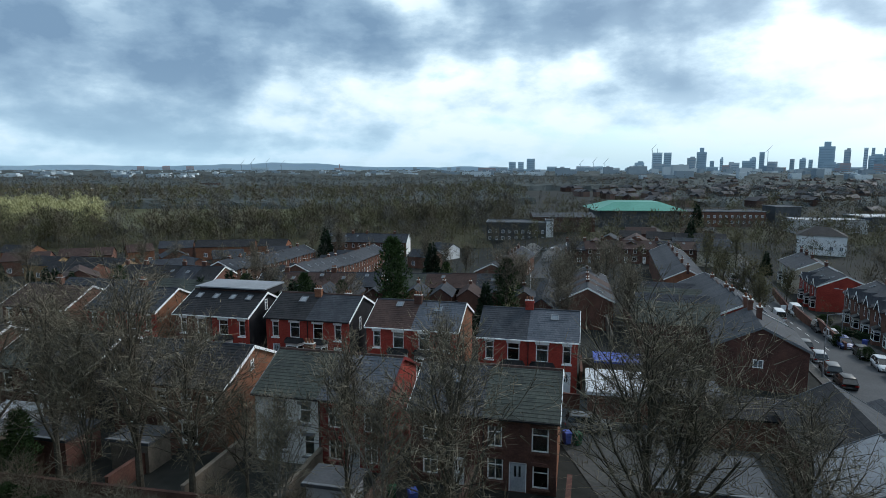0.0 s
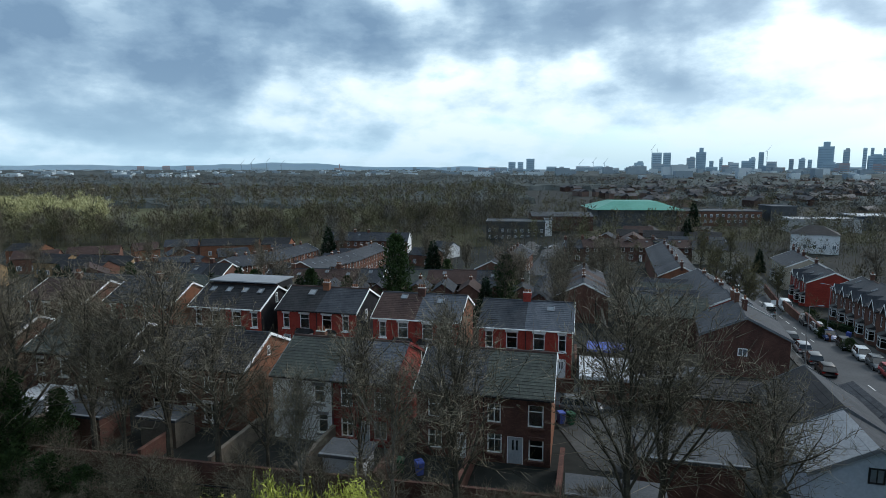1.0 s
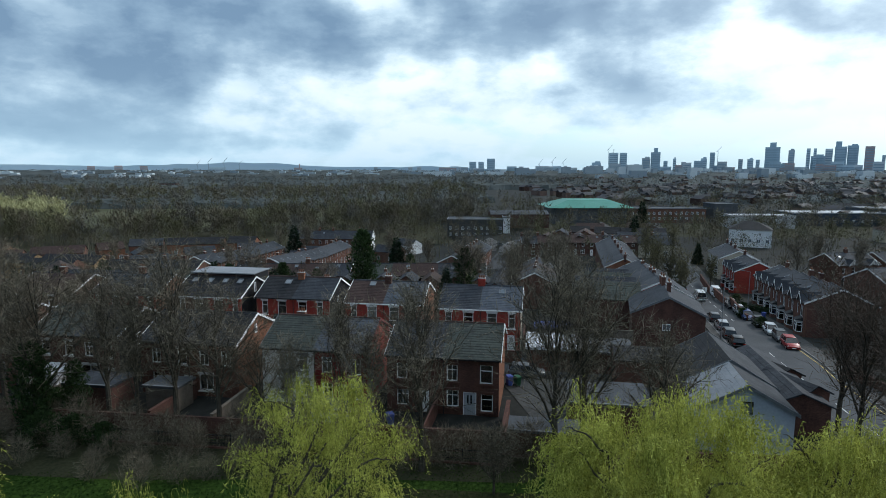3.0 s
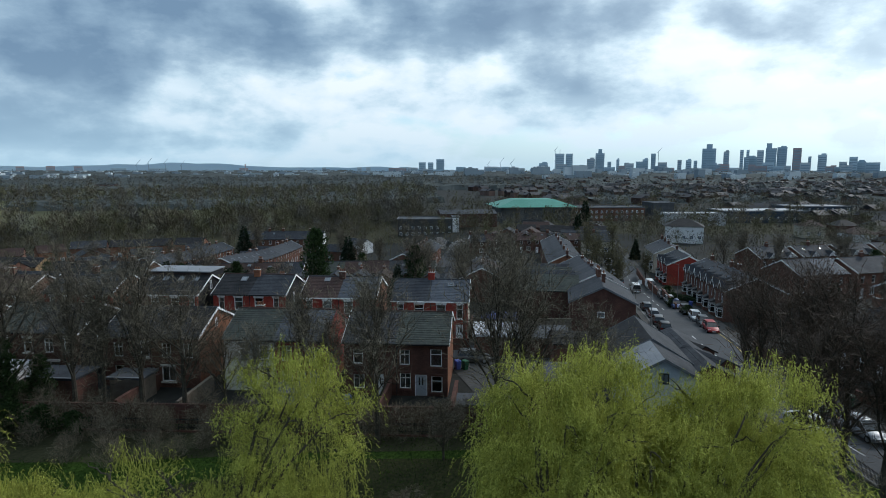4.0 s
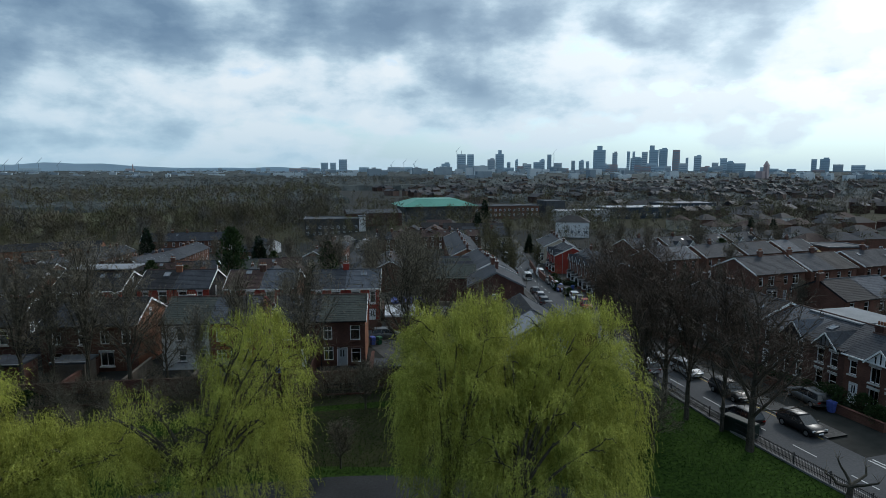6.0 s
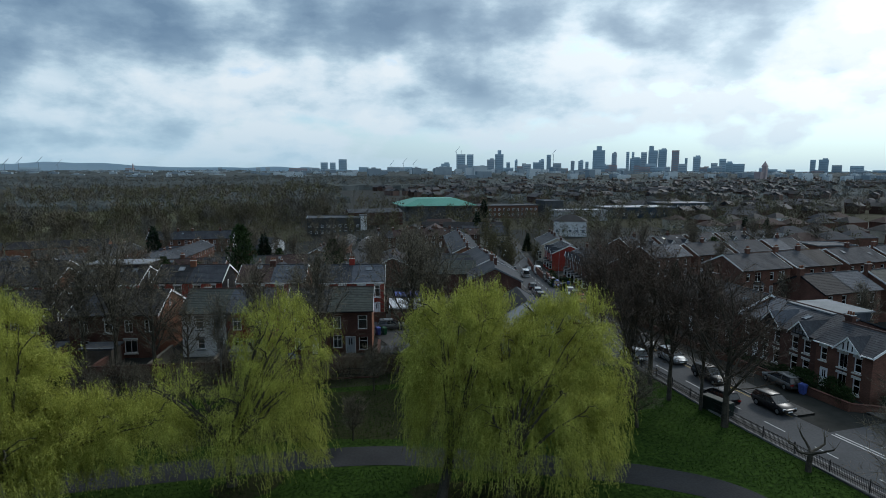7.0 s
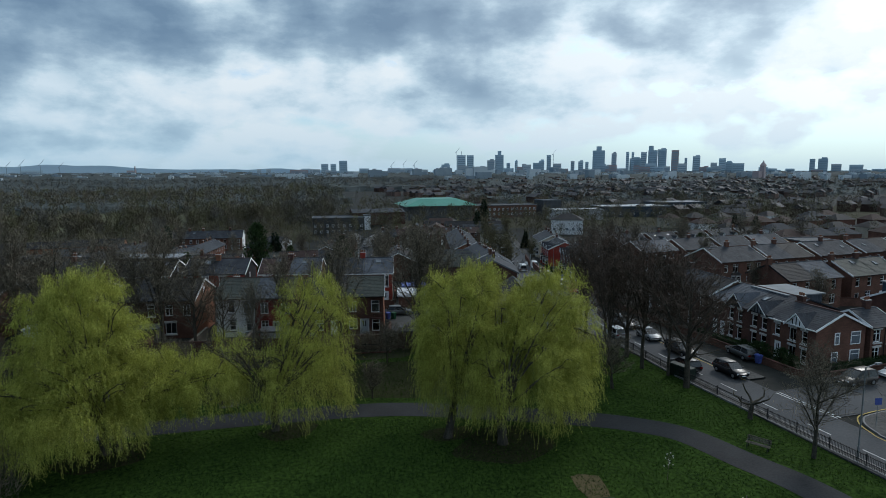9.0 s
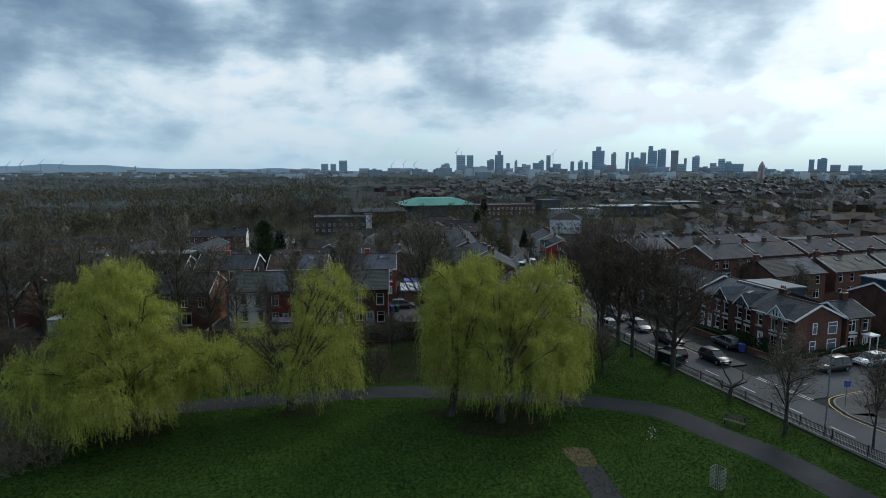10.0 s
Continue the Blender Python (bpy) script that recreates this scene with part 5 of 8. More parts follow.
def pollard(x, y, label):
    """A stubby cut-back tree: short leaning trunk, crooked limbs with knuckles and a few shoots."""
    rng, wood, fine = random.Random(8), Mesh(), Mesh()
    t = thing("pollarded_tree", x, y, 0, label, "tree", "roadside trees")
    fork = Vector((0.15, 0.0, 1.3))
    wood.tube((0, 0, -0.2), (0.05, 0, 0.7), 0.24, 0.2, 8), wood.tube((0.05, 0, 0.7), fork, 0.2, 0.17, 8)
    for turns in ((-0.9, 0.5, 0.45), (0.9, 0.2, 0.5), (0.3, -0.7, 0.6), (-0.2, 0.6, 0.8)):
        p, d, r = fork.copy(), Vector(turns), 0.13
        for k in range(4):
            q = p + (d + Vector((rng.uniform(-0.6, 0.6), rng.uniform(-0.5, 0.5), rng.uniform(-0.45, 0.5)))).normalized() * 0.5
            wood.tube(p, q, r, r * 0.85, 6)
            p, r = q, r * 0.82
        for k in range(9):
            w = (Vector((rng.gauss(0, 0.6), rng.gauss(0, 0.6), 1))).normalized()
            fine.tube(p, p + w * rng.uniform(0.3, 0.9), 0.012, 0.006, 3)
    part("trunk", wood, BARK, t)
    tagged(part("shoot", fine, TWIG, t), kind="stuff")


pollard(33.2, 0.8, "small gnarled pollarded tree beside the railing")
for x, y, s, k in ((57, 110, 0.9, "far_broad"), (52.5, 96, 0.8, "far_slim"), (62, 128, 0.95, "far_broad"), (66, 140, 0.9, "far_broad"), (72, 121, 0.7, "far_slim"), (71, 156, 1.0, "far_broad"), (58.5, 108.5, 0.85, "far_broad"), (86, 170, 0.9, "far_broad")):
    plant(k, x, y, s, twig=TWIG_OLIVE, label="bare street tree with olive buds", group="street trees")
for x, y, s, k in ((-12, 84, 0.7, "far_broad"), (-26, 90, 0.95, "far_broad"), (18, 82, 0.7, "far_slim"), (11.5, 98, 1.05, "far_broad"), (24, 110, 0.9, "far_broad"), (36, 112, 0.7, "far_slim"), (30, 92, 0.9, "far_slim"), (15, 106, 0.95, "far_slim"), (20, 98, 0.85, "far_broad"), (33, 104, 0.9, "far_broad"), (26, 124, 0.9, "far_broad"), (14, 120, 0.8, "far_slim"), (34, 128, 0.9, "far_broad"), (2, 150, 0.9, "far_broad"), (8, 166, 0.9, "far_slim"), (-4, 190, 1.0, "far_slim"), (-14, 178, 0.8, "far_broad"), (-34, 205, 1.1, "far_slim"), (-78, 178, 0.8, "far_broad"), (-92, 186, 0.8, "far_slim"), (-58, 160, 0.8, "far_broad"), (-46, 150, 0.8, "far_broad"), (-110, 160, 0.9, "far_broad"), (-122, 150, 0.9, "far_broad"), (-62, 200, 0.7, "far_slim"), (40, 140, 0.9, "far_broad"), (46, 154, 0.9, "far_broad"), (38, 166, 0.9, "far_slim"), (-62, 66, 0.9, "far_broad"), (-72, 60, 1.0, "far_broad"), (-70, 86, 0.8, "far_slim"), (-46, 98, 0.7, "far_broad"), (-84, 74, 0.9, "far_slim"), (-40, 62.5, 0.8, "far_slim"), (-24, 60, 0.6, "far_slim"), (0.5, 57.5, 0.72, "far_slim"), (20, 60, 0.6, "small"),
                   (64, 20, 0.75, "far_slim"), (78, 60, 0.6, "far_slim"), (95, 75, 0.8, "far_broad"), (108, 120, 1.0, "far_broad"), (120, 112, 1.0, "far_broad"), (132, 128, 1.0, "far_broad"), (98, 128, 1.0, "far_broad"), (146, 110, 1.0, "far_slim"), (160, 130, 1.0, "far_broad"), (70, 36.5, 0.6, "far_slim"), (112, 140, 1.0, "far_slim"), (178, 120, 1.0, "far_broad")):
    plant(k, x, y, s, label="bare garden tree among the houses", group="garden trees")


def willow(x, y, seed, domes, trunks, label):
    """A weeping willow: trunks, arching limbs, and plumes of hanging shoots set with small young leaves, dark gaps between the plumes.
    domes: centre x, y, z, radius, height radius, plumes, leafiness, share of the plumes that fall as long curtains."""
    rng, nr = random.Random(seed), np.random.default_rng(seed)
    t = thing("willow", x, y, 0, label, "tree", "weeping willows")
    limbs, shoots = Mesh(), []
    hub = []
    for tx, ty, r in trunks:
        wood = Mesh()
        wood.tube((tx, ty, -0.3), (tx * 0.95, ty, 0.5), r * 1.5, r * 1.15, 10)
        wood.tube((tx * 0.95, ty, 0.5), (tx * 0.8, ty, 2.6), r * 1.15, r, 10)
        part("trunk", wood.joined("trunk"), BARK, t)
        hub.append(Vector((tx * 0.8, ty, 2.5)))
    for cx, cy, cz, rr, rz, plumes, lush, fall in domes:
        centre = Vector((cx, cy, cz))
        root = min(hub, key=lambda h: (h.xy - centre.xy).length)

        def arch(a, tip, thick, rise=0.14):
            """An arching limb; gives the points along it."""
            prev, bend, line = a, a.lerp(tip, 0.5) + Vector((0, 0, rise * (tip - a).length)), []
            for i in range(1, 7):
                u = i / 6
                p = a * (1 - u) ** 2 + bend * 2 * u * (1 - u) + tip * u * u + Vector((rng.uniform(-0.12, 0.12), rng.uniform(-0.12, 0.12), rng.uniform(-0.1, 0.1)))
                limbs.tube(prev, p, thick * (1.0 - 0.8 * (u - 1 / 6)), thick * (1.0 - 0.8 * u), 5)
                prev = p
                line.append(p)
            return line

        for k in range(7):
            a, e = 6.283 * (k + rng.random()) / 7, rng.uniform(0.2, 1.2)
            tip = centre + Vector((math.cos(a) * rr * 0.8 * math.cos(e), math.sin(a) * rr * 0.8 * math.cos(e), rz * 0.82 * math.sin(e)))
            line = arch(root, tip, 0.15)
            for _ in range(3):
                p = line[rng.randrange(2, 6)]
                a2 = a + rng.uniform(-1.0, 1.0)
                arch(p, p + Vector((math.cos(a2) * rr * 0.4, math.sin(a2) * rr * 0.4, rng.uniform(0.0, 0.35) * rz)), 0.05, 0.25)

        clumps = max(6, plumes // 7)
        for k in range(plumes):
            # gathered in clumps that are spread evenly over the dome
            u = (k % clumps + 0.5) / clumps
            a = (k % clumps) * 2.39996 + rng.gauss(0, 0.05)
            hang = rng.random() < fall
            e = -0.15 + 0.65 * ((k % clumps) * 0.618 % 1.0) if hang else math.asin(min(0.99, max(0.02, 1.0 - u * 0.98)))
            lump = 1.0 + 0.10 * math.sin(a * 3 + seed) * math.cos(e * 4) + 0.08 * math.sin(a * 7 + e * 5)
            q = 0.80 + 0.22 * ((k % clumps) * 0.381 % 1.0) if rng.random() < 0.85 else rng.uniform(0.4, 0.75)
            p = centre + Vector((math.cos(a) * math.cos(e) * rr, math.sin(a) * math.cos(e) * rr, math.sin(e) * rz)) * q * lump + Vector((rng.gauss(0, 0.34), rng.gauss(0, 0.34), rng.gauss(0, 0.22)))
            out = Vector((math.cos(a + rng.gauss(0, 0.35)), math.sin(a + rng.gauss(0, 0.35)), 0))
            if hang:
                low = rng.uniform(0.5, 2.6) if rng.random() < 0.6 else p.z * rng.uniform(0.2, 0.5)
                full, wide, many = max(1.0, p.z - low), rng.uniform(0.14, 0.30), 14
            else:
                full, wide, many = rng.uniform(0.7, 1.9), rng.uniform(0.16, 0.36), 19
            many = max(3, int(1.35 * many * lush * rng.uniform(0.6, 1.4)))
            reach = rng.uniform(0.35, 1.0) * (0.35 + 0.65 * math.cos(e))
            lift = rng.uniform(0.2, 1.0) * max(0.0, math.sin(e)) + 0.15
            if hang:
                many = int(many * (0.5 + 0.26 * full))
            for _ in range(many):
                st = rng.random() * 0.8 * full if hang else rng.random() ** 1.5 * 0.45 * full
                shoots.append((p.x + rng.gauss(0, wide), p.y + rng.gauss(0, wide), p.z + rng.gauss(0, 0.12) - st * (1.0 if hang else 0.35), out.x * reach * (0.5 if hang else 1) + rng.gauss(0, 0.38), out.y * reach * (0.5 if hang else 1) + rng.gauss(0, 0.38), lift * rng.uniform(0.3, 1.7), min((full - st) * rng.uniform(0.6, 1.0), rng.uniform(0.8, 2.0)), 0.4 + 0.6 * lush))
    tagged(part("limb", limbs, BARK, t), kind="stuff")
    # the shoots: out and over, then straight down
    S = np.array(shoots)
    n = len(S)

    def along(d):
        """Places on the shoots at the distances d (shoots x steps)."""
        bend = 1 - np.exp(-d / 0.55)
        wob = 0.05 * np.sin(d * 2.3 + np.arange(n)[:, None] * 1.7)
        return np.stack([S[:, 0:1] + S[:, 3:4] * bend + wob, S[:, 1:2] + S[:, 4:5] * bend - wob, S[:, 2:3] + S[:, 5:6] * np.minimum(1, d / 0.3) * np.exp(-d / 0.9) * 1.6 - np.maximum(0, d - 0.45 * bend)], 2)

    steps = 6
    line = along(S[:, 6:7] * np.linspace(0, 1, steps)[None])
    ang = nr.random(n) * 3.1416
    side = np.stack([np.cos(ang), np.sin(ang), np.zeros(n)], 1)[:, None] * (0.007 * np.linspace(1, 0.4, steps))[None, :, None]
    a, b = line - side, line + side
    stem = np.stack([a[:, :-1], b[:, :-1], b[:, 1:], a[:, 1:]], 2).reshape(-1, 4, 3)
    stem = stem[(stem[:, :, 2] > 0.2).all(1)]
    per = 0.085
    most = int(S[:, 6].max() / per) + 1
    d = (np.arange(most)[None] + nr.random((n, most))) * per
    use = (d < S[:, 6:7]) & (nr.random((n, most)) < S[:, 7:8])
    at, ahead = along(d)[use], along(d + 0.05)[use]
    way = ahead - at
    way /= np.maximum(1e-6, np.linalg.norm(way, axis=1))[:, None]
    way = way * 0.6 + nr.normal(0, 0.5, way.shape)
    way /= np.linalg.norm(way, axis=1)[:, None]
    flat = np.cross(way, nr.normal(0, 1, way.shape))
    flat /= np.maximum(1e-6, np.linalg.norm(flat, axis=1))[:, None]
    ln, w = nr.uniform(0.09, 0.18, len(at))[:, None], nr.uniform(0.016, 0.028, len(at))[:, None]
    leaf = np.stack([at - flat * w, at + flat * w, at + way * ln], 1)
    leaf = leaf[(leaf[:, :, 2] > 0.25).all(1)]
    me = bpy.data.meshes.new("crown")
    v = np.concatenate([stem.reshape(-1, 3), leaf.reshape(-1, 3)])
    n4, n3 = len(stem), len(leaf)
    loops, polys = 4 * n4 + 3 * n3, n4 + n3
    me.vertices.add(len(v)), me.loops.add(loops), me.polygons.add(polys)
    me.vertices.foreach_set("co", v.astype(np.float32).reshape(-1))
    me.loops.foreach_set("vertex_index", np.arange(loops, dtype=np.int32))
    me.polygons.foreach_set("loop_start", np.concatenate([np.arange(n4) * 4, 4 * n4 + np.arange(n3) * 3]).astype(np.int32))
    me.update(calc_edges=True)
    part("crown", me, WILLOW, t)
    return t


willow(-20.7, 12.0, 71, [(-1.0, 0, 9.0, 3.9, 5.4, 330, 1.0, 0.35), (-5.4, -1.2, 5.2, 3.2, 2.3, 170, 0.9, 0.55), (7.2, 0.3, 5.0, 3.3, 1.5, 160, 0.9, 0.3), (3.6, 0.2, 5.6, 2.8, 2.0, 130, 0.9, 0.4), (-1.0, -2.0, 5.4, 4.2, 3.0, 220, 0.9, 0.7)], [(0, 0, 0.36), (0.9, 0.3, 0.26)], "weeping willow in yellow-green spring leaf with wide skirts")
willow(-7.6, 12.1, 72, [(3.9, 1.0, 9.0, 2.9, 4.1, 150, 0.75, 0.35), (-3.4, 0, 6.2, 2.9, 2.5, 75, 0.3, 0.25), (2.4, -0.8, 5.2, 3.4, 2.7, 150, 0.7, 0.65)], [(0, 0, 0.3)], "thin weeping willow in early yellow-green leaf")
willow(9.0, 4.4, 73, [(-0.7, 3.4, 9.0, 4.0, 4.9, 330, 1.0, 0.4), (6.5, 2.4, 8.7, 3.5, 4.5, 290, 1.0, 0.4), (2.6, -0.8, 6.2, 4.4, 3.8, 200, 0.85, 0.6), (2.8, 2.4, 8.6, 3.2, 3.7, 70, 0.9, 0.3)], [(1.1, -0.9, 0.34), (-2.9, 1.6, 0.3)], "large weeping willow in bright yellow-green spring leaf")


# ---- distance ----
def scatter_wood(name, places, mat, label, seed, blades=70, category="woodland", stems=True, thick=0.0055):
    """A far wood of leafless crowns: lumps of thin outward sprays on slim forked stems, one mesh."""
    rng = np.random.default_rng(seed)
    V, F, n = [], [], 0
    for x, y, hgt, rad in places:
        z = land(x, y)
        lobes = int(rng.integers(4, 8))
        la, lr = rng.random(lobes) * 6.283, rng.random(lobes) ** 0.6
        lz = rng.uniform(0.24, 0.80, lobes)
        centre = np.stack([np.cos(la) * lr * rad * 0.62, np.sin(la) * lr * rad * 0.62, hgt * lz], 1)
        size = rad * rng.uniform(0.38, 0.62, lobes)
        pick_lobe = rng.integers(0, lobes, blades)
        way = rng.normal(0, 1, (blades, 3))
        way[:, 2] = way[:, 2] * 0.8 + 0.35
        way /= np.linalg.norm(way, axis=1)[:, None]
        depth = rng.random(blades) ** 0.45
        base = centre[pick_lobe] + way * (size[pick_lobe] * depth)[:, None] * np.array([1, 1, 1.15])
        base[:, 2] = np.maximum(base[:, 2], hgt * 0.03)
        grow = way * 0.9 + np.array([0, 0, 0.18]) + rng.normal(0, 0.45, (blades, 3))
        tip = base + grow * (hgt * (0.04 + 0.06 * rng.random(blades)))[:, None]
        ang = rng.random(blades) * 3.1416
        w = thick * hgt * (0.5 + rng.random(blades))
        off = np.stack([np.cos(ang) * w, np.sin(ang) * w, np.zeros(blades)], 1)
        V.append(np.stack([base - off, base + off, tip], 1).reshape(-1, 3) + np.array([x, y, z]))
        F.append(np.arange(n, n + 3 * blades).reshape(-1, 3))
        n += 3 * blades
        if stems:
            tw = 0.008 * hgt
            ends = np.concatenate([[[0.02 * hgt, 0, hgt * 0.62]], centre[:3]])
            for k, end in enumerate(ends):
                low = np.array([0, 0, -0.3]) if k == 0 else ends[0] * (0.45 + 0.1 * k)
                tk = tw * (1 if k == 0 else 0.5)
                V.append(np.array([low + [-tk, 0, 0], low + [tk, 0, 0], end + [tk * 0.35, 0, 0], end + [-tk * 0.35, 0, 0]]) + np.array([x, y, z]))
                F.append(np.array([[n, n + 1, n + 2], [n, n + 2, n + 3]]))
                n += 4
    v, f = np.concatenate(V), np.concatenate(F)
    me = bpy.data.meshes.new(name)
    me.from_pydata(v.tolist(), [], f.tolist())
    me.update()
    return tagged(part(name, me, mat), label, category, kind="stuff")


def mixed_wood(places, label, seed, blades, name="woodland", category="woodland", mats=None, thick=0.0055):
    """The same wood shared out among brown, olive and grey-twigged kinds."""
    mats = mats or (WOOD_FAR, WOOD_OLIVE, WOOD_GREY)
    for k, m in enumerate(mats):
        scatter_wood(name, [p for i, p in enumerate(places) if (i * 7 + i // 5) % len(mats) == k], m, label, seed + 100 * k, blades, category, True, thick)


def canopy(xs, ys, step, hgt, seed, label, mask=None):
    """Close-grown far tree tops: one rounded lump for each crown."""
    rng = np.random.default_rng(seed)
    nx, ny = int((xs[1] - xs[0]) / step) + 1, int((ys[1] - ys[0]) / step) + 1
    X, Y = np.meshgrid(np.linspace(*xs, nx), np.linspace(*ys, ny))
    X, Y = X + rng.uniform(-0.35, 0.35, X.shape) * step, Y + rng.uniform(-0.35, 0.35, Y.shape) * step
    Z = np.array([[land(a, b) for a, b in zip(r1, r2)] for r1, r2 in zip(X, Y)])
    lump = rng.random(X.shape)
    broad = np.array([[noise.noise(Vector((a / 60, b / 60, seed))) + 0.6 * noise.noise(Vector((a / 190, b / 190, seed + 3))) for a, b in zip(r1, r2)] for r1, r2 in zip(X, Y)])
    top = hgt * (0.42 + 0.45 * lump + 0.5 * broad)
    top[0] = -1.0
    if mask:
        top = np.where(np.array([[mask(a, b) for a, b in zip(r1, r2)] for r1, r2 in zip(X, Y)]), top, -3.0)
    co = np.stack([X, Y, Z + top], 2).reshape(-1, 3)
    k = np.arange((ny - 1) * (nx - 1))
    a = (k // (nx - 1)) * nx + k % (nx - 1)
    quads = np.stack([a, a + 1, a + nx + 1, a + nx], 1)
    quads = quads[(top.reshape(-1)[quads] > -2).any(1)]
    me = bpy.data.meshes.new("woodland_canopy")
    me.from_pydata(co.tolist(), [], quads.tolist())
    me.update()
    tagged(part("woodland_canopy", me, WOOD_CANOPY), label, "woodland", kind="stuff")


def spots(count, xs, ys, hgt, seed, keep=None):
    rng = random.Random(seed)
    out = []
    while len(out) < count:
        x, y = rng.uniform(*xs), rng.uniform(*ys)
        if keep and not keep(x, y):
            continue
        h = rng.uniform(*hgt)
        out.append((x, y, h, h * rng.uniform(0.28, 0.45)))
    return out


def belt(x, y):
    near = 240 + 0.42 * (max(x, -150) + 140)
    return near < y < near + 60


mixed_wood(spots(460, (-270, 45), (225, 400), (9, 17), 1, belt), "belt of leafless trees behind the houses", 1, 430, thick=0.012)
mixed_wood(spots(300, (-270, 30), (225, 380), (2.5, 6), 14, belt), "undergrowth along the edge of the wood", 14, 170, thick=0.01)
mixed_wood(spots(1500, (-700, 80), (455, 760), (10, 17), 2), "deep belt of winter woodland beyond the meadow", 2, 130, thick=0.024)
mixed_wood(spots(90, (-330, 30), (335, 455), (7, 14), 15), "single leafless trees on the meadow", 15, 300, thick=0.012)
scatter_wood("woodland", spots(190, (-350, -160), (290, 430), (11, 17), 3, lambda x, y: -0.85 * y < x < -0.555 * y - 2), WOOD_YELLOW, "wood of budding yellow-green trees", 3, 420, thick=0.014)
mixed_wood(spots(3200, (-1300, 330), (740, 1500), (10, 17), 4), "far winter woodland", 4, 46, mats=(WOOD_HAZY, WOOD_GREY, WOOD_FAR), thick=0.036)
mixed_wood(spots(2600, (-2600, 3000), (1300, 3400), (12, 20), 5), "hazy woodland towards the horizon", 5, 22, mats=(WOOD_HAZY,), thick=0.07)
mixed_wood(spots(260, (50, 360), (212, 420), (8, 14), 6), "bare trees round the school grounds", 6, 200, thick=0.014)
mixed_wood(spots(260, (120, 520), (100, 330), (7, 12), 7, lambda x, y: y > 96 + (x - 110) * 0.15), "bare trees among the eastern houses", 7, 170, thick=0.014)
mixed_wood(spots(60, (-200, -100), (70, 240), (6, 10), 8), "bare trees among the western houses", 8, 160)
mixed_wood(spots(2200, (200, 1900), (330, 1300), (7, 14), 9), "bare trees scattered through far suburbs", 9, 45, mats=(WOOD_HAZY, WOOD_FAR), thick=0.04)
mixed_wood(spots(420, (-130, 55), (84, 245), (2.5, 8.5), 12, lambda x, y: not (-34 < x < -14 and 130 < y < 205)), "leafless scrub and small trees in the back gardens", 12, 130, "garden_scrub", "scrub", thick=0.009)
STREET_X, STREET_Y = [p.x for p in ROAD_LINE], [p.y for p in ROAD_LINE]
mixed_wood(spots(170, (44, 190), (112, 214), (4, 10), 22, lambda x, y: abs(x - float(np.interp(y, STREET_Y, STREET_X))) > 9), "bare garden trees below the school", 22, 200, thick=0.012)
mixed_wood(spots(130, (60, 180), (36, 130), (2, 6), 13), "leafless scrub in the eastern gardens", 13, 110, "garden_scrub", "scrub", thick=0.009)
mixed_wood(spots(34, (-50, 30), (290, 318), (12, 17), 10), "tall leafless trees beside the meadow", 10, 420)
mixed_wood(spots(60, (-30, 60), (232, 300), (7, 12), 16, lambda x, y: y > 262 or x < -12), "trees round the grey block", 16, 260)
mixed_wood(spots(36, (60, 300), (232, 246), (7, 11), 17), "row of bare trees before the school", 17, 300, thick=0.012)
mixed_wood(spots(170, (40, 320), (200, 280), (6, 11), 18), "bare trees on the school field edge", 18, 230, thick=0.013)
mixed_wood(spots(260, (-230, 60), (222, 312), (5, 11), 21, lambda x, y: y < 262 + 0.42 * (max(x, -150) + 140)), "rough trees between the estate and the wood", 21, 230, thick=0.013)
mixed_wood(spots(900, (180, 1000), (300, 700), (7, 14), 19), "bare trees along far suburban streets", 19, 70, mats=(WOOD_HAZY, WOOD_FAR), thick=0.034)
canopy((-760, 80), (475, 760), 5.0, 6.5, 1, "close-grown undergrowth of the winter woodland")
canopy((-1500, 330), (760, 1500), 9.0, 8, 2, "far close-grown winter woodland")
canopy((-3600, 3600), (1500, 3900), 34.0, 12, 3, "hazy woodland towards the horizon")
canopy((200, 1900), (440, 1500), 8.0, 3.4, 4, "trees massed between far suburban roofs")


def far_roofs(name, area, count, seed, label, turn=20):
    """Suburban roofs too far to tell apart: walls and pitched roofs in two joined parts."""
    rng = random.Random(seed)
    t = new(name)
    tagged(t, label, "houses", kind="stuff")
    walls, tops = Mesh(), Mesh()
    for _ in range(count):
        x, y = rng.uniform(area[0], area[1]), rng.uniform(area[2], area[3])
        w, d, e, r = rng.uniform(7, 15), 8.0, 5.0, 2.4
        m = pose(x, y, land(x, y), 0, 0, turn + rng.choice((0, 90)) + rng.uniform(-6, 6))
        p = [m @ Vector(q) for q in ((0, 0, -1), (w, 0, -1), (w, d, -1), (0, d, -1))]
        q = [m @ Vector(c) for c in ((0, 0, e), (w, 0, e), (w, d, e), (0, d, e))]
        walls.solid(p, q)
        a, b = m @ Vector((-0.2, d / 2, e + r)), m @ Vector((w + 0.2, d / 2, e + r))
        lo = [m @ Vector(c) for c in ((-0.2, -0.4, e), (w + 0.2, -0.4, e), (w + 0.2, d + 0.4, e), (-0.2, d + 0.4, e))]
        tops.face(lo[0], lo[1], b, a), tops.face(lo[2], lo[3], a, b), tops.face(lo[1], lo[2], b), tops.face(lo[3], lo[0], a)
    part("walls", walls, FAR_WALL, t)
    part("roofs", tops, FAR_ROOF, t)


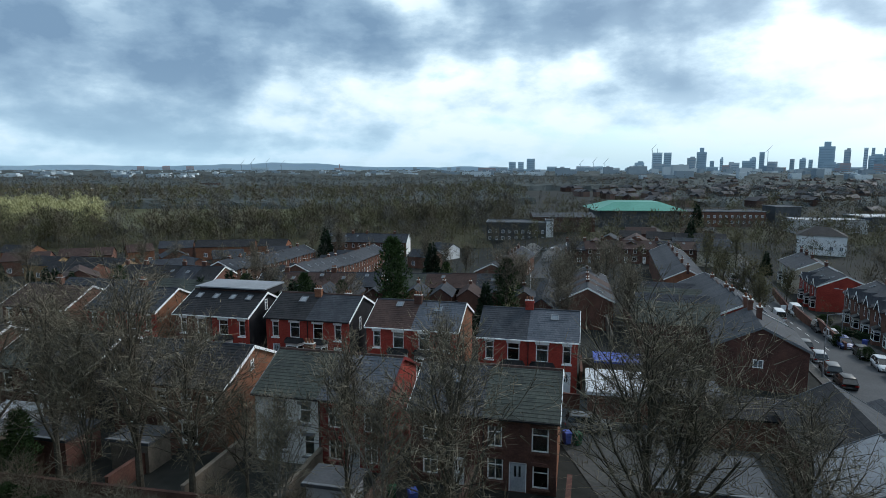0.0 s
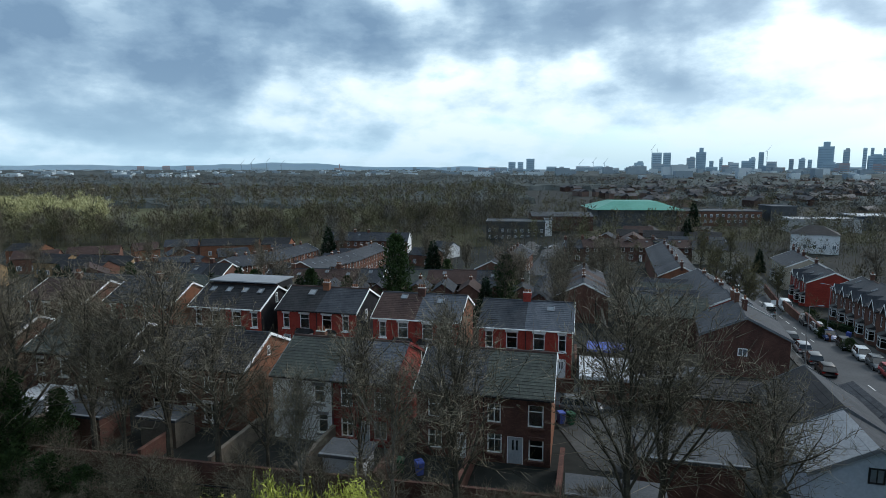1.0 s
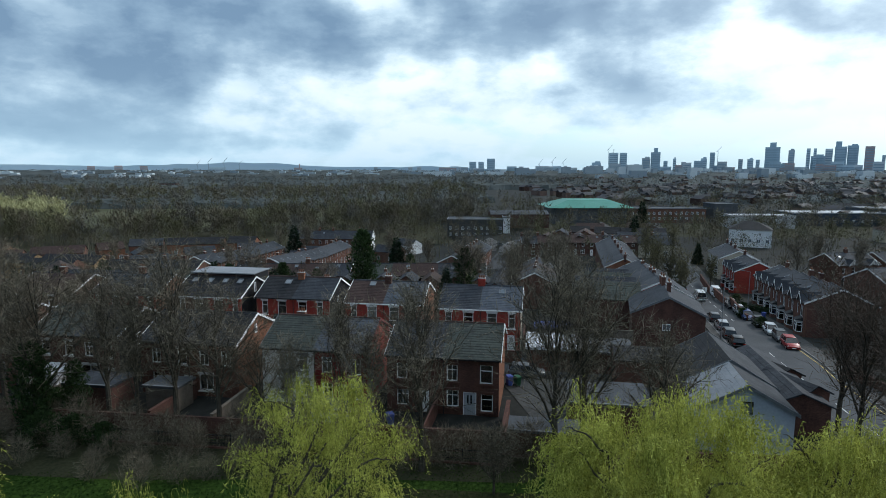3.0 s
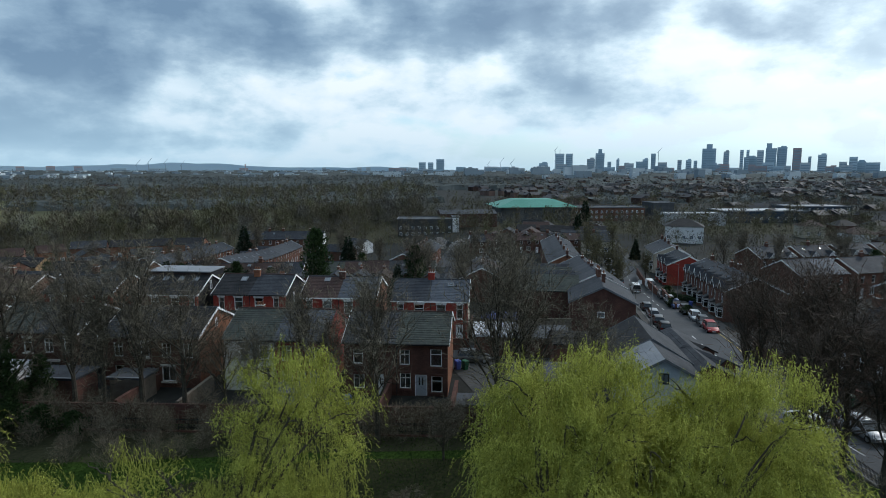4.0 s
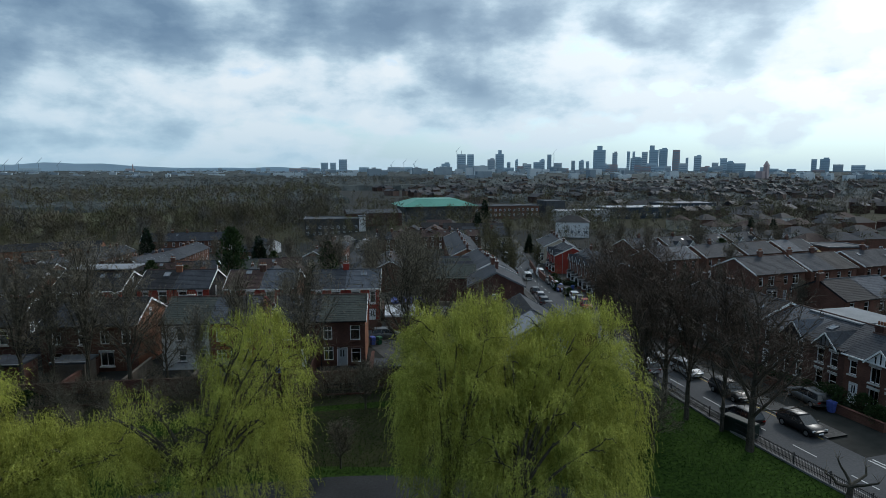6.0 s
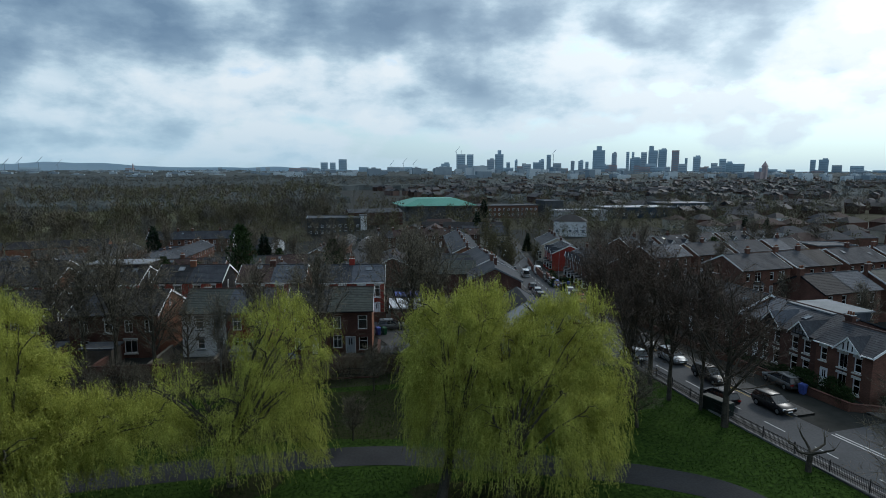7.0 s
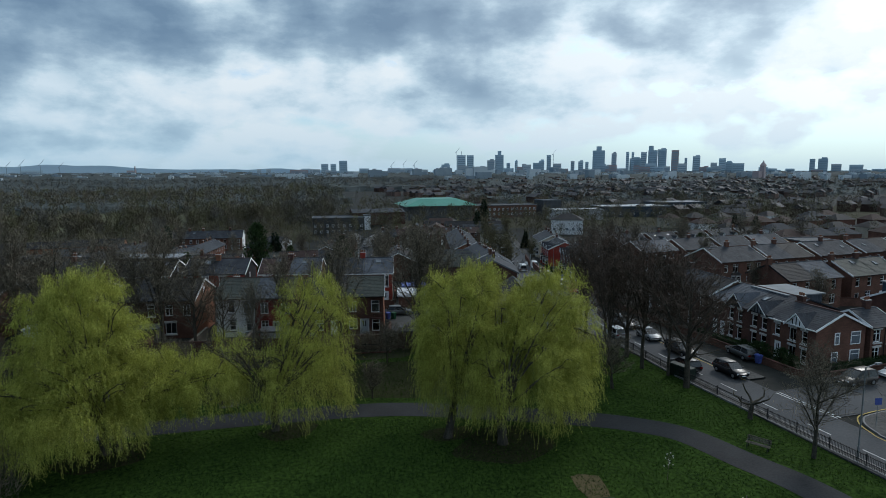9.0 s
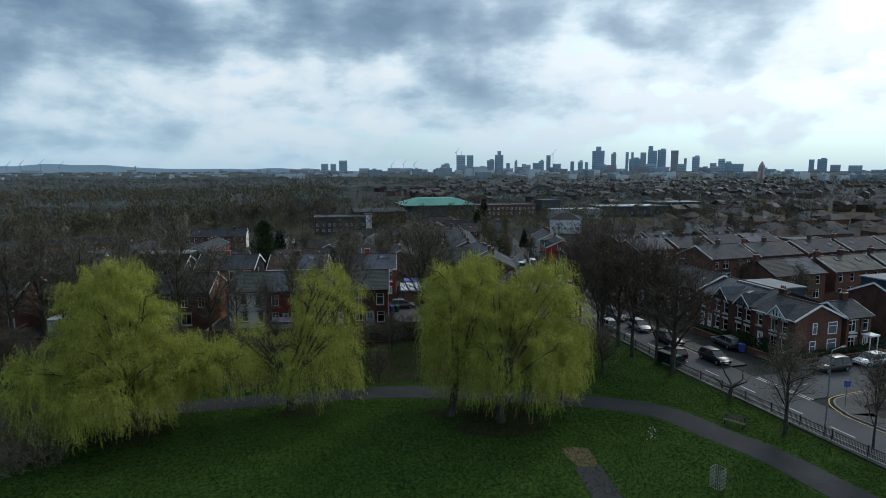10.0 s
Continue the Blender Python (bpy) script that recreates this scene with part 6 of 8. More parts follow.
FAR_WALL = material("far_brick", (0.055, 0.032, 0.026), (0.18, 0.12, 0.10), 0.02, 0.9, 0.2, 0.0, pattern="island", spread=0.6)
FAR_ROOF = material("far_slate", (0.028, 0.028, 0.032), (0.085, 0.08, 0.085), 0.02, 0.7, 0.2, 0.0, pattern="island", spread=0.6)
far_roofs("distant_houses", (150, 560, 420, 760), 150, 1, "suburban brick houses in long rows far off", 14)
far_roofs("distant_houses", (380, 1500, 300, 900), 330, 2, "grey-roofed suburb spreading to the east", 30)
far_roofs("distant_houses", (250, 2400, 800, 1800), 260, 3, "faint roofs of the far suburb", 10)
far_roofs("distant_houses", (-1000, -480, 740, 1000), 30, 4, "pale roofs beyond the western wood", 0)
far_roofs("distant_houses", (210, 480, 210, 330), 50, 5, "hip-roofed suburban houses among trees", 25)
rng = random.Random(77)
for k in range(34):
    a, b = k % 9, k // 9
    hall(168 + 15 * a + 6 * b + rng.uniform(-3, 3), 122 + 27 * b - 2.2 * a + rng.uniform(-4, 4), -8 + rng.uniform(-9, 9), rng.uniform(8.5, 11), 8.5, 4.8, 2.4, pick(rng, WHITE_RENDER, BRICK, BRICK, CREAM_RENDER, BRICK_DARK), pick(rng, TILE_BLACK, TILE_BROWN, TILE_BROWN, TILE_BLACK, SLATE), "suburban semi-detached house with hipped roof", "house", "house", windows=2, hip=3.4)

# western estate and middle terraces
def ridge_hall(x, y, turn, W, D, eave, rise, wall, roof, label, **more):
    """A gabled house given by one end of its ridge."""
    a = radians(turn)
    return hall(x + math.sin(a) * D / 2, y - math.cos(a) * D / 2, turn, W, D, eave, rise, wall, roof, label, "house", "house", **more)


for x, y, tn, W, wm, rm in ((-146.6, 203, -10, 12, BRICK_ORANGE, TILE_BLACK), (-116, 172, -15, 10, BRICK_TAN, TILE_BLACK), (-129, 178, 18, 12, BRICK, TILE_BROWN), (-119.3, 189, 18, 15, BRICK, TILE_BROWN), (-103.4, 169, -12, 18, BRICK_TAN, TILE_BLACK), (-105, 201, 35, 8, BRICK_ORANGE, TILE_BROWN), (-98.5, 212, 14, 11, BRICK, SLATE), (-86, 193, -58, 8, BRICK, SLATE), (-86.4, 215, 8, 20, BRICK_ORANGE, TILE_BLACK), (-64.8, 219, -3, 10, BRICK_ORANGE, TILE_BLACK),
                            (-69.5, 184, 24, 9, BRICK, SLATE), (-74, 154, 30, 10, BRICK_DARK, SLATE), (-73, 171, -40, 9, BRICK, SLATE), (-60, 142, -35, 9, BRICK, SLATE_LIGHT), (-56, 196, 15, 8, BRICK, SLATE), (-138, 160, -12, 12, BRICK_TAN, TILE_BROWN), (-122, 148, -14, 11, BRICK_TAN, TILE_BROWN), (-96, 150, -14, 13, BRICK, TILE_BLACK), (-152, 182, 10, 12, BRICK_ORANGE, SLATE), (-84, 140, -60, 9, BRICK_DARK, TILE_BROWN)):
    ridge_hall(x, y, tn, W, 7.6, 4.5, 2.0, wm, rm, "modern estate house with dark roof and brick gable", windows=3)
for x, y, W, wm, rm in ((-62, 96, 16, BRICK, SLATE), (-46, 94, 15, BRICK, SLATE_MOSS), (-100, 86, 16, BRICK_ORANGE, TILE_BROWN), (-84, 86, 12, BRICK_TAN, TILE_BROWN)):
    hall(x, y, -13, W, 8.0, 4.6, 2.2, wm, rm, "brick house with tiled roof behind the terrace", "house", "house", windows=3)
street_row(-71, 131, -15, 5, 5.0, 8.0, 4.8, 2.0, BRICK, (SLATE, TILE_BLACK), 205, 0, "terraced house with dark slate roof and pale skylights", group="valley terrace", bays=False)
street_row(-28.9, 137.3, 79.5, 12, 5.2, 8.0, 4.8, 2.0, BRICK, (SLATE_LIGHT, SLATE), 200, 0, "red terraced house with pale slate roof and white trim", group="diagonal terrace", bays=False, trim=WHITE)
street_row(-50.0, 146.0, 79.5, 10, 5.2, 8.0, 4.8, 2.0, BRICK, (SLATE,), 210, 0, "brick terraced house with slate roof", group="diagonal terrace", bays=False)
for k in range(8):
    hall(-42.5 + 1.35 * k, 143.5 + 7.2 * k, -10, 6.0, 3.8, 4.0, 1.4, BRICK if k % 3 else BRICK_ORANGE, SLATE, "brick rear outrigger with slate roof", "rear_wing", "house wing")
street_row(-43.0, 222.1, -7.4, 6, 5.3, 9, 5.2, 2.6, BRICK, (SLATE,), 220, 0, "terraced house with skylights in a slate roof", group="meadow terrace", end=(BRICK, WHITE_RENDER), bays=False)
ridge_hall(-0.3, 217, -44, 8.3, 7, 3.6, 1.9, WHITE_RENDER, SLATE, "low white-rendered house with slate roof", windows=2)
ridge_hall(-8, 196, -30, 9, 7, 3.8, 1.9, BRICK, SLATE, "low brick house with slate roof", windows=2)
street_row(16.7, 138.6, 72.7, 8, 5.3, 8, 4.6, 2.0, BRICK, (SLATE, TILE_BROWN), 240, 0, "brick terraced house facing a side street", group="side street terraces", bays=False)
street_row(-7.0, 110.5, -8, 5, 4.8, 7.5, 4.5, 1.9, BRICK, (SLATE_MOSS, TILE_BROWN, SLATE), 230, 0, "brick terraced house with mixed slate roof", group="middle terrace", bays=False)
street_row(-35.0, 115.0, -8, 5, 4.8, 7.5, 4.5, 1.9, BRICK, (SLATE, TILE_BROWN), 232, 0, "brick terraced house with mixed slate roof", group="middle terrace", bays=False)
for k in range(6):
    w = hall(-7.0 + 4.7 * k, 103.5 - 0.7 * k, 82, 6.5, 3.6, 3.6, 1.3, BRICK if k % 2 else BRICK_DARK, SLATE if k % 3 else TILE_BROWN, "low brick rear wing with a small gable", "rear_wing", "house wing")
    chimney(w, 5.0, 1.8, 4.6, BRICK, 0.6, 0.5, 0.9, 2)
    hall(-34 + 4.9 * k, 108.0 - 0.7 * k, 82, 6.0, 3.6, 3.4, 1.3, BRICK_DARK, SLATE, "low brick rear wing among conifers", "rear_wing", "house wing")
street_row(27.5, 92.0, 76, 8, 5.2, 8.0, 4.6, 2.0, BRICK, (SLATE, TILE_BROWN, SLATE_LIGHT), 250, 0, "brick terraced house with worn roof behind bare trees", group="side street terraces", bays=False, end=(BRICK, BRICK))
for k in range(5):
    hall(15 + 1.4 * k, 86 + 9 * k, -13, 3.0, 2.4, 2.1, 0.6, FENCE_WOOD, FELT, "small back garden shed with felt roof", "shed", "shed")
    hall(18.5 + 1.8 * k, 94 + 8 * k, 77, 5.0, 3.8, 3.0, 1.4, BRICK if k % 2 else BRICK_DARK, SLATE, "brick rear outrigger with slate roof", "rear_wing", "house wing")
street_row(40, 182, -8, 9, 5.4, 9, 4.4, 2.0, BRICK_DARK, (SLATE, TILE_BROWN), 270, 0, "brick house closing the end of the street", group="cross street terrace", bays=False)
hall(121, 199, -30, 14, 11, 5.6, 2.8, WHITE_RENDER, TILE_BLACK, "white house with dark hipped roof and skylights", "house", "house", windows=5, hip=5.0, z=-6)

rng = random.Random(91)
for k in range(16):
    a, b = k % 4, k // 4
    ridge_hall(50 + 9.5 * a + 7 * b + rng.uniform(-2, 2), 186 + 14 * b - 3 * a + rng.uniform(-2, 2), rng.choice((70, -18)) + rng.uniform(-6, 6), rng.uniform(7, 11), 7.4, 4.4, 2.0, pick(rng, BRICK, BRICK_DARK, CREAM_RENDER, BRICK), pick(rng, SLATE, TILE_BROWN, TILE_BLACK, SLATE_LIGHT), "small brick house among trees below the school", windows=2)

# school, sports hall and other large blocks
hall(21, 254, -8, 25, 14, 8.0, 0.2, material("grey_cladding", (0.045, 0.047, 0.048), (0.085, 0.086, 0.088), 0.2, 0.7, 2, 0.05), FELT, "dark grey clad block with flat roof", windows=9)
hall(45.8, 250.6, -8, 3, 12, 6.8, 0.2, WHITE_RENDER, FELT, "white end bay of the grey block")
sports = hall(79, 290, -4, 38, 30, 7.5, 0.2, material("hall_wall", (0.05, 0.06, 0.07), (0.11, 0.12, 0.13), 0.2, 0.6, 2, 0.05), COPPER, "sports hall under a green metal roof", z=-6)
gr = Mesh()
gr.solid([(-3, -3, 7.6), (41, -3, 7.6), (41, 33, 7.6), (-3, 33, 7.6)], [(9, 9, 11.2), (31, 9, 11.2), (31, 24, 11.2), (9, 24, 11.2)])
part("hipped_roof", gr, COPPER, sports, "shallow green copper-coloured roof")
hall(120, 292, -4, 40, 16, 6.5, 0.2, BRICK, FELT, "long red brick school block with flat roof", windows=14, z=-6)
hall(164, 288, -4, 12, 14, 9.0, 0.2, FELT, FELT, "grey stair block of the school", z=-6)
hall(42, 262, -4, 27, 18, 5.5, 1.4, BRICK_DARK, FELT, "low building with curved grey sheet roof", z=-5)
hall(158, 262, -8, 30, 14, 5.0, 0.2, METAL_WHITE, METAL_WHITE, "white flat-roofed school wing", windows=12, z=-6)
hall(195, 270, -8, 44, 20, 5.5, 0.2, material("navy_cladding", (0.02, 0.035, 0.06), (0.05, 0.07, 0.10), 0.2, 0.5, 2, 0.05), METAL_WHITE, "navy-clad school block with pale roof", windows=10, z=-6)
hall(250, 290, -8, 36, 20, 6.0, 0.2, MATS["navy_cladding"], METAL_GREY, "navy-clad school block with grey roof", windows=8, z=-6)
for x, y, w in ((-545, 727, 32), (-500, 742, 34), (-462, 748, 26), (-560, 775, 40), (-430, 770, 22), (-600, 735, 36)):
    hall(x, y, 6, w, 12, 6.5, 0.2, BRICK_TAN, METAL_WHITE, "pale flat-roofed row of flats beyond the wood", windows=8)
hall(-362, 912, 5, 27, 16, 9, 0.2, BRICK, FELT, "red brick block standing among the woods", windows=6)


def backdrop_hills():
    mesh, rng = Mesh(), random.Random(5)
    n, prev = 120, None
    for i in range(n + 1):
        a = radians(-62 + 124 * i / n)
        r = 4550
        h = 14 + 46 * max(0, noise.noise(Vector((a * 6.0, 0.3, 0)))) + 22 * noise.noise(Vector((a * 17.0, 4.0, 0)))
        h *= 1.0 - 0.85 * smooth(-0.1, 0.35, a)
        p = (math.sin(a) * r, math.cos(a) * r, max(4, h + 22 * (1 - smooth(-0.3, 0.3, a))))
        if prev:
            mesh.face((prev[0], prev[1], -20), (p[0], p[1], -20), p, prev)
        prev = p
    # Distance haze is painted into this pale blue base colour.
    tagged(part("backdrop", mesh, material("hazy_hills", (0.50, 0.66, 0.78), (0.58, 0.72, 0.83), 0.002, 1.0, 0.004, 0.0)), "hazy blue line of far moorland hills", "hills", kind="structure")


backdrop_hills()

# Skyline colours are lightened and blued to carry the haze.
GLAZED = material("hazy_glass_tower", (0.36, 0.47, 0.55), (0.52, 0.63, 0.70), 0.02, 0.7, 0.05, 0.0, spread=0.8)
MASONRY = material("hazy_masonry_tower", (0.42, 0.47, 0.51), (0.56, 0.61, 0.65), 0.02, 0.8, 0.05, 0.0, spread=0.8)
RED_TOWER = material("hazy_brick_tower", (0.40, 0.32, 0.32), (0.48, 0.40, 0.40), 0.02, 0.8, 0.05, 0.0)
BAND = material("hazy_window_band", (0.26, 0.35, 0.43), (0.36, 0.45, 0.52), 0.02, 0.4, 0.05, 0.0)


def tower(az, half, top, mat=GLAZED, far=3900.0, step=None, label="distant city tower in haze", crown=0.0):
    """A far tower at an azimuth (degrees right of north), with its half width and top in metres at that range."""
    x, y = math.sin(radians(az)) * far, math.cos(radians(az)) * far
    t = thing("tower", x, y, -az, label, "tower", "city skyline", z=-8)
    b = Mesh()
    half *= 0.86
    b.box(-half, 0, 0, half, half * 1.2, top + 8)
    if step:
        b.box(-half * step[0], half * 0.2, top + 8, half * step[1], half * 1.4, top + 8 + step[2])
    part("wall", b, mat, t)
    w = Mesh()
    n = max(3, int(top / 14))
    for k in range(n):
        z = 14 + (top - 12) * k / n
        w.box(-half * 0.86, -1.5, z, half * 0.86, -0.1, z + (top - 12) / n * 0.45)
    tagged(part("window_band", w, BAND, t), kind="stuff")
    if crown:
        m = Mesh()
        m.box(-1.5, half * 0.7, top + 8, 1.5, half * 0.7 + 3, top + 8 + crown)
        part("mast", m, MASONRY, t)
    return t


CENTRE = [(18.63, 33, 54), (20.14, 33, 115), (21.0, 26, 115), (22.99, 29, 82), (23.79, 33, 118), (24.65, 14, 64), (25.4, 11, 78), (26.17, 16, 56), (27.36, 29, 63), (27.8, 20, 77), (28.47, 16, 113), (30.69, 14, 73), (31.44, 19, 72), (32.0, 12, 69), (33.06, 44, 138), (34.44, 18, 120), (35.63, 11, 129), (36.09, 9, 129), (36.31, 40, 88), (37.04, 21, 128)]
EAST = [(37.83, 32, 135), (38.63, 29, 141), (39.72, 25, 136), (40.63, 9, 88), (41.5, 25, 98), (42.93, 21, 57), (43.59, 22, 83), (44.05, 28, 60), (44.89, 25, 50), (50.3, 16, 75), (51.05, 27, 75), (51.97, 28, 44), (53.3, 37, 40), (56.5, 22, 52), (58.0, 30, 44)]
WEST = [(7.09, 26, 59), (7.89, 21, 59), (8.82, 30, 80), (5.6, 30, 22), (1.1, 16, 28), (1.95, 16, 28), (-2.2, 14, 26), (-9.4, 30, 22), (-22.4, 24, 32), (-24.3, 24, 34), (-26.3, 22, 32), (-19.5, 46, 22), (-16.5, 60, 24)]
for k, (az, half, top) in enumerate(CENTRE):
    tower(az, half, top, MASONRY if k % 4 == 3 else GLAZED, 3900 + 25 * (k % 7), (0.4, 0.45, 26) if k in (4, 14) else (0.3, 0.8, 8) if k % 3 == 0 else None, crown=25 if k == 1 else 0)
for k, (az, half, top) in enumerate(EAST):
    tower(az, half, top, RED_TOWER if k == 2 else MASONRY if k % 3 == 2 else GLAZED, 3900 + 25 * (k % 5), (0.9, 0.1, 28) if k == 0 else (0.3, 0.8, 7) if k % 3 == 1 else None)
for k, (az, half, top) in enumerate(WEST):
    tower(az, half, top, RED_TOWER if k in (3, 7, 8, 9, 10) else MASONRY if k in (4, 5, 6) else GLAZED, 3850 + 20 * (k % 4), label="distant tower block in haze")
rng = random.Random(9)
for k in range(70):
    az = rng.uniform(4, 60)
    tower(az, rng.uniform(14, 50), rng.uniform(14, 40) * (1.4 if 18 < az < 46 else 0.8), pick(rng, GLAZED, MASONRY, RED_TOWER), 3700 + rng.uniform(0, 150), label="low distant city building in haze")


def crane(az, top, far=3800.0, jib=40):
    x, y = math.sin(radians(az)) * far, math.cos(radians(az)) * far
    t = thing("tower_crane", x, y, -az, "slender construction crane on the skyline", "crane", "cranes", z=0)
    m = Mesh()
    m.box(-1.2, -1.2, 0, 1.2, 1.2, top)
    part("mast", m, BAND, t)
    m = Mesh()
    m.tube((-jib * 0.2, 0, top - 4), (jib * 0.5, 0, top + jib * 0.75), 1.6, 0.8, 4)
    part("jib", m, BAND, t)


for az, top in ((-17.2, 50), (-15.9, 52), (-14.6, 38), (13.4, 44), (14.6, 56), (15.6, 50), (19.7, 130), (28.9, 115), (-18.1, 40)):
    crane(az, top)
chim = thing("mill_chimney", math.sin(radians(-9.3)) * 2200, math.cos(radians(-9.3)) * 2200, 0, "tall old brick mill chimney", "chimney", z=0)
m = Mesh()
m.tube((0, 0, 0), (0, 0, 36), 2.6, 1.7, 10)
part("stack", m, RED_TOWER, chim)
church = thing("church", math.sin(radians(47.2)) * 1500, math.cos(radians(47.2)) * 1500, 20, "brick church with pyramid-roofed tower", "church", z=0)
m = Mesh()
m.box(-14, 0, 0, 14, 14, 16)
part("nave", m, RED_TOWER, church)
m = Mesh()
m.box(2, -4, 0, 11, 5, 28)
part("tower", m, RED_TOWER, church)
m = Mesh()
m.solid([(1, -5, 28), (12, -5, 28), (12, 6, 28), (1, 6, 28)], [(6.4, 0.4, 40), (6.6, 0.4, 40), (6.6, 0.6, 40), (6.4, 0.6, 40)])
part("spire", m, RED_TOWER, church)


def distant_blocks():
    """Low city blocks all along the horizon, too small to tell apart."""
    rng, mesh = random.Random(404), Mesh()
    for k in range(420):
        a = radians(rng.uniform(-46, 62))
        r = rng.uniform(1500, 3300)
        x, y = math.sin(a) * r, math.cos(a) * r
        near_core = math.exp(-((math.degrees(a) - 22) / 15) ** 2)
        h = rng.uniform(3, 8) + rng.random() ** 2 * (4 + 20 * near_core)
        w, d, z = rng.uniform(10, 44), rng.uniform(10, 20), land(x, y)
        mesh.box(x, y, z - 2, x + w, y + d, z + 6 + h)
        if rng.random() < 0.4:
            mesh.box(x + w * 0.3, y + d * 0.3, z + 6 + h, x + w * 0.6, y + d * 0.6, z + 9 + h)
    # The blocks' pale grey-blue has the haze mixed into it.
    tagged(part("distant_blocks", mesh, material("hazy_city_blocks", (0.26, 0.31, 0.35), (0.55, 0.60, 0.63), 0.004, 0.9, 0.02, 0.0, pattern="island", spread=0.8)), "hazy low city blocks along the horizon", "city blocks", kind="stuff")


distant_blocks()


# ---- conifers, hedges, shrubs ----
def leaf_cloud(name, mat, seed, shape, count, size, wide=0.22):
    """Many small leaf blades filling a shape: shape(rng) gives a place and an outward way."""
    rng = random.Random(seed)
    mesh = Mesh()
    for _ in range(count):
        p, out = shape(rng)
        d = (Vector(out) + Vector((rng.uniform(-0.7, 0.7), rng.uniform(-0.7, 0.7), rng.uniform(-0.7, 0.7)))).normalized()
        s = d.orthogonal().normalized()
        s.rotate(Matrix.Rotation(rng.random() * 6.28, 3, d))
        ln = size * rng.uniform(0.6, 1.3)
        a = Vector(p)
        n = len(mesh.v)
        mesh.v += [tuple(a - s * ln * wide), tuple(a + s * ln * wide), tuple(a + d * ln)]
        mesh.f.append((n, n + 1, n + 2))
    return mesh.data(name)


def cone_shape(h, r):
    def f(rng):
        z = h * (1 - math.sqrt(rng.random())) * 0.96 + 0.04 * h
        a = rng.random() * 6.28
        edge = r * (1 - z / h) ** 0.8 * (0.75 + 0.35 * math.sin(a * 5 + z * 3)) * rng.uniform(0.6, 1.1) + 0.1
        return (math.cos(a) * edge, math.sin(a) * edge, z), (math.cos(a), math.sin(a), 0.5)
    return f


def egg_shape(h, r, low=0.15):
    def f(rng):
        u, a = rng.random(), rng.random() * 6.28
        z = h * (low + (1 - low) * u)
        edge = r * math.sin(min(1, max(0.05, u * 0.85 + 0.12)) * 3.14) ** 0.6 * (0.8 + 0.3 * math.sin(a * 4 + z * 2.2)) * math.sqrt(rng.random())
        return (math.cos(a) * edge, math.sin(a) * edge, z), (math.cos(a) * 0.5, math.sin(a) * 0.5, 0.6)
    return f


def box_shape(w, d, h):
    def f(rng):
        p = [rng.random() * w, rng.random() * d, 0.08 + rng.random() * (h - 0.08)]
        k = int(rng.random() * 4)
        if k == 0:
            p[1] = 0.0
        elif k == 1:
            p[1] = d
        elif k == 2:
            p[2] = h
        out = ((0, -1, 0.3), (0, 1, 0.3), (0, 0, 1), (0.5, 0, 0.5))[k]
        return [c + rng.uniform(-0.08, 0.08) for c in p], out
    return f


CONE, IVY, BUSH, SHRUB, BLOOM = (leaf_cloud("crown", CONIFER, 1, cone_shape(9, 2.2), 3400, 0.58), leaf_cloud("crown", HEDGE, 2, egg_shape(11, 2.4, 0.1), 3800, 0.5),
                                 leaf_cloud("crown", HEDGE, 3, egg_shape(2.2, 1.5, 0.0), 2200, 0.22), leaf_cloud("crown", TWIG, 4, egg_shape(3.0, 1.7, 0.0), 900, 0.9, 0.014), leaf_cloud("crown", BLOSSOM, 5, egg_shape(4.5, 2.4, 0.2), 2600, 0.25))
STEM = Mesh()
STEM.tube((0, 0, -0.2), (0, 0, 6.5), 0.16, 0.04, 7)
STEM = STEM.data("trunk")


def leafy(name, x, y, data, mat, scale, label, category, group="", tall=None, stem=True):
    t = thing(name, x, y, (x * 31 + y * 17) % 360, label, category, group)
    t.scale = (scale, scale, tall or scale)
    part("crown", data, mat, t)
    if stem:
        part("trunk", STEM, BARK, t)
    return t


for x, y, s in ((88, 206, 1.25), (-26.5, 96, 0.85), (-30.5, 97, 0.9), (-23.0, 95, 0.8), (-19.5, 95, 0.75), (-34.0, 98, 0.95), (-28, 92, 0.8), (-38, 96, 0.85), (181, 154, 1.15), (190, 152, 1.1), (108.9, 249.6, 1.55), (81.8, 191.7, 0.95), (-1.3, 148, 1.3), (7.6, 92, 0.8), (-37.5, 200, 1.4), (88, 158, 0.75), (-84, 128, 0.8), (-80, 125, 0.8), (-88, 129, 0.7), (-121, 165, 0.6), (-76, 124, 0.75), (-62, 172, 0.6), (-97, 178, 0.6), (4.5, 76, 0.45), (75, 66, 0.7)):
    leafy("conifer", x, y, CONE, CONIFER, s, "dark evergreen conifer among the houses", "tree", "conifers")
for x, y, s in ((-7.2, 98, 1.25), (11.6, 99, 0.95), (-32, 100, 0.7), (-22, 99, 0.72), (-16, 100, 0.6), (2, 132, 0.7), (-66, 124, 0.7), (-30.6, 38.2, 0.72), (-28.8, 41.0, 0.5), (-52.5, 44, 0.8), (-45.5, 43.2, 0.75), (112, 96, 0.8), (84, 38, 0.55)):
    leafy("ivy_clad_tree", x, y, IVY, HEDGE, s, "ivy-clad tree with dense dark green leaves", "tree", "ivy-clad trees")
for x, y, s in ((28.5, 192, 1.1), (31.5, 196, 1.2), (38, 190, 1.0), (35, 186, 0.9), (3.2, 57.5, 0.45)):
    leafy("blossom_tree", x, y, BLOOM, BLOSSOM, s, "small garden tree in pale spring blossom", "tree", "blossom trees")
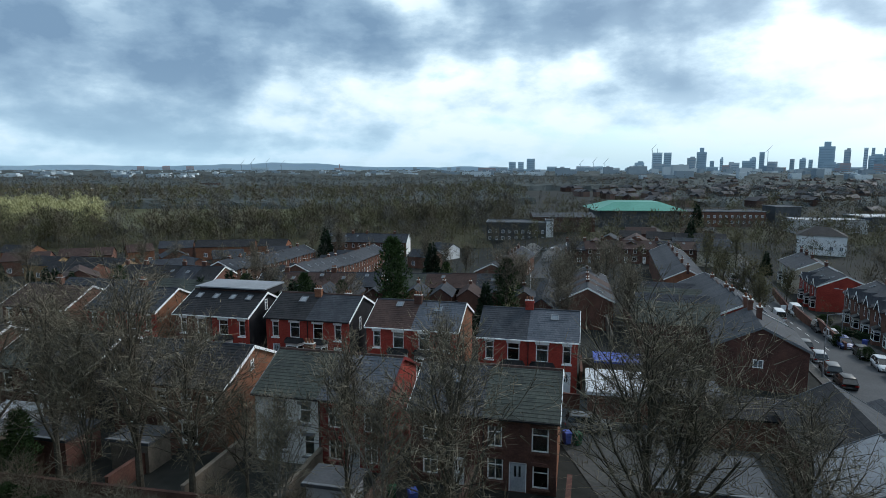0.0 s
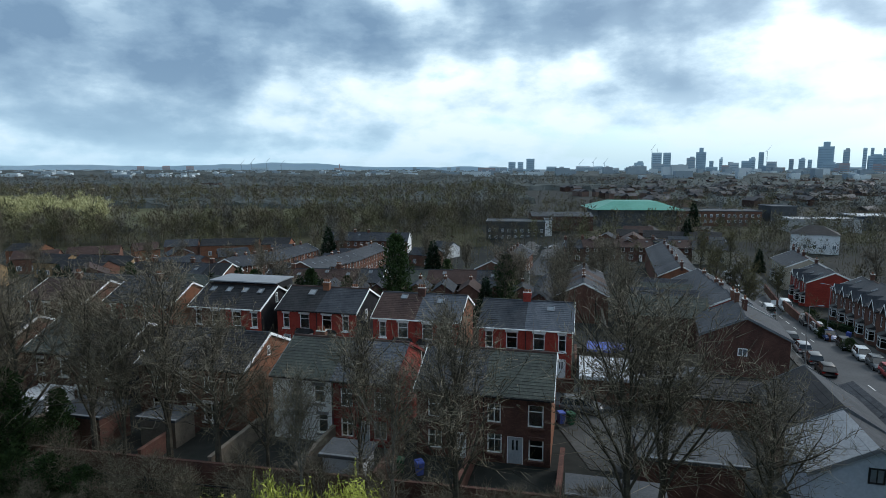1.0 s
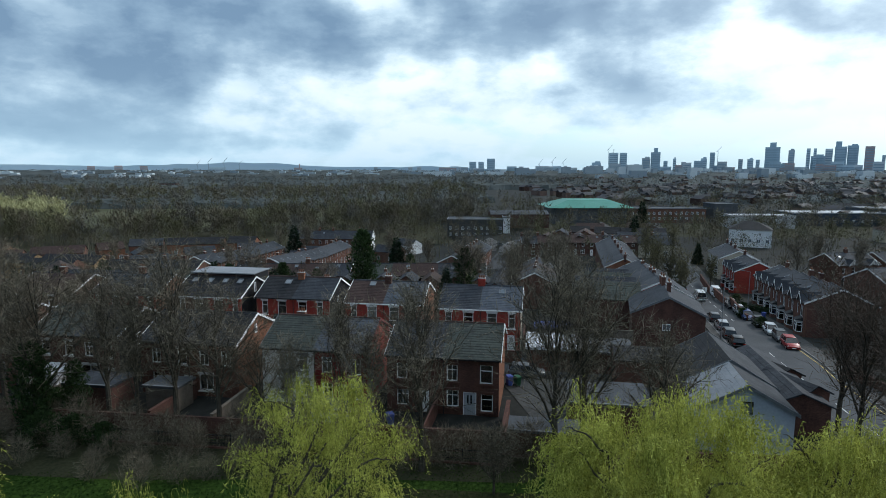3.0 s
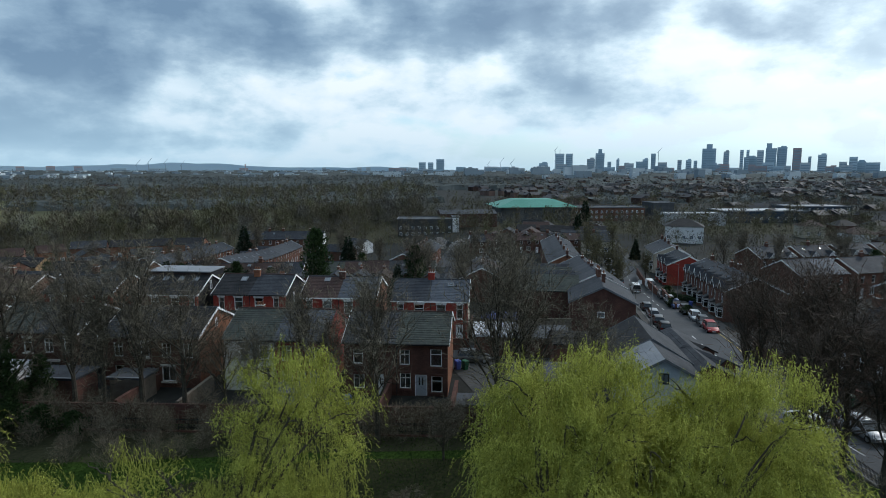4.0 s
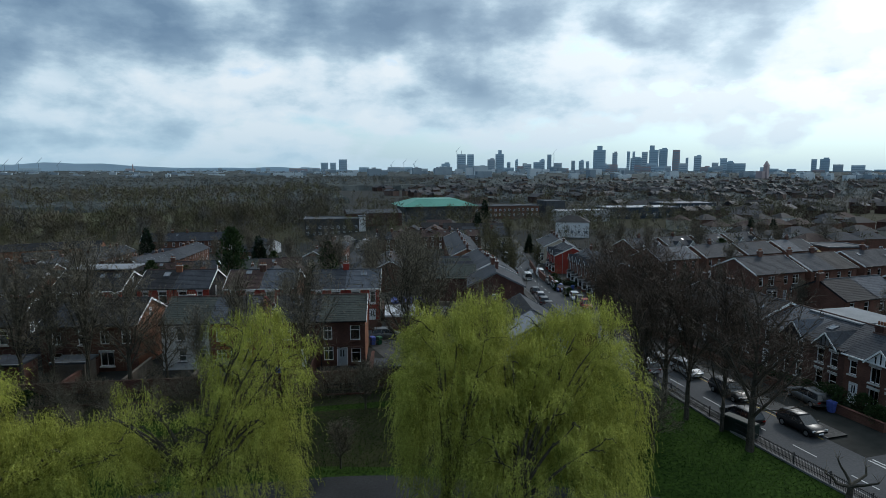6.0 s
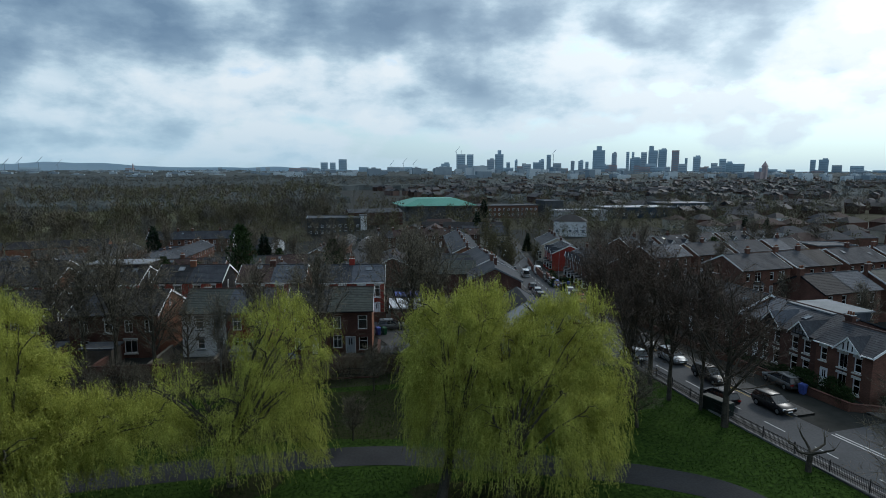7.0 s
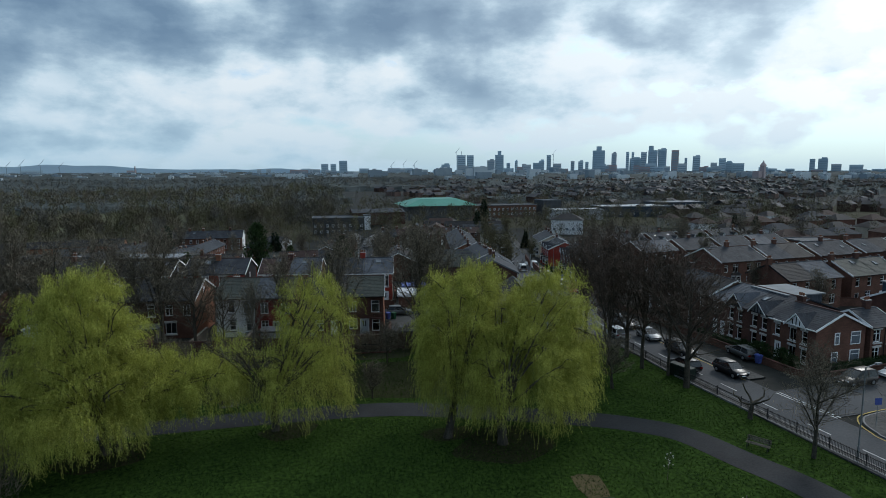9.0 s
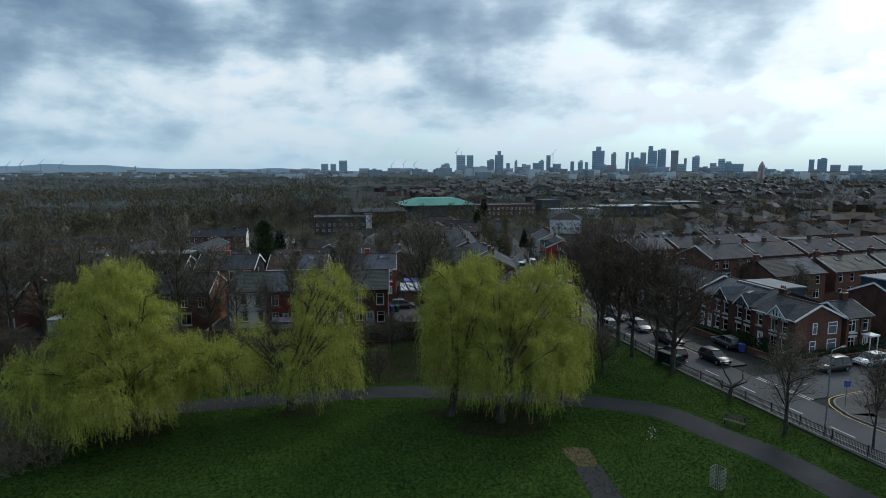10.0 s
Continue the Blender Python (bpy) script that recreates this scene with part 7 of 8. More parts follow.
for x, y, s in ((47.4, 13.2, 1.0), (48.4, 11.2, 0.9), (47.6, 9.2, 0.8), (48.2, 16.6, 0.7), (48.4, 15.0, 0.8), (58.0, 84.5, 0.8), (62, 91, 0.8), (66, 100, 0.9), (56, 76, 0.8), (13.5, 93, 0.8), (3, 78, 0.8), (-60, 40, 1.1), (-66, 42, 1.2), (-72, 40, 1.1), (64.5, 9.5, 0.9), (-33, 36.5, 0.7), (12.6, 28.4, 0.6), (-29.4, 36.8, 1.2), (-26.8, 36.6, 1.1), (-24.2, 35.9, 0.9), (-31.4, 41.6, 1.3)):
    leafy("bush", x, y, BUSH, HEDGE, s, "green garden bush with small leaves", "bush", "garden bushes", stem=False)
rng = random.Random(21)
for k in range(80):
    x = -68 + 80 * k / 80 + rng.uniform(-1, 1)
    y = 33.6 - 0.2 * (x - 4) + rng.uniform(-3.6, -0.6)
    leafy("shrub", x, y, SHRUB, TWIG, rng.uniform(0.55, 1.1), "leafless brown thicket along the garden wall", "shrub", "bare shrubs", stem=False)
for k in range(34):
    x = -48 + 42 * k / 34 + rng.uniform(-1, 1)
    leafy("shrub", x, 33.6 - 0.2 * (x - 4) - rng.uniform(3.5, 9.0), SHRUB, TWIG, rng.uniform(0.35, 0.85), "leafless brown thicket along the garden wall", "shrub", "bare shrubs", stem=False)
for x, y, s in ((-31.5, 6.5, 1.1), (-29.5, 8.5, 1.0), (-33.5, 9.0, 1.2), (-28.0, 6.0, 0.8), (-27.5, 8.6, 1.4), (-30.0, 10.0, 1.7), (-25.9, 7.0, 1.1)):
    leafy("shrub", x, y, SHRUB, TWIG, s, "leafless grey thicket beside the willow", "shrub", "bare shrubs", stem=False)


def hedge(x, y, turn, length, h=1.1, d=0.8, label="clipped green privet hedge"):
    t = thing("hedge", x, y, turn, label, "hedge", "garden hedges")
    part("leaves", leaf_cloud("leaves", HEDGE, int(x * 7 + y), box_shape(length, d, h), int(420 * length), 0.16), HEDGE, t)
    c = Mesh()
    c.box(0.1, 0.12, -0.3, length - 0.1, d - 0.12, h - 0.12)
    part("core", c, CONIFER, t)


hedge(50.0, 6.7, 0, 13.0)
hedge(47.9, 24.5, -90, 8.0, 1.0)
hedge(47.6, 44.0, -90, 8.0)
hedge(63.5, 92.0, -70, 10.0, 1.2)

# ---- walls, fences, railing ----
def garden_wall(points, h, mat=BRICK_DARK, label="sooty brick garden wall along the park", thick=0.24, cap=True):
    for (ax, ay), (bx, by) in zip(points, points[1:]):
        ln, turn = math.hypot(bx - ax, by - ay), math.degrees(math.atan2(by - ay, bx - ax))
        t = thing("garden_wall", ax, ay, turn, label, "wall", "garden walls")
        w = Mesh()
        w.box(0, 0, -0.6, ln, thick, h)
        part("wall", w, mat, t)
        if cap:
            c = Mesh()
            c.box(-0.01, -0.05, h + 0.002, ln + 0.01, thick + 0.05, h + 0.1)
            part("coping", c, BRICK_DARK if mat is not FENCE_WOOD else FENCE_WOOD, t)


garden_wall(GARDEN_WALL, 1.8, cap=False)
for k, x in enumerate((-3.0, 2.6, 8.9, -8.6, -15.0, -20.6, -27.6, -33.0, -40.3)):
    yb = 45.0 - 0.24 * (x + 13.7)
    ye = 33.9 - 0.21 * (x - 4)
    garden_wall([(x, yb - 0.3), (x - 1.6, ye + 0.4)], 1.5, pick(rng, BRICK_DARK, FENCE_WOOD, BRICK_DARK), "yard wall between the back gardens")
garden_wall([(46.9, 8.0), (47.1, 20.0), (47.3, 33.0), (47.8, 48)], 0.7, BRICK, "low brick front garden wall")
garden_wall([(46.9, 8.0), (49.5, 6.2), (64, 6.0)], 0.6, BRICK, "low brick front garden wall")
garden_wall([(57.5, 82), (62.5, 96), (67.0, 110.0), (75.5, 132)], 0.9, BRICK, "low brick front garden wall along the street")
garden_wall([(30.9, 26.8), (16.5, 29.0), (13, 31)], 1.7, BRICK_DARK, "dark brick boundary wall below the yard", cap=False)
for a, b in (((15, 60.5), (16.2, 66)), ((21.5, 60), (23.5, 66)), ((16.2, 66), (30, 63)), ((24, 80), (26.5, 92)), ((27.5, 78), (30.5, 96)), ((33, 84), (38.5, 104)), ((-3, 76), (9, 73)), ((3, 57.5), (13.4, 54.8)), ((-9, 60.5), (1.5, 58)), ((-21, 64.5), (-11, 62)), ((-33, 67.3), (-23, 65.2)), ((4.5, 80), (14, 78)), ((-14, 88), (-3, 86)), ((62, 33), (76, 27)), ((66, 22.5), (76, 20.5)), ((62, 22), (58.5, 15)), ((64, 9), (64.5, 20)), ((70, 36), (92, 27))):
    garden_wall([a, b], pick(rng, 1.3, 1.6, 1.8), pick(rng, BRICK_DARK, FENCE_WOOD, FENCE_WOOD, BRICK), "back garden boundary wall or fence", 0.16)


def railing(points, h=1.05, base=KERB, label="dark iron park railing on a low stone kerb"):
    """Park railing: stone kerb, posts, two rails and many thin bars."""
    for (ax, ay), (bx, by) in zip(points, points[1:]):
        ln, turn = math.hypot(bx - ax, by - ay), math.degrees(math.atan2(by - ay, bx - ax))
        t = thing("railing", ax, ay, turn, label, "railing", "park railings")
        m = Mesh()
        m.box(0, -0.12, -0.2, ln, 0.12, 0.16)
        part("base", m, base, t)
        for z in (0.42, h - 0.12):
            m = Mesh()
            m.box(0, -0.02, z, ln, 0.02, z + 0.05)
            part("rail", m, IRON, t)
        m = Mesh()
        m.box(-0.035, -0.035, 0.16, 0.035, 0.035, h + 0.1)
        part("post", m, IRON, t)
        m, n = Mesh(), int(ln / 0.125)
        for k in range(1, n):
            x = ln * k / n
            m.box(x - 0.011, -0.011, 0.16, x + 0.011, 0.011, h)
        tagged(part("bar", m, IRON, t), kind="stuff")


RAIL = [(34.35, -60 + 3.0 * k) for k in range(23)] + [(34.45, 12), (34.7, 15), (35.0, 18), (35.4, 21), (35.7, 24), (36.0, 27)]
railing(RAIL)
fence_line = [(x, 35.3 - 0.205 * (x - 4) - 4.2) for x in range(-32, 10, 3)]
railing(fence_line, 1.2, BRICK_DARK, "dark iron park railing on a low sooty brick base")


# ---- vehicles ----
def car_meshes(kind):
    """Body, glasshouse, wheels and lamps of a hatchback, estate or van, pointing along +x, centred."""
    L_, W_, H_ = {"hatch": (3.9, 1.70, 1.46), "estate": (4.4, 1.76, 1.46), "suv": (4.25, 1.80, 1.62), "van": (4.9, 1.92, 2.0)}[kind]
    belt = 0.92 if kind != "van" else 1.12
    hw = W_ / 2
    body = [(-0.5, 0.42, belt * 0.92, 0.90), (-0.46, 0.26, belt, 0.97), (-0.25, 0.22, belt + 0.02, 1.0), (0.10, 0.22, belt, 1.0), (0.34, 0.22, belt * 0.93, 0.98), (0.46, 0.26, belt * 0.80, 0.94), (0.5, 0.40, belt * 0.66, 0.84)]
    bm = Mesh()
    rings = []
    for u, lo, hi, w in body:
        x, y = u * L_, hw * w
        rings.append([(x, -y * 0.92, lo), (x, -y, (lo + hi) / 2), (x, -y * 0.96, hi - 0.08), (x, -y * 0.80, hi), (x, y * 0.80, hi), (x, y * 0.96, hi - 0.08), (x, y, (lo + hi) / 2), (x, y * 0.92, lo)])
    k = 8
    for r in rings:
        bm.v += r
    for i in range(len(rings) - 1):
        for j in range(k):
            j2 = (j + 1) % k
            bm.f.append((i * k + j, i * k + j2, (i + 1) * k + j2, (i + 1) * k + j))
    bm.f.append(tuple(range(k))), bm.f.append(tuple(range((len(rings) - 1) * k, len(rings) * k))[::-1])
    a, b, c, d = {"hatch": (-0.49, -0.40, 0.05, 0.27), "estate": (-0.49, -0.43, 0.02, 0.24), "suv": (-0.49, -0.42, 0.05, 0.26), "van": (-0.495, -0.48, 0.20, 0.36)}[kind]
    glass = Mesh()
    glass.solid([(a * L_, -hw * 0.9, belt - 0.03), (d * L_, -hw * 0.9, belt - 0.06), (d * L_, hw * 0.9, belt - 0.06), (a * L_, hw * 0.9, belt - 0.03)],
                [(b * L_, -hw * 0.72, H_ - 0.07), (c * L_, -hw * 0.72, H_ - 0.05), (c * L_, hw * 0.72, H_ - 0.05), (b * L_, hw * 0.72, H_ - 0.07)])
    top = Mesh()
    top.solid([(b * L_ - 0.05, -hw * 0.75, H_ - 0.075), (c * L_ + 0.05, -hw * 0.75, H_ - 0.06), (c * L_ + 0.05, hw * 0.75, H_ - 0.06), (b * L_ - 0.05, hw * 0.75, H_ - 0.075)],
              [(b * L_ + 0.12, -hw * 0.62, H_), (c * L_ - 0.1, -hw * 0.62, H_), (c * L_ - 0.1, hw * 0.62, H_), (b * L_ + 0.12, hw * 0.62, H_)])
    pillars = []
    for s in (-1, 1):
        for lo, hi in ((a + 0.01, b + 0.005), (-0.18, -0.17), (d - 0.01, c - 0.005)) if kind != "van" else ((a, b), (d - 0.01, c - 0.005)):
            wdt = 0.1 if kind != "van" else 0.14
            p = Mesh()
            p.solid([(lo * L_ - wdt / 2, s * hw * 0.905, belt - 0.03), (lo * L_ + wdt / 2, s * hw * 0.905, belt - 0.03), (lo * L_ + wdt / 2, s * hw * 0.88, belt - 0.03), (lo * L_ - wdt / 2, s * hw * 0.88, belt - 0.03)],
                    [(hi * L_ - wdt / 2, s * hw * 0.735, H_ - 0.06), (hi * L_ + wdt / 2, s * hw * 0.735, H_ - 0.06), (hi * L_ + wdt / 2, s * hw * 0.70, H_ - 0.06), (hi * L_ - wdt / 2, s * hw * 0.70, H_ - 0.06)])
            pillars.append(p.data("pillar"))
    side = []
    if kind == "van":
        for s in (-1, 1):
            p = Mesh()
            p.solid([(-0.47 * L_, s * hw * 0.93, belt - 0.05), (0.1 * L_, s * hw * 0.93, belt - 0.05), (0.1 * L_, s * hw * 0.85, belt - 0.05), (-0.47 * L_, s * hw * 0.85, belt - 0.05)],
                    [(-0.46 * L_, s * hw * 0.76, H_ - 0.06), (0.1 * L_, s * hw * 0.76, H_ - 0.06), (0.1 * L_, s * hw * 0.70, H_ - 0.06), (-0.46 * L_, s * hw * 0.70, H_ - 0.06)])
            side.append(p.data("side_panel"))
    tyre, rim = Mesh(), Mesh()
    tyre.tube((0, -0.11, 0), (0, 0.11, 0), 0.32, 0.32, 14)
    rim.tube((0, -0.118, 0), (0, 0.118, 0), 0.2, 0.2, 10)
    lamp = Mesh()
    lamp.box(0, -0.17, -0.07, 0.06, 0.17, 0.07)
    plate = Mesh()
    plate.box(0, -0.26, -0.055, 0.02, 0.26, 0.055)
    mirror = Mesh()
    mirror.box(-0.06, -0.09, -0.06, 0.06, 0.09, 0.06)
    return dict(size=(L_, W_, H_, belt), body=bm.data("body"), glass=glass.data("windows"), top=top.data("roof"), pillars=pillars, side=side, tyre=tyre.data("tyre"), rim=rim.data("rim"), lamp=lamp.data("headlight"), tail=lamp.data("tail_light"), plate=plate.data("number_plate"), mirror=mirror.data("mirror"))


CARS = {k: car_meshes(k) for k in ("hatch", "estate", "suv", "van")}
PAINTS = {}


def paint(name, rgb):
    if name not in PAINTS:
        PAINTS[name] = material("car_paint_" + name, tuple(c * 0.9 for c in rgb), rgb, 1.0, 0.38, 30, 0.0, spec=0.45)
    return PAINTS[name]


COLOURS = {"black": (0.012, 0.012, 0.014), "white": (0.66, 0.67, 0.68), "silver": (0.34, 0.35, 0.37), "grey": (0.09, 0.095, 0.10), "red": (0.32, 0.015, 0.018), "navy": (0.015, 0.025, 0.09), "blue": (0.03, 0.06, 0.20), "brown": (0.05, 0.04, 0.035)}


def car(x, y, turn, kind, colour, label="", z=None):
    m = CARS[kind]
    L_, W_, H_, belt = m["size"]
    t = thing("van" if kind == "van" else "car", x, y, turn, label or colour + " parked " + {"hatch": "hatchback", "estate": "saloon car", "suv": "tall estate car", "van": "panel van"}[kind] + " with dark windows", "van" if kind == "van" else "car", "parked cars", (land(x, y) + 0.03) if z is None else z)
    p = paint(colour, COLOURS[colour])

    def tinted(name, me):
        ob = part(name, me.copy() if me.users else me, p, t, smooth_faces=name in ("body", "roof"))
        ob.data.materials.clear()
        ob.data.materials.append(p)
        return ob

    tinted("body", m["body"]), tinted("roof", m["top"])
    part("windscreen", m["glass"], CAR_GLASS, t)
    for q in m["pillars"]:
        tinted("pillar", q)
    for q in m["side"]:
        tinted("side_panel", q)
    for sx in (-0.31, 0.32):
        for sy in (-1, 1):
            w = part("wheel", m["tyre"], RUBBER, t, m=pose(sx * L_, sy * (W_ / 2 - 0.11), 0.32))
            part("rim", m["rim"], GALV, w)
    for sy in (-1, 1):
        part("headlight", m["lamp"], LAMP_LENS, t, m=pose(0.463 * L_, sy * W_ * 0.36, belt * 0.7))
        part("tail_light", m["tail"], TAIL_LENS, t, m=pose(-0.502 * L_, sy * W_ * 0.37, belt * 0.78))
        ob = part("mirror", m["mirror"], BLACK, t, m=pose(0.2 * L_, sy * W_ * 0.53, belt + 0.03))
    part("number_plate", m["plate"], WHITE, t, m=pose(0.498 * L_, 0, 0.42))


def on_road(y, offset):
    """Plan place and heading at a distance along the street, offset to the right of its line."""
    i = min(range(len(ROAD_LINE) - 1), key=lambda k: abs(ROAD_LINE[k].y - y))
    a, b = ROAD_LINE[i], ROAD_LINE[i + 1]
    d = (b - a).normalized()
    p = a + d * ((y - a.y) / d.y) + Vector((d.y, -d.x)) * offset
    return p.x, p.y, math.degrees(math.atan2(d.y, d.x))


for k, (y, off, kind, colour, flip) in enumerate(((63.8, 3.8, "hatch", "red", 180), (68.2, 3.8, "hatch", "grey", 180), (72.8, 3.6, "hatch", "white", 180), (78.6, 3.3, "hatch", "black", 180), (84.8, 2.9, "hatch", "blue", 180), (90.0, 2.9, "hatch", "silver", 180), (96.4, 2.9, "suv", "black", 180), (106, -1.2, "van", "white", 0), (112, 2.9, "van", "white", 180), (121, -2.9, "estate", "black", 0), (128, -2.9, "hatch", "grey", 0), (134, -2.9, "hatch", "white", 0), (141, -2.9, "suv", "black", 0), (150, -2.9, "van", "white", 0),
                                                  (63.0, -2.9, "hatch", "black", 0), (68.6, -2.9, "estate", "grey", 0), (75, -2.8, "estate", "silver", 0), (82, -2.8, "hatch", "grey", 0),
                                                  (10.8, 3.4, "hatch", "black", 180), (18.8, 3.0, "estate", "black", 180), (25.5, 3.0, "hatch", "silver", 180), (32, 3.0, "estate", "grey", 180), (13.6, -0.3, "hatch", "black", 0), (27.5, -0.8, "hatch", "white", 0), (40, -2.2, "hatch", "black", 0))):
    x, yy, turn = on_road(y, off)
    car(x, yy, turn + flip, kind, colour)
car(46.6, 15.2, 80, "estate", "grey", "grey car parked on a front drive")
car(50.6, 4.1, 178, "suv", "brown")
car(56.6, 4.0, 178, "hatch", "white")
car(66, 3.8, 179, "hatch", "silver")
car(13.0, 50.0, -12, "hatch", "grey", "grey hatchback parked in the yard behind the houses")
car(21.5, 56.5, -13, "estate", "black")
car(32.6, 208.6, -10, "hatch", "silver"), car(37.6, 212.5, -8, "estate", "grey"), car(40.2, 206, 70, "van", "white"), car(37.5, 198, 70, "hatch", "white"), car(34.6, 190, 72, "estate", "silver")


# ---- street and park furniture ----
def lamp_post(x, y, turn, h=8.0, label="grey steel street lamp with a short arm"):
    t = thing("street_lamp", x, y, turn, label, "street lamp", "street lamps")
    m = Mesh()
    m.tube((0, 0, -0.2), (0, 0, 1.2), 0.10, 0.10, 8)
    part("base", m, GALV, t)
    m = Mesh()
    m.tube((0, 0, 1.2), (0, 0, h), 0.06, 0.045, 8)
    part("pole", m, GALV, t)
    m = Mesh()
    m.tube((0, 0, h - 0.05), (1.0, 0, h + 0.15), 0.035, 0.03, 6)
    part("arm", m, GALV, t)
    m = Mesh()
    m.solid([(0.9, -0.13, h + 0.08), (1.55, -0.1, h + 0.14), (1.55, 0.1, h + 0.14), (0.9, 0.13, h + 0.08)], [(0.95, -0.08, h + 0.22), (1.5, -0.06, h + 0.22), (1.5, 0.06, h + 0.22), (0.95, 0.08, h + 0.22)])
    part("lantern", m, LEAD, t)


for y, off in ((-8, -1.75), (38, 4.6), (66, -4.3), (92, 4.7), (118, -4.3)):
    x, yy, turn = on_road(y, off)
    lamp_post(x, yy, turn + (-90 if off < 0 else 90), 7.5)


def sign_post(x, y, turn, w, h, mat, top=2.6, label="small street sign on a grey post"):
    t = thing("street_sign", x, y, turn, label, "sign", "street signs")
    m = Mesh()
    m.tube((0, 0, -0.2), (0, 0, top), 0.035, 0.035, 7)
    part("post", m, GALV, t)
    m = Mesh()
    m.box(-w / 2, -0.06, top - h, w / 2, -0.036, top)
    part("sign_plate", m, mat, t)


sign_post(42.3, -4.0, -20, 0.6, 0.6, BLUE_TARP, 2.6, "blue round-edged traffic sign at the corner")
sign_post(47.5, 84.5, 0, 0.7, 0.9, WHITE, 3.0)
sign_post(64, 108.5, -20, 0.9, 0.9, WHITE, 2.4)


def bench(x, y, turn):
    t = thing("park_bench", x, y, turn, "dark slatted park bench beside the path", "bench")
    for k in range(4):
        m = Mesh()
        m.box(-0.9, 0.02 + 0.12 * k, 0.43, 0.9, 0.11 + 0.12 * k, 0.47)
        part("seat_slat", m, FENCE_WOOD, t)
    for k in range(3):
        m = Mesh()
        m.box(-0.9, 0.52 + 0.03 * k, 0.55 + 0.13 * k, 0.9, 0.55 + 0.03 * k, 0.65 + 0.13 * k)
        part("back_slat", m, FENCE_WOOD, t)
    for s in (-0.75, 0.75):
        m = Mesh()
        m.box(s - 0.03, 0.03, -0.1, s + 0.03, 0.09, 0.43)
        part("leg", m, IRON, t)
        m = Mesh()
        m.box(s - 0.03, 0.46, -0.1, s + 0.03, 0.52, 0.9)
        part("leg", m, IRON, t)
        m = Mesh()
        m.box(s - 0.025, 0.02, 0.62, s + 0.025, 0.5, 0.66)
        part("armrest", m, IRON, t)


bench(28.8, -4.2, -63)
bench(-11.5, 17.6, 4)


def sapling(x, y):
    t = thing("sapling", x, y, 0, "thin young sapling with pale buds on the lawn", "sapling")
    rng, stem, bud = random.Random(4), Mesh(), Mesh()
    stem.tube((0, 0, -0.1), (0.05, 0, 1.9), 0.02, 0.01, 5)
    for k in range(14):
        z, a = rng.uniform(0.7, 1.85), rng.random() * 6.283
        tip = (0.04 + math.cos(a) * 0.3, math.sin(a) * 0.3, z + 0.25)
        stem.tube((0.03, 0, z), tip, 0.008, 0.004, 3)
        bud.box(tip[0] - 0.03, tip[1] - 0.03, tip[2] - 0.03, tip[0] + 0.03, tip[1] + 0.03, tip[2] + 0.04)
    part("stem", stem, TWIG, t)
    tagged(part("bud", bud, BLOSSOM, t), kind="stuff")


sapling(19.0, -5.7)


def cabinet(x, y, turn):
    t = thing("street_cabinet", x, y, turn, "dark green metal street cabinet beside the railing", "cabinet")
    b = Mesh()
    b.box(-1.4, -0.45, -0.1, 1.4, 0.45, 1.25)
    part("body", b, CONIFER_PAINT, t)
    b = Mesh()
    b.solid([(-1.45, -0.5, 1.25), (1.45, -0.5, 1.25), (1.45, 0.5, 1.25), (-1.45, 0.5, 1.25)], [(-1.4, -0.42, 1.34), (1.4, -0.42, 1.34), (1.4, 0.42, 1.34), (-1.4, 0.42, 1.34)])
    part("lid", b, CONIFER_PAINT, t)
    for k in range(3):
        b = Mesh()
        b.box(-1.32 + 0.9 * k, -0.475, 0.08, -0.5 + 0.9 * k, -0.452, 1.18)
        part("door", b, CONIFER_PAINT, t)


CONIFER_PAINT = material("dark_green_enamel", (0.010, 0.018, 0.014), (0.022, 0.034, 0.028), 1.5, 0.5, 12, 0.05)
cabinet(34.9, 11.7, 100)


def tree_guard(x, y):
    t = thing("tree_guard", x, y, 20, "square wire mesh guard round a sapling stake", "tree guard")
    for k in range(4):
        m = Mesh()
        for i in range(7):
            u = -0.4 + 0.8 * i / 6
            m.box(u - 0.008, -0.408, 0, u + 0.008, -0.392, 1.5)
        for i in range(6):
            z = 0.1 + 1.35 * i / 5
            m.box(-0.4, -0.41, z - 0.008, 0.4, -0.393, z + 0.008)
        tagged(part("mesh_panel", m, GALV, t, m=pose(0, 0, 0, 0, 0, 90 * k)), kind="stuff")
    m = Mesh()
    m.tube((0, 0, -0.1), (0, 0, 1.9), 0.04, 0.03, 6)
    part("stake", m, FENCE_WOOD, t)


tree_guard(20.1, -11.7)


def wheelie_bin(x, y, turn, mat, label):
    t = thing("wheelie_bin", x, y, turn, label, "bin", "wheelie bins")
    m = Mesh()
    m.solid([(-0.22, -0.25, 0.05), (0.22, -0.25, 0.05), (0.22, 0.25, 0.05), (-0.22, 0.25, 0.05)], [(-0.29, -0.33, 0.98), (0.29, -0.33, 0.98), (0.29, 0.33, 0.98), (-0.29, 0.33, 0.98)])
    part("body", m, mat, t)
    m = Mesh()
    m.solid([(-0.31, -0.36, 0.985), (0.31, -0.36, 0.985), (0.31, 0.36, 0.985), (-0.31, 0.36, 0.985)], [(-0.27, -0.3, 1.07), (0.27, -0.3, 1.07), (0.27, 0.28, 1.1), (-0.27, 0.28, 1.1)])
    part("lid", m, mat, t)
    for s in (-0.24, 0.24):
        m = Mesh()
        m.tube((s - 0.03, 0.28, 0.1), (s + 0.03, 0.28, 0.1), 0.1, 0.1, 10)
        part("wheel", m, RUBBER, t)


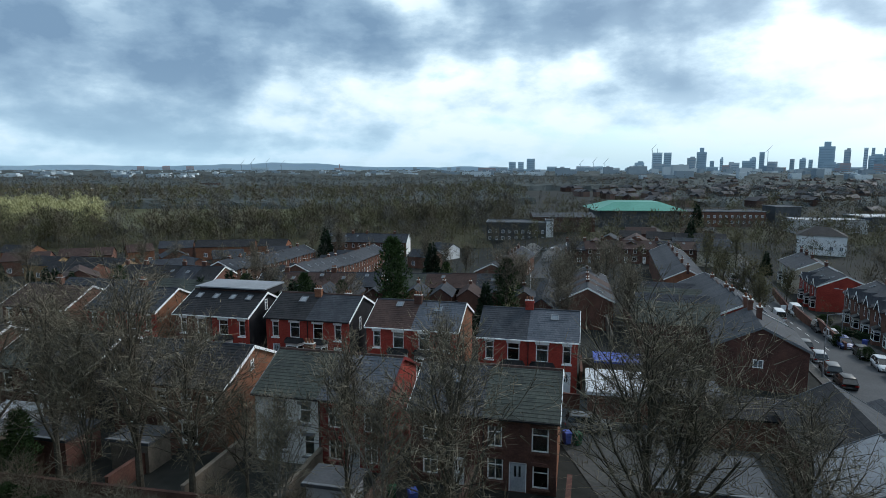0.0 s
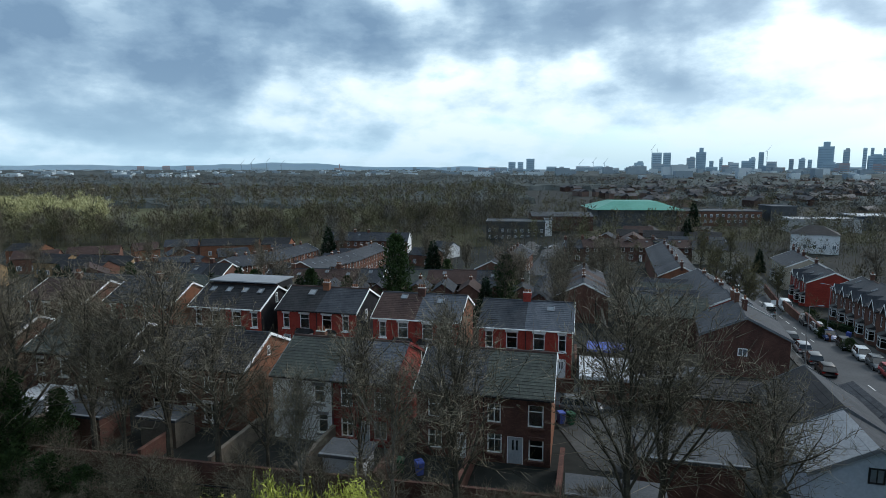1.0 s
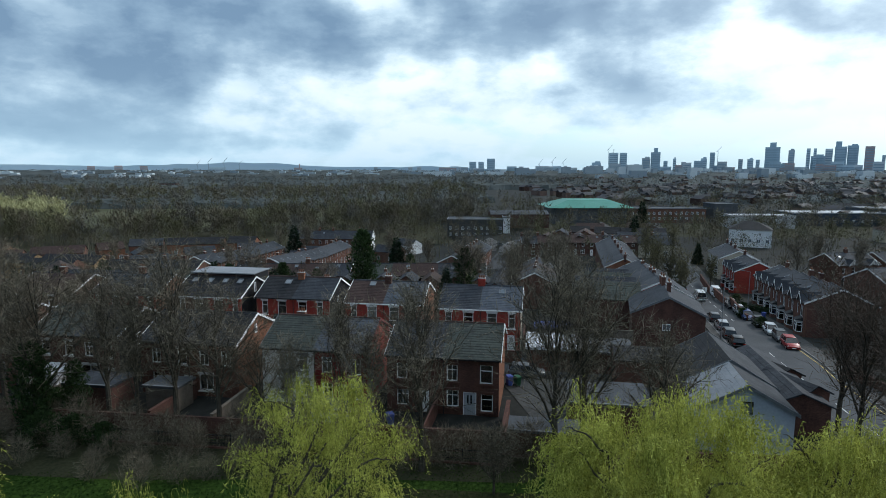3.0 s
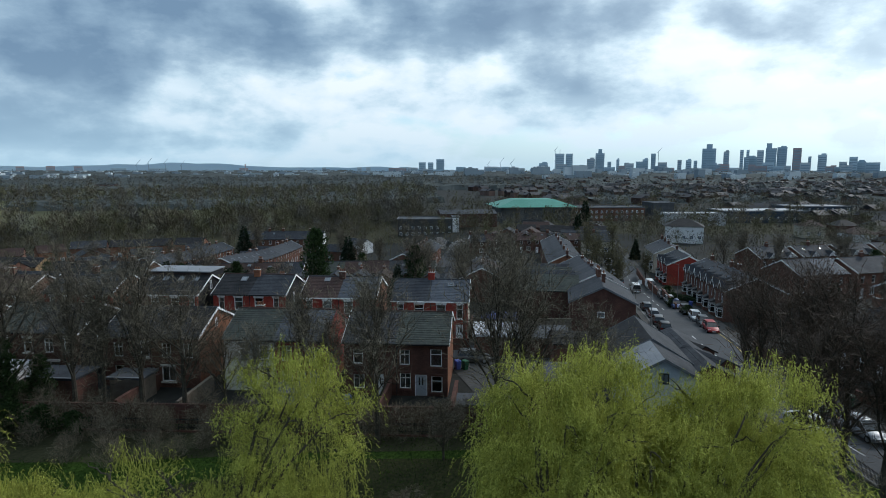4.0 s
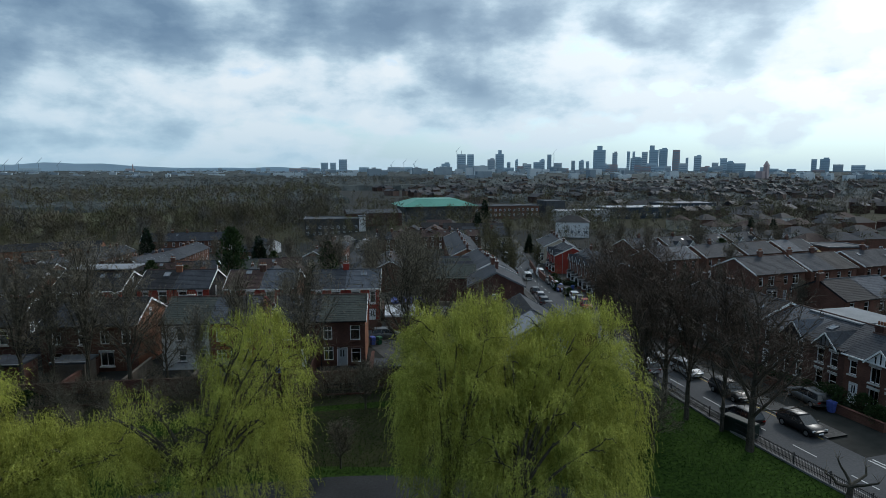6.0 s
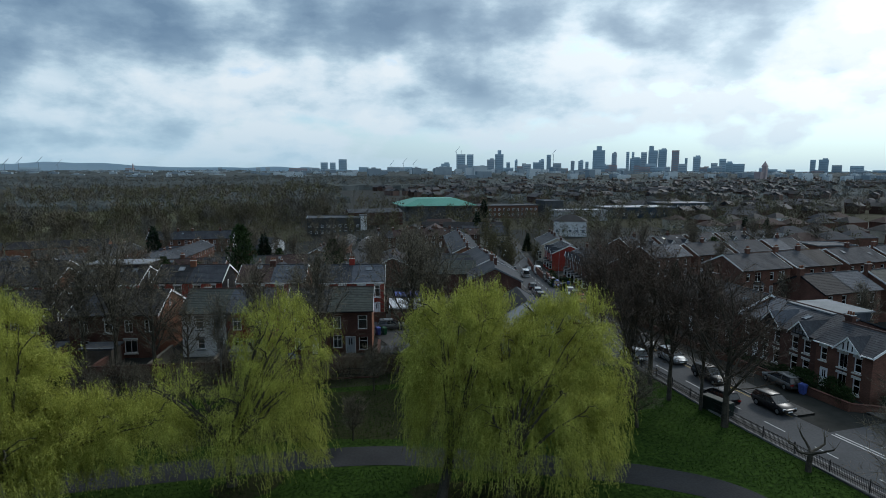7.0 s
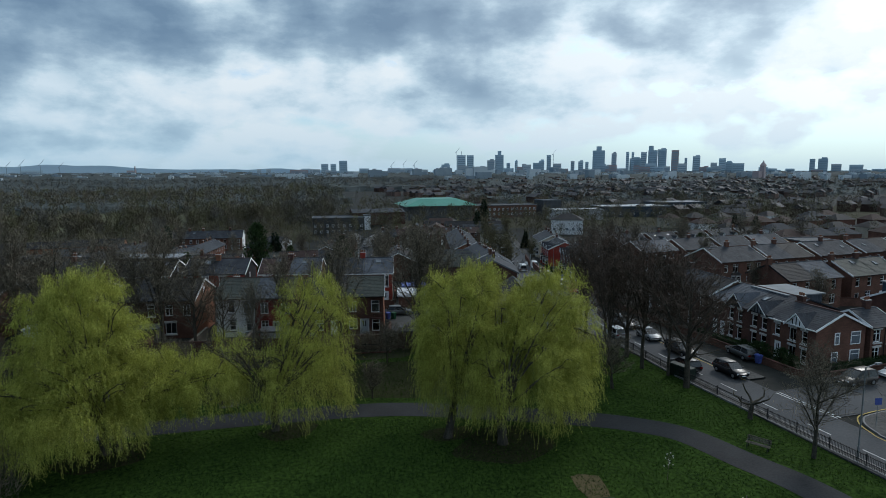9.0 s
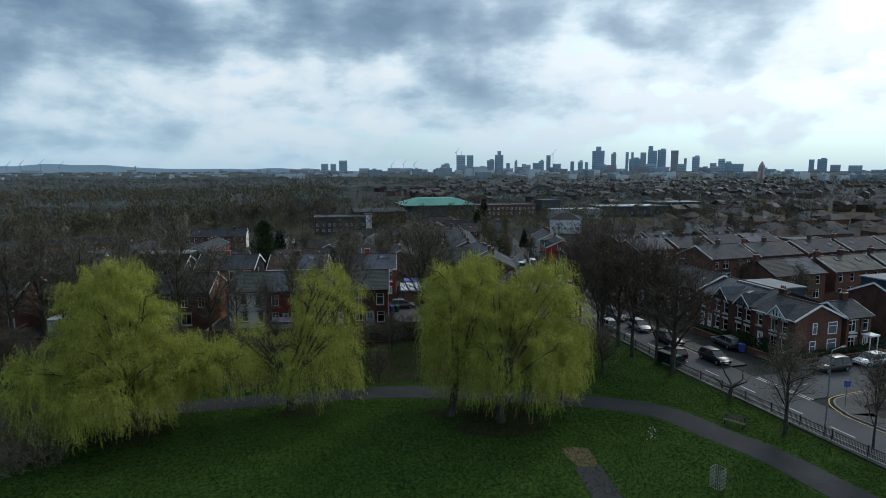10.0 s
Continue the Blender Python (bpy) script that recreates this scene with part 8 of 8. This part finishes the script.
for x, y, c in ((10.6, 47.4, 0), (11.4, 47.2, 1), (-1.5, 38.4, 0), (-2.9, 38.8, 1), (17.8, 36.6, 0), (17.0, 36.8, 1), (64.4, 92, 0), (65.0, 90.5, 1), (61.5, 84, 0), (44.9, 31, 1), (29, 104, 0)):
    wheelie_bin(x, y, (x * 13) % 40, BLUE_TARP if c == 0 else GREEN_PLASTIC, "blue plastic wheelie bin" if c == 0 else "dark green plastic wheelie bin")
wheelie_bin(46.4, 12.6, 5, BLUE_TARP, "blue plastic wheelie bin")

# back-yard sheds and lean-tos
for x, y, w, d, h, wm, rm, lab in ((-8.2, 37.2, 3.0, 2.2, 2.1, METAL_WHITE, FELT, "small white-walled garden shed with flat roof"), (-31.0, 43.5, 4.5, 3.2, 2.6, BRICK_DARK, SLATE, "brick lean-to behind the terrace"), (-36.8, 47.3, 3.4, 3.0, 2.4, WHITE, METAL_WHITE, "white conservatory behind the house"), (-24.0, 43.5, 3.2, 2.4, 2.2, FENCE_WOOD, FELT, "weathered timber garden shed with felt roof"), (-56, 44, 3.6, 2.4, 2.2, BRICK_DARK, METAL_WHITE, "brick store with a pale roof edge"), (7.8, 31.9, 5.6, 2.2, 2.1, BRICK_DARK, FELT, "low store with a worn grey felt roof"), (10.5, 82, 3, 2.4, 2.2, FENCE_WOOD, FELT, "weathered timber garden shed with felt roof"), (0, 80, 2.6, 2, 2.1, FENCE_WOOD, FELT, "weathered timber garden shed with felt roof"), (60.0, 36.5, 3.0, 2.4, 2.2, FENCE_WOOD, FELT, "weathered timber garden shed with felt roof")):
    hall(x, y, TURN, w, d, h, 0.2, wm, rm, lab, "shed", "shed")


# ---- grass ----
def tufts(count, seed):
    rng = np.random.default_rng(seed)
    x, y = rng.uniform(-42, 34, count), rng.uniform(-24, 32, count)
    keep = (y < 33 - 0.21 * (x - 4) - 1)
    line = np.array([[p.x, p.y] for p in PATH_LINE])
    near = np.sqrt(((np.stack([x, y], 1)[:, None, :] - line[None]) ** 2).sum(-1)).min(1)
    keep &= near > 1.9
    x, y = x[keep], y[keep]
    n = len(x)
    a, h, w = rng.uniform(0, 6.283, n), rng.uniform(0.05, 0.15, n), rng.uniform(0.02, 0.06, n)
    dx, dy = np.cos(a) * w, np.sin(a) * w
    lx, ly = rng.normal(0, 0.08, n), rng.normal(0, 0.08, n)
    zero = np.full(n, -0.01)
    v = np.stack([np.stack([x - dx, y - dy, zero], 1), np.stack([x + dx, y + dy, zero], 1), np.stack([x + lx, y + ly, h], 1)], 1).reshape(-1, 3)
    me = bpy.data.meshes.new("grass")
    me.from_pydata(v.tolist(), [], np.arange(3 * n).reshape(-1, 3).tolist())
    me.update()
    tagged(part("grass", me, BLADES), "short green grass tufts across the park lawn", "grass", kind="stuff")


tufts(150000, 3)
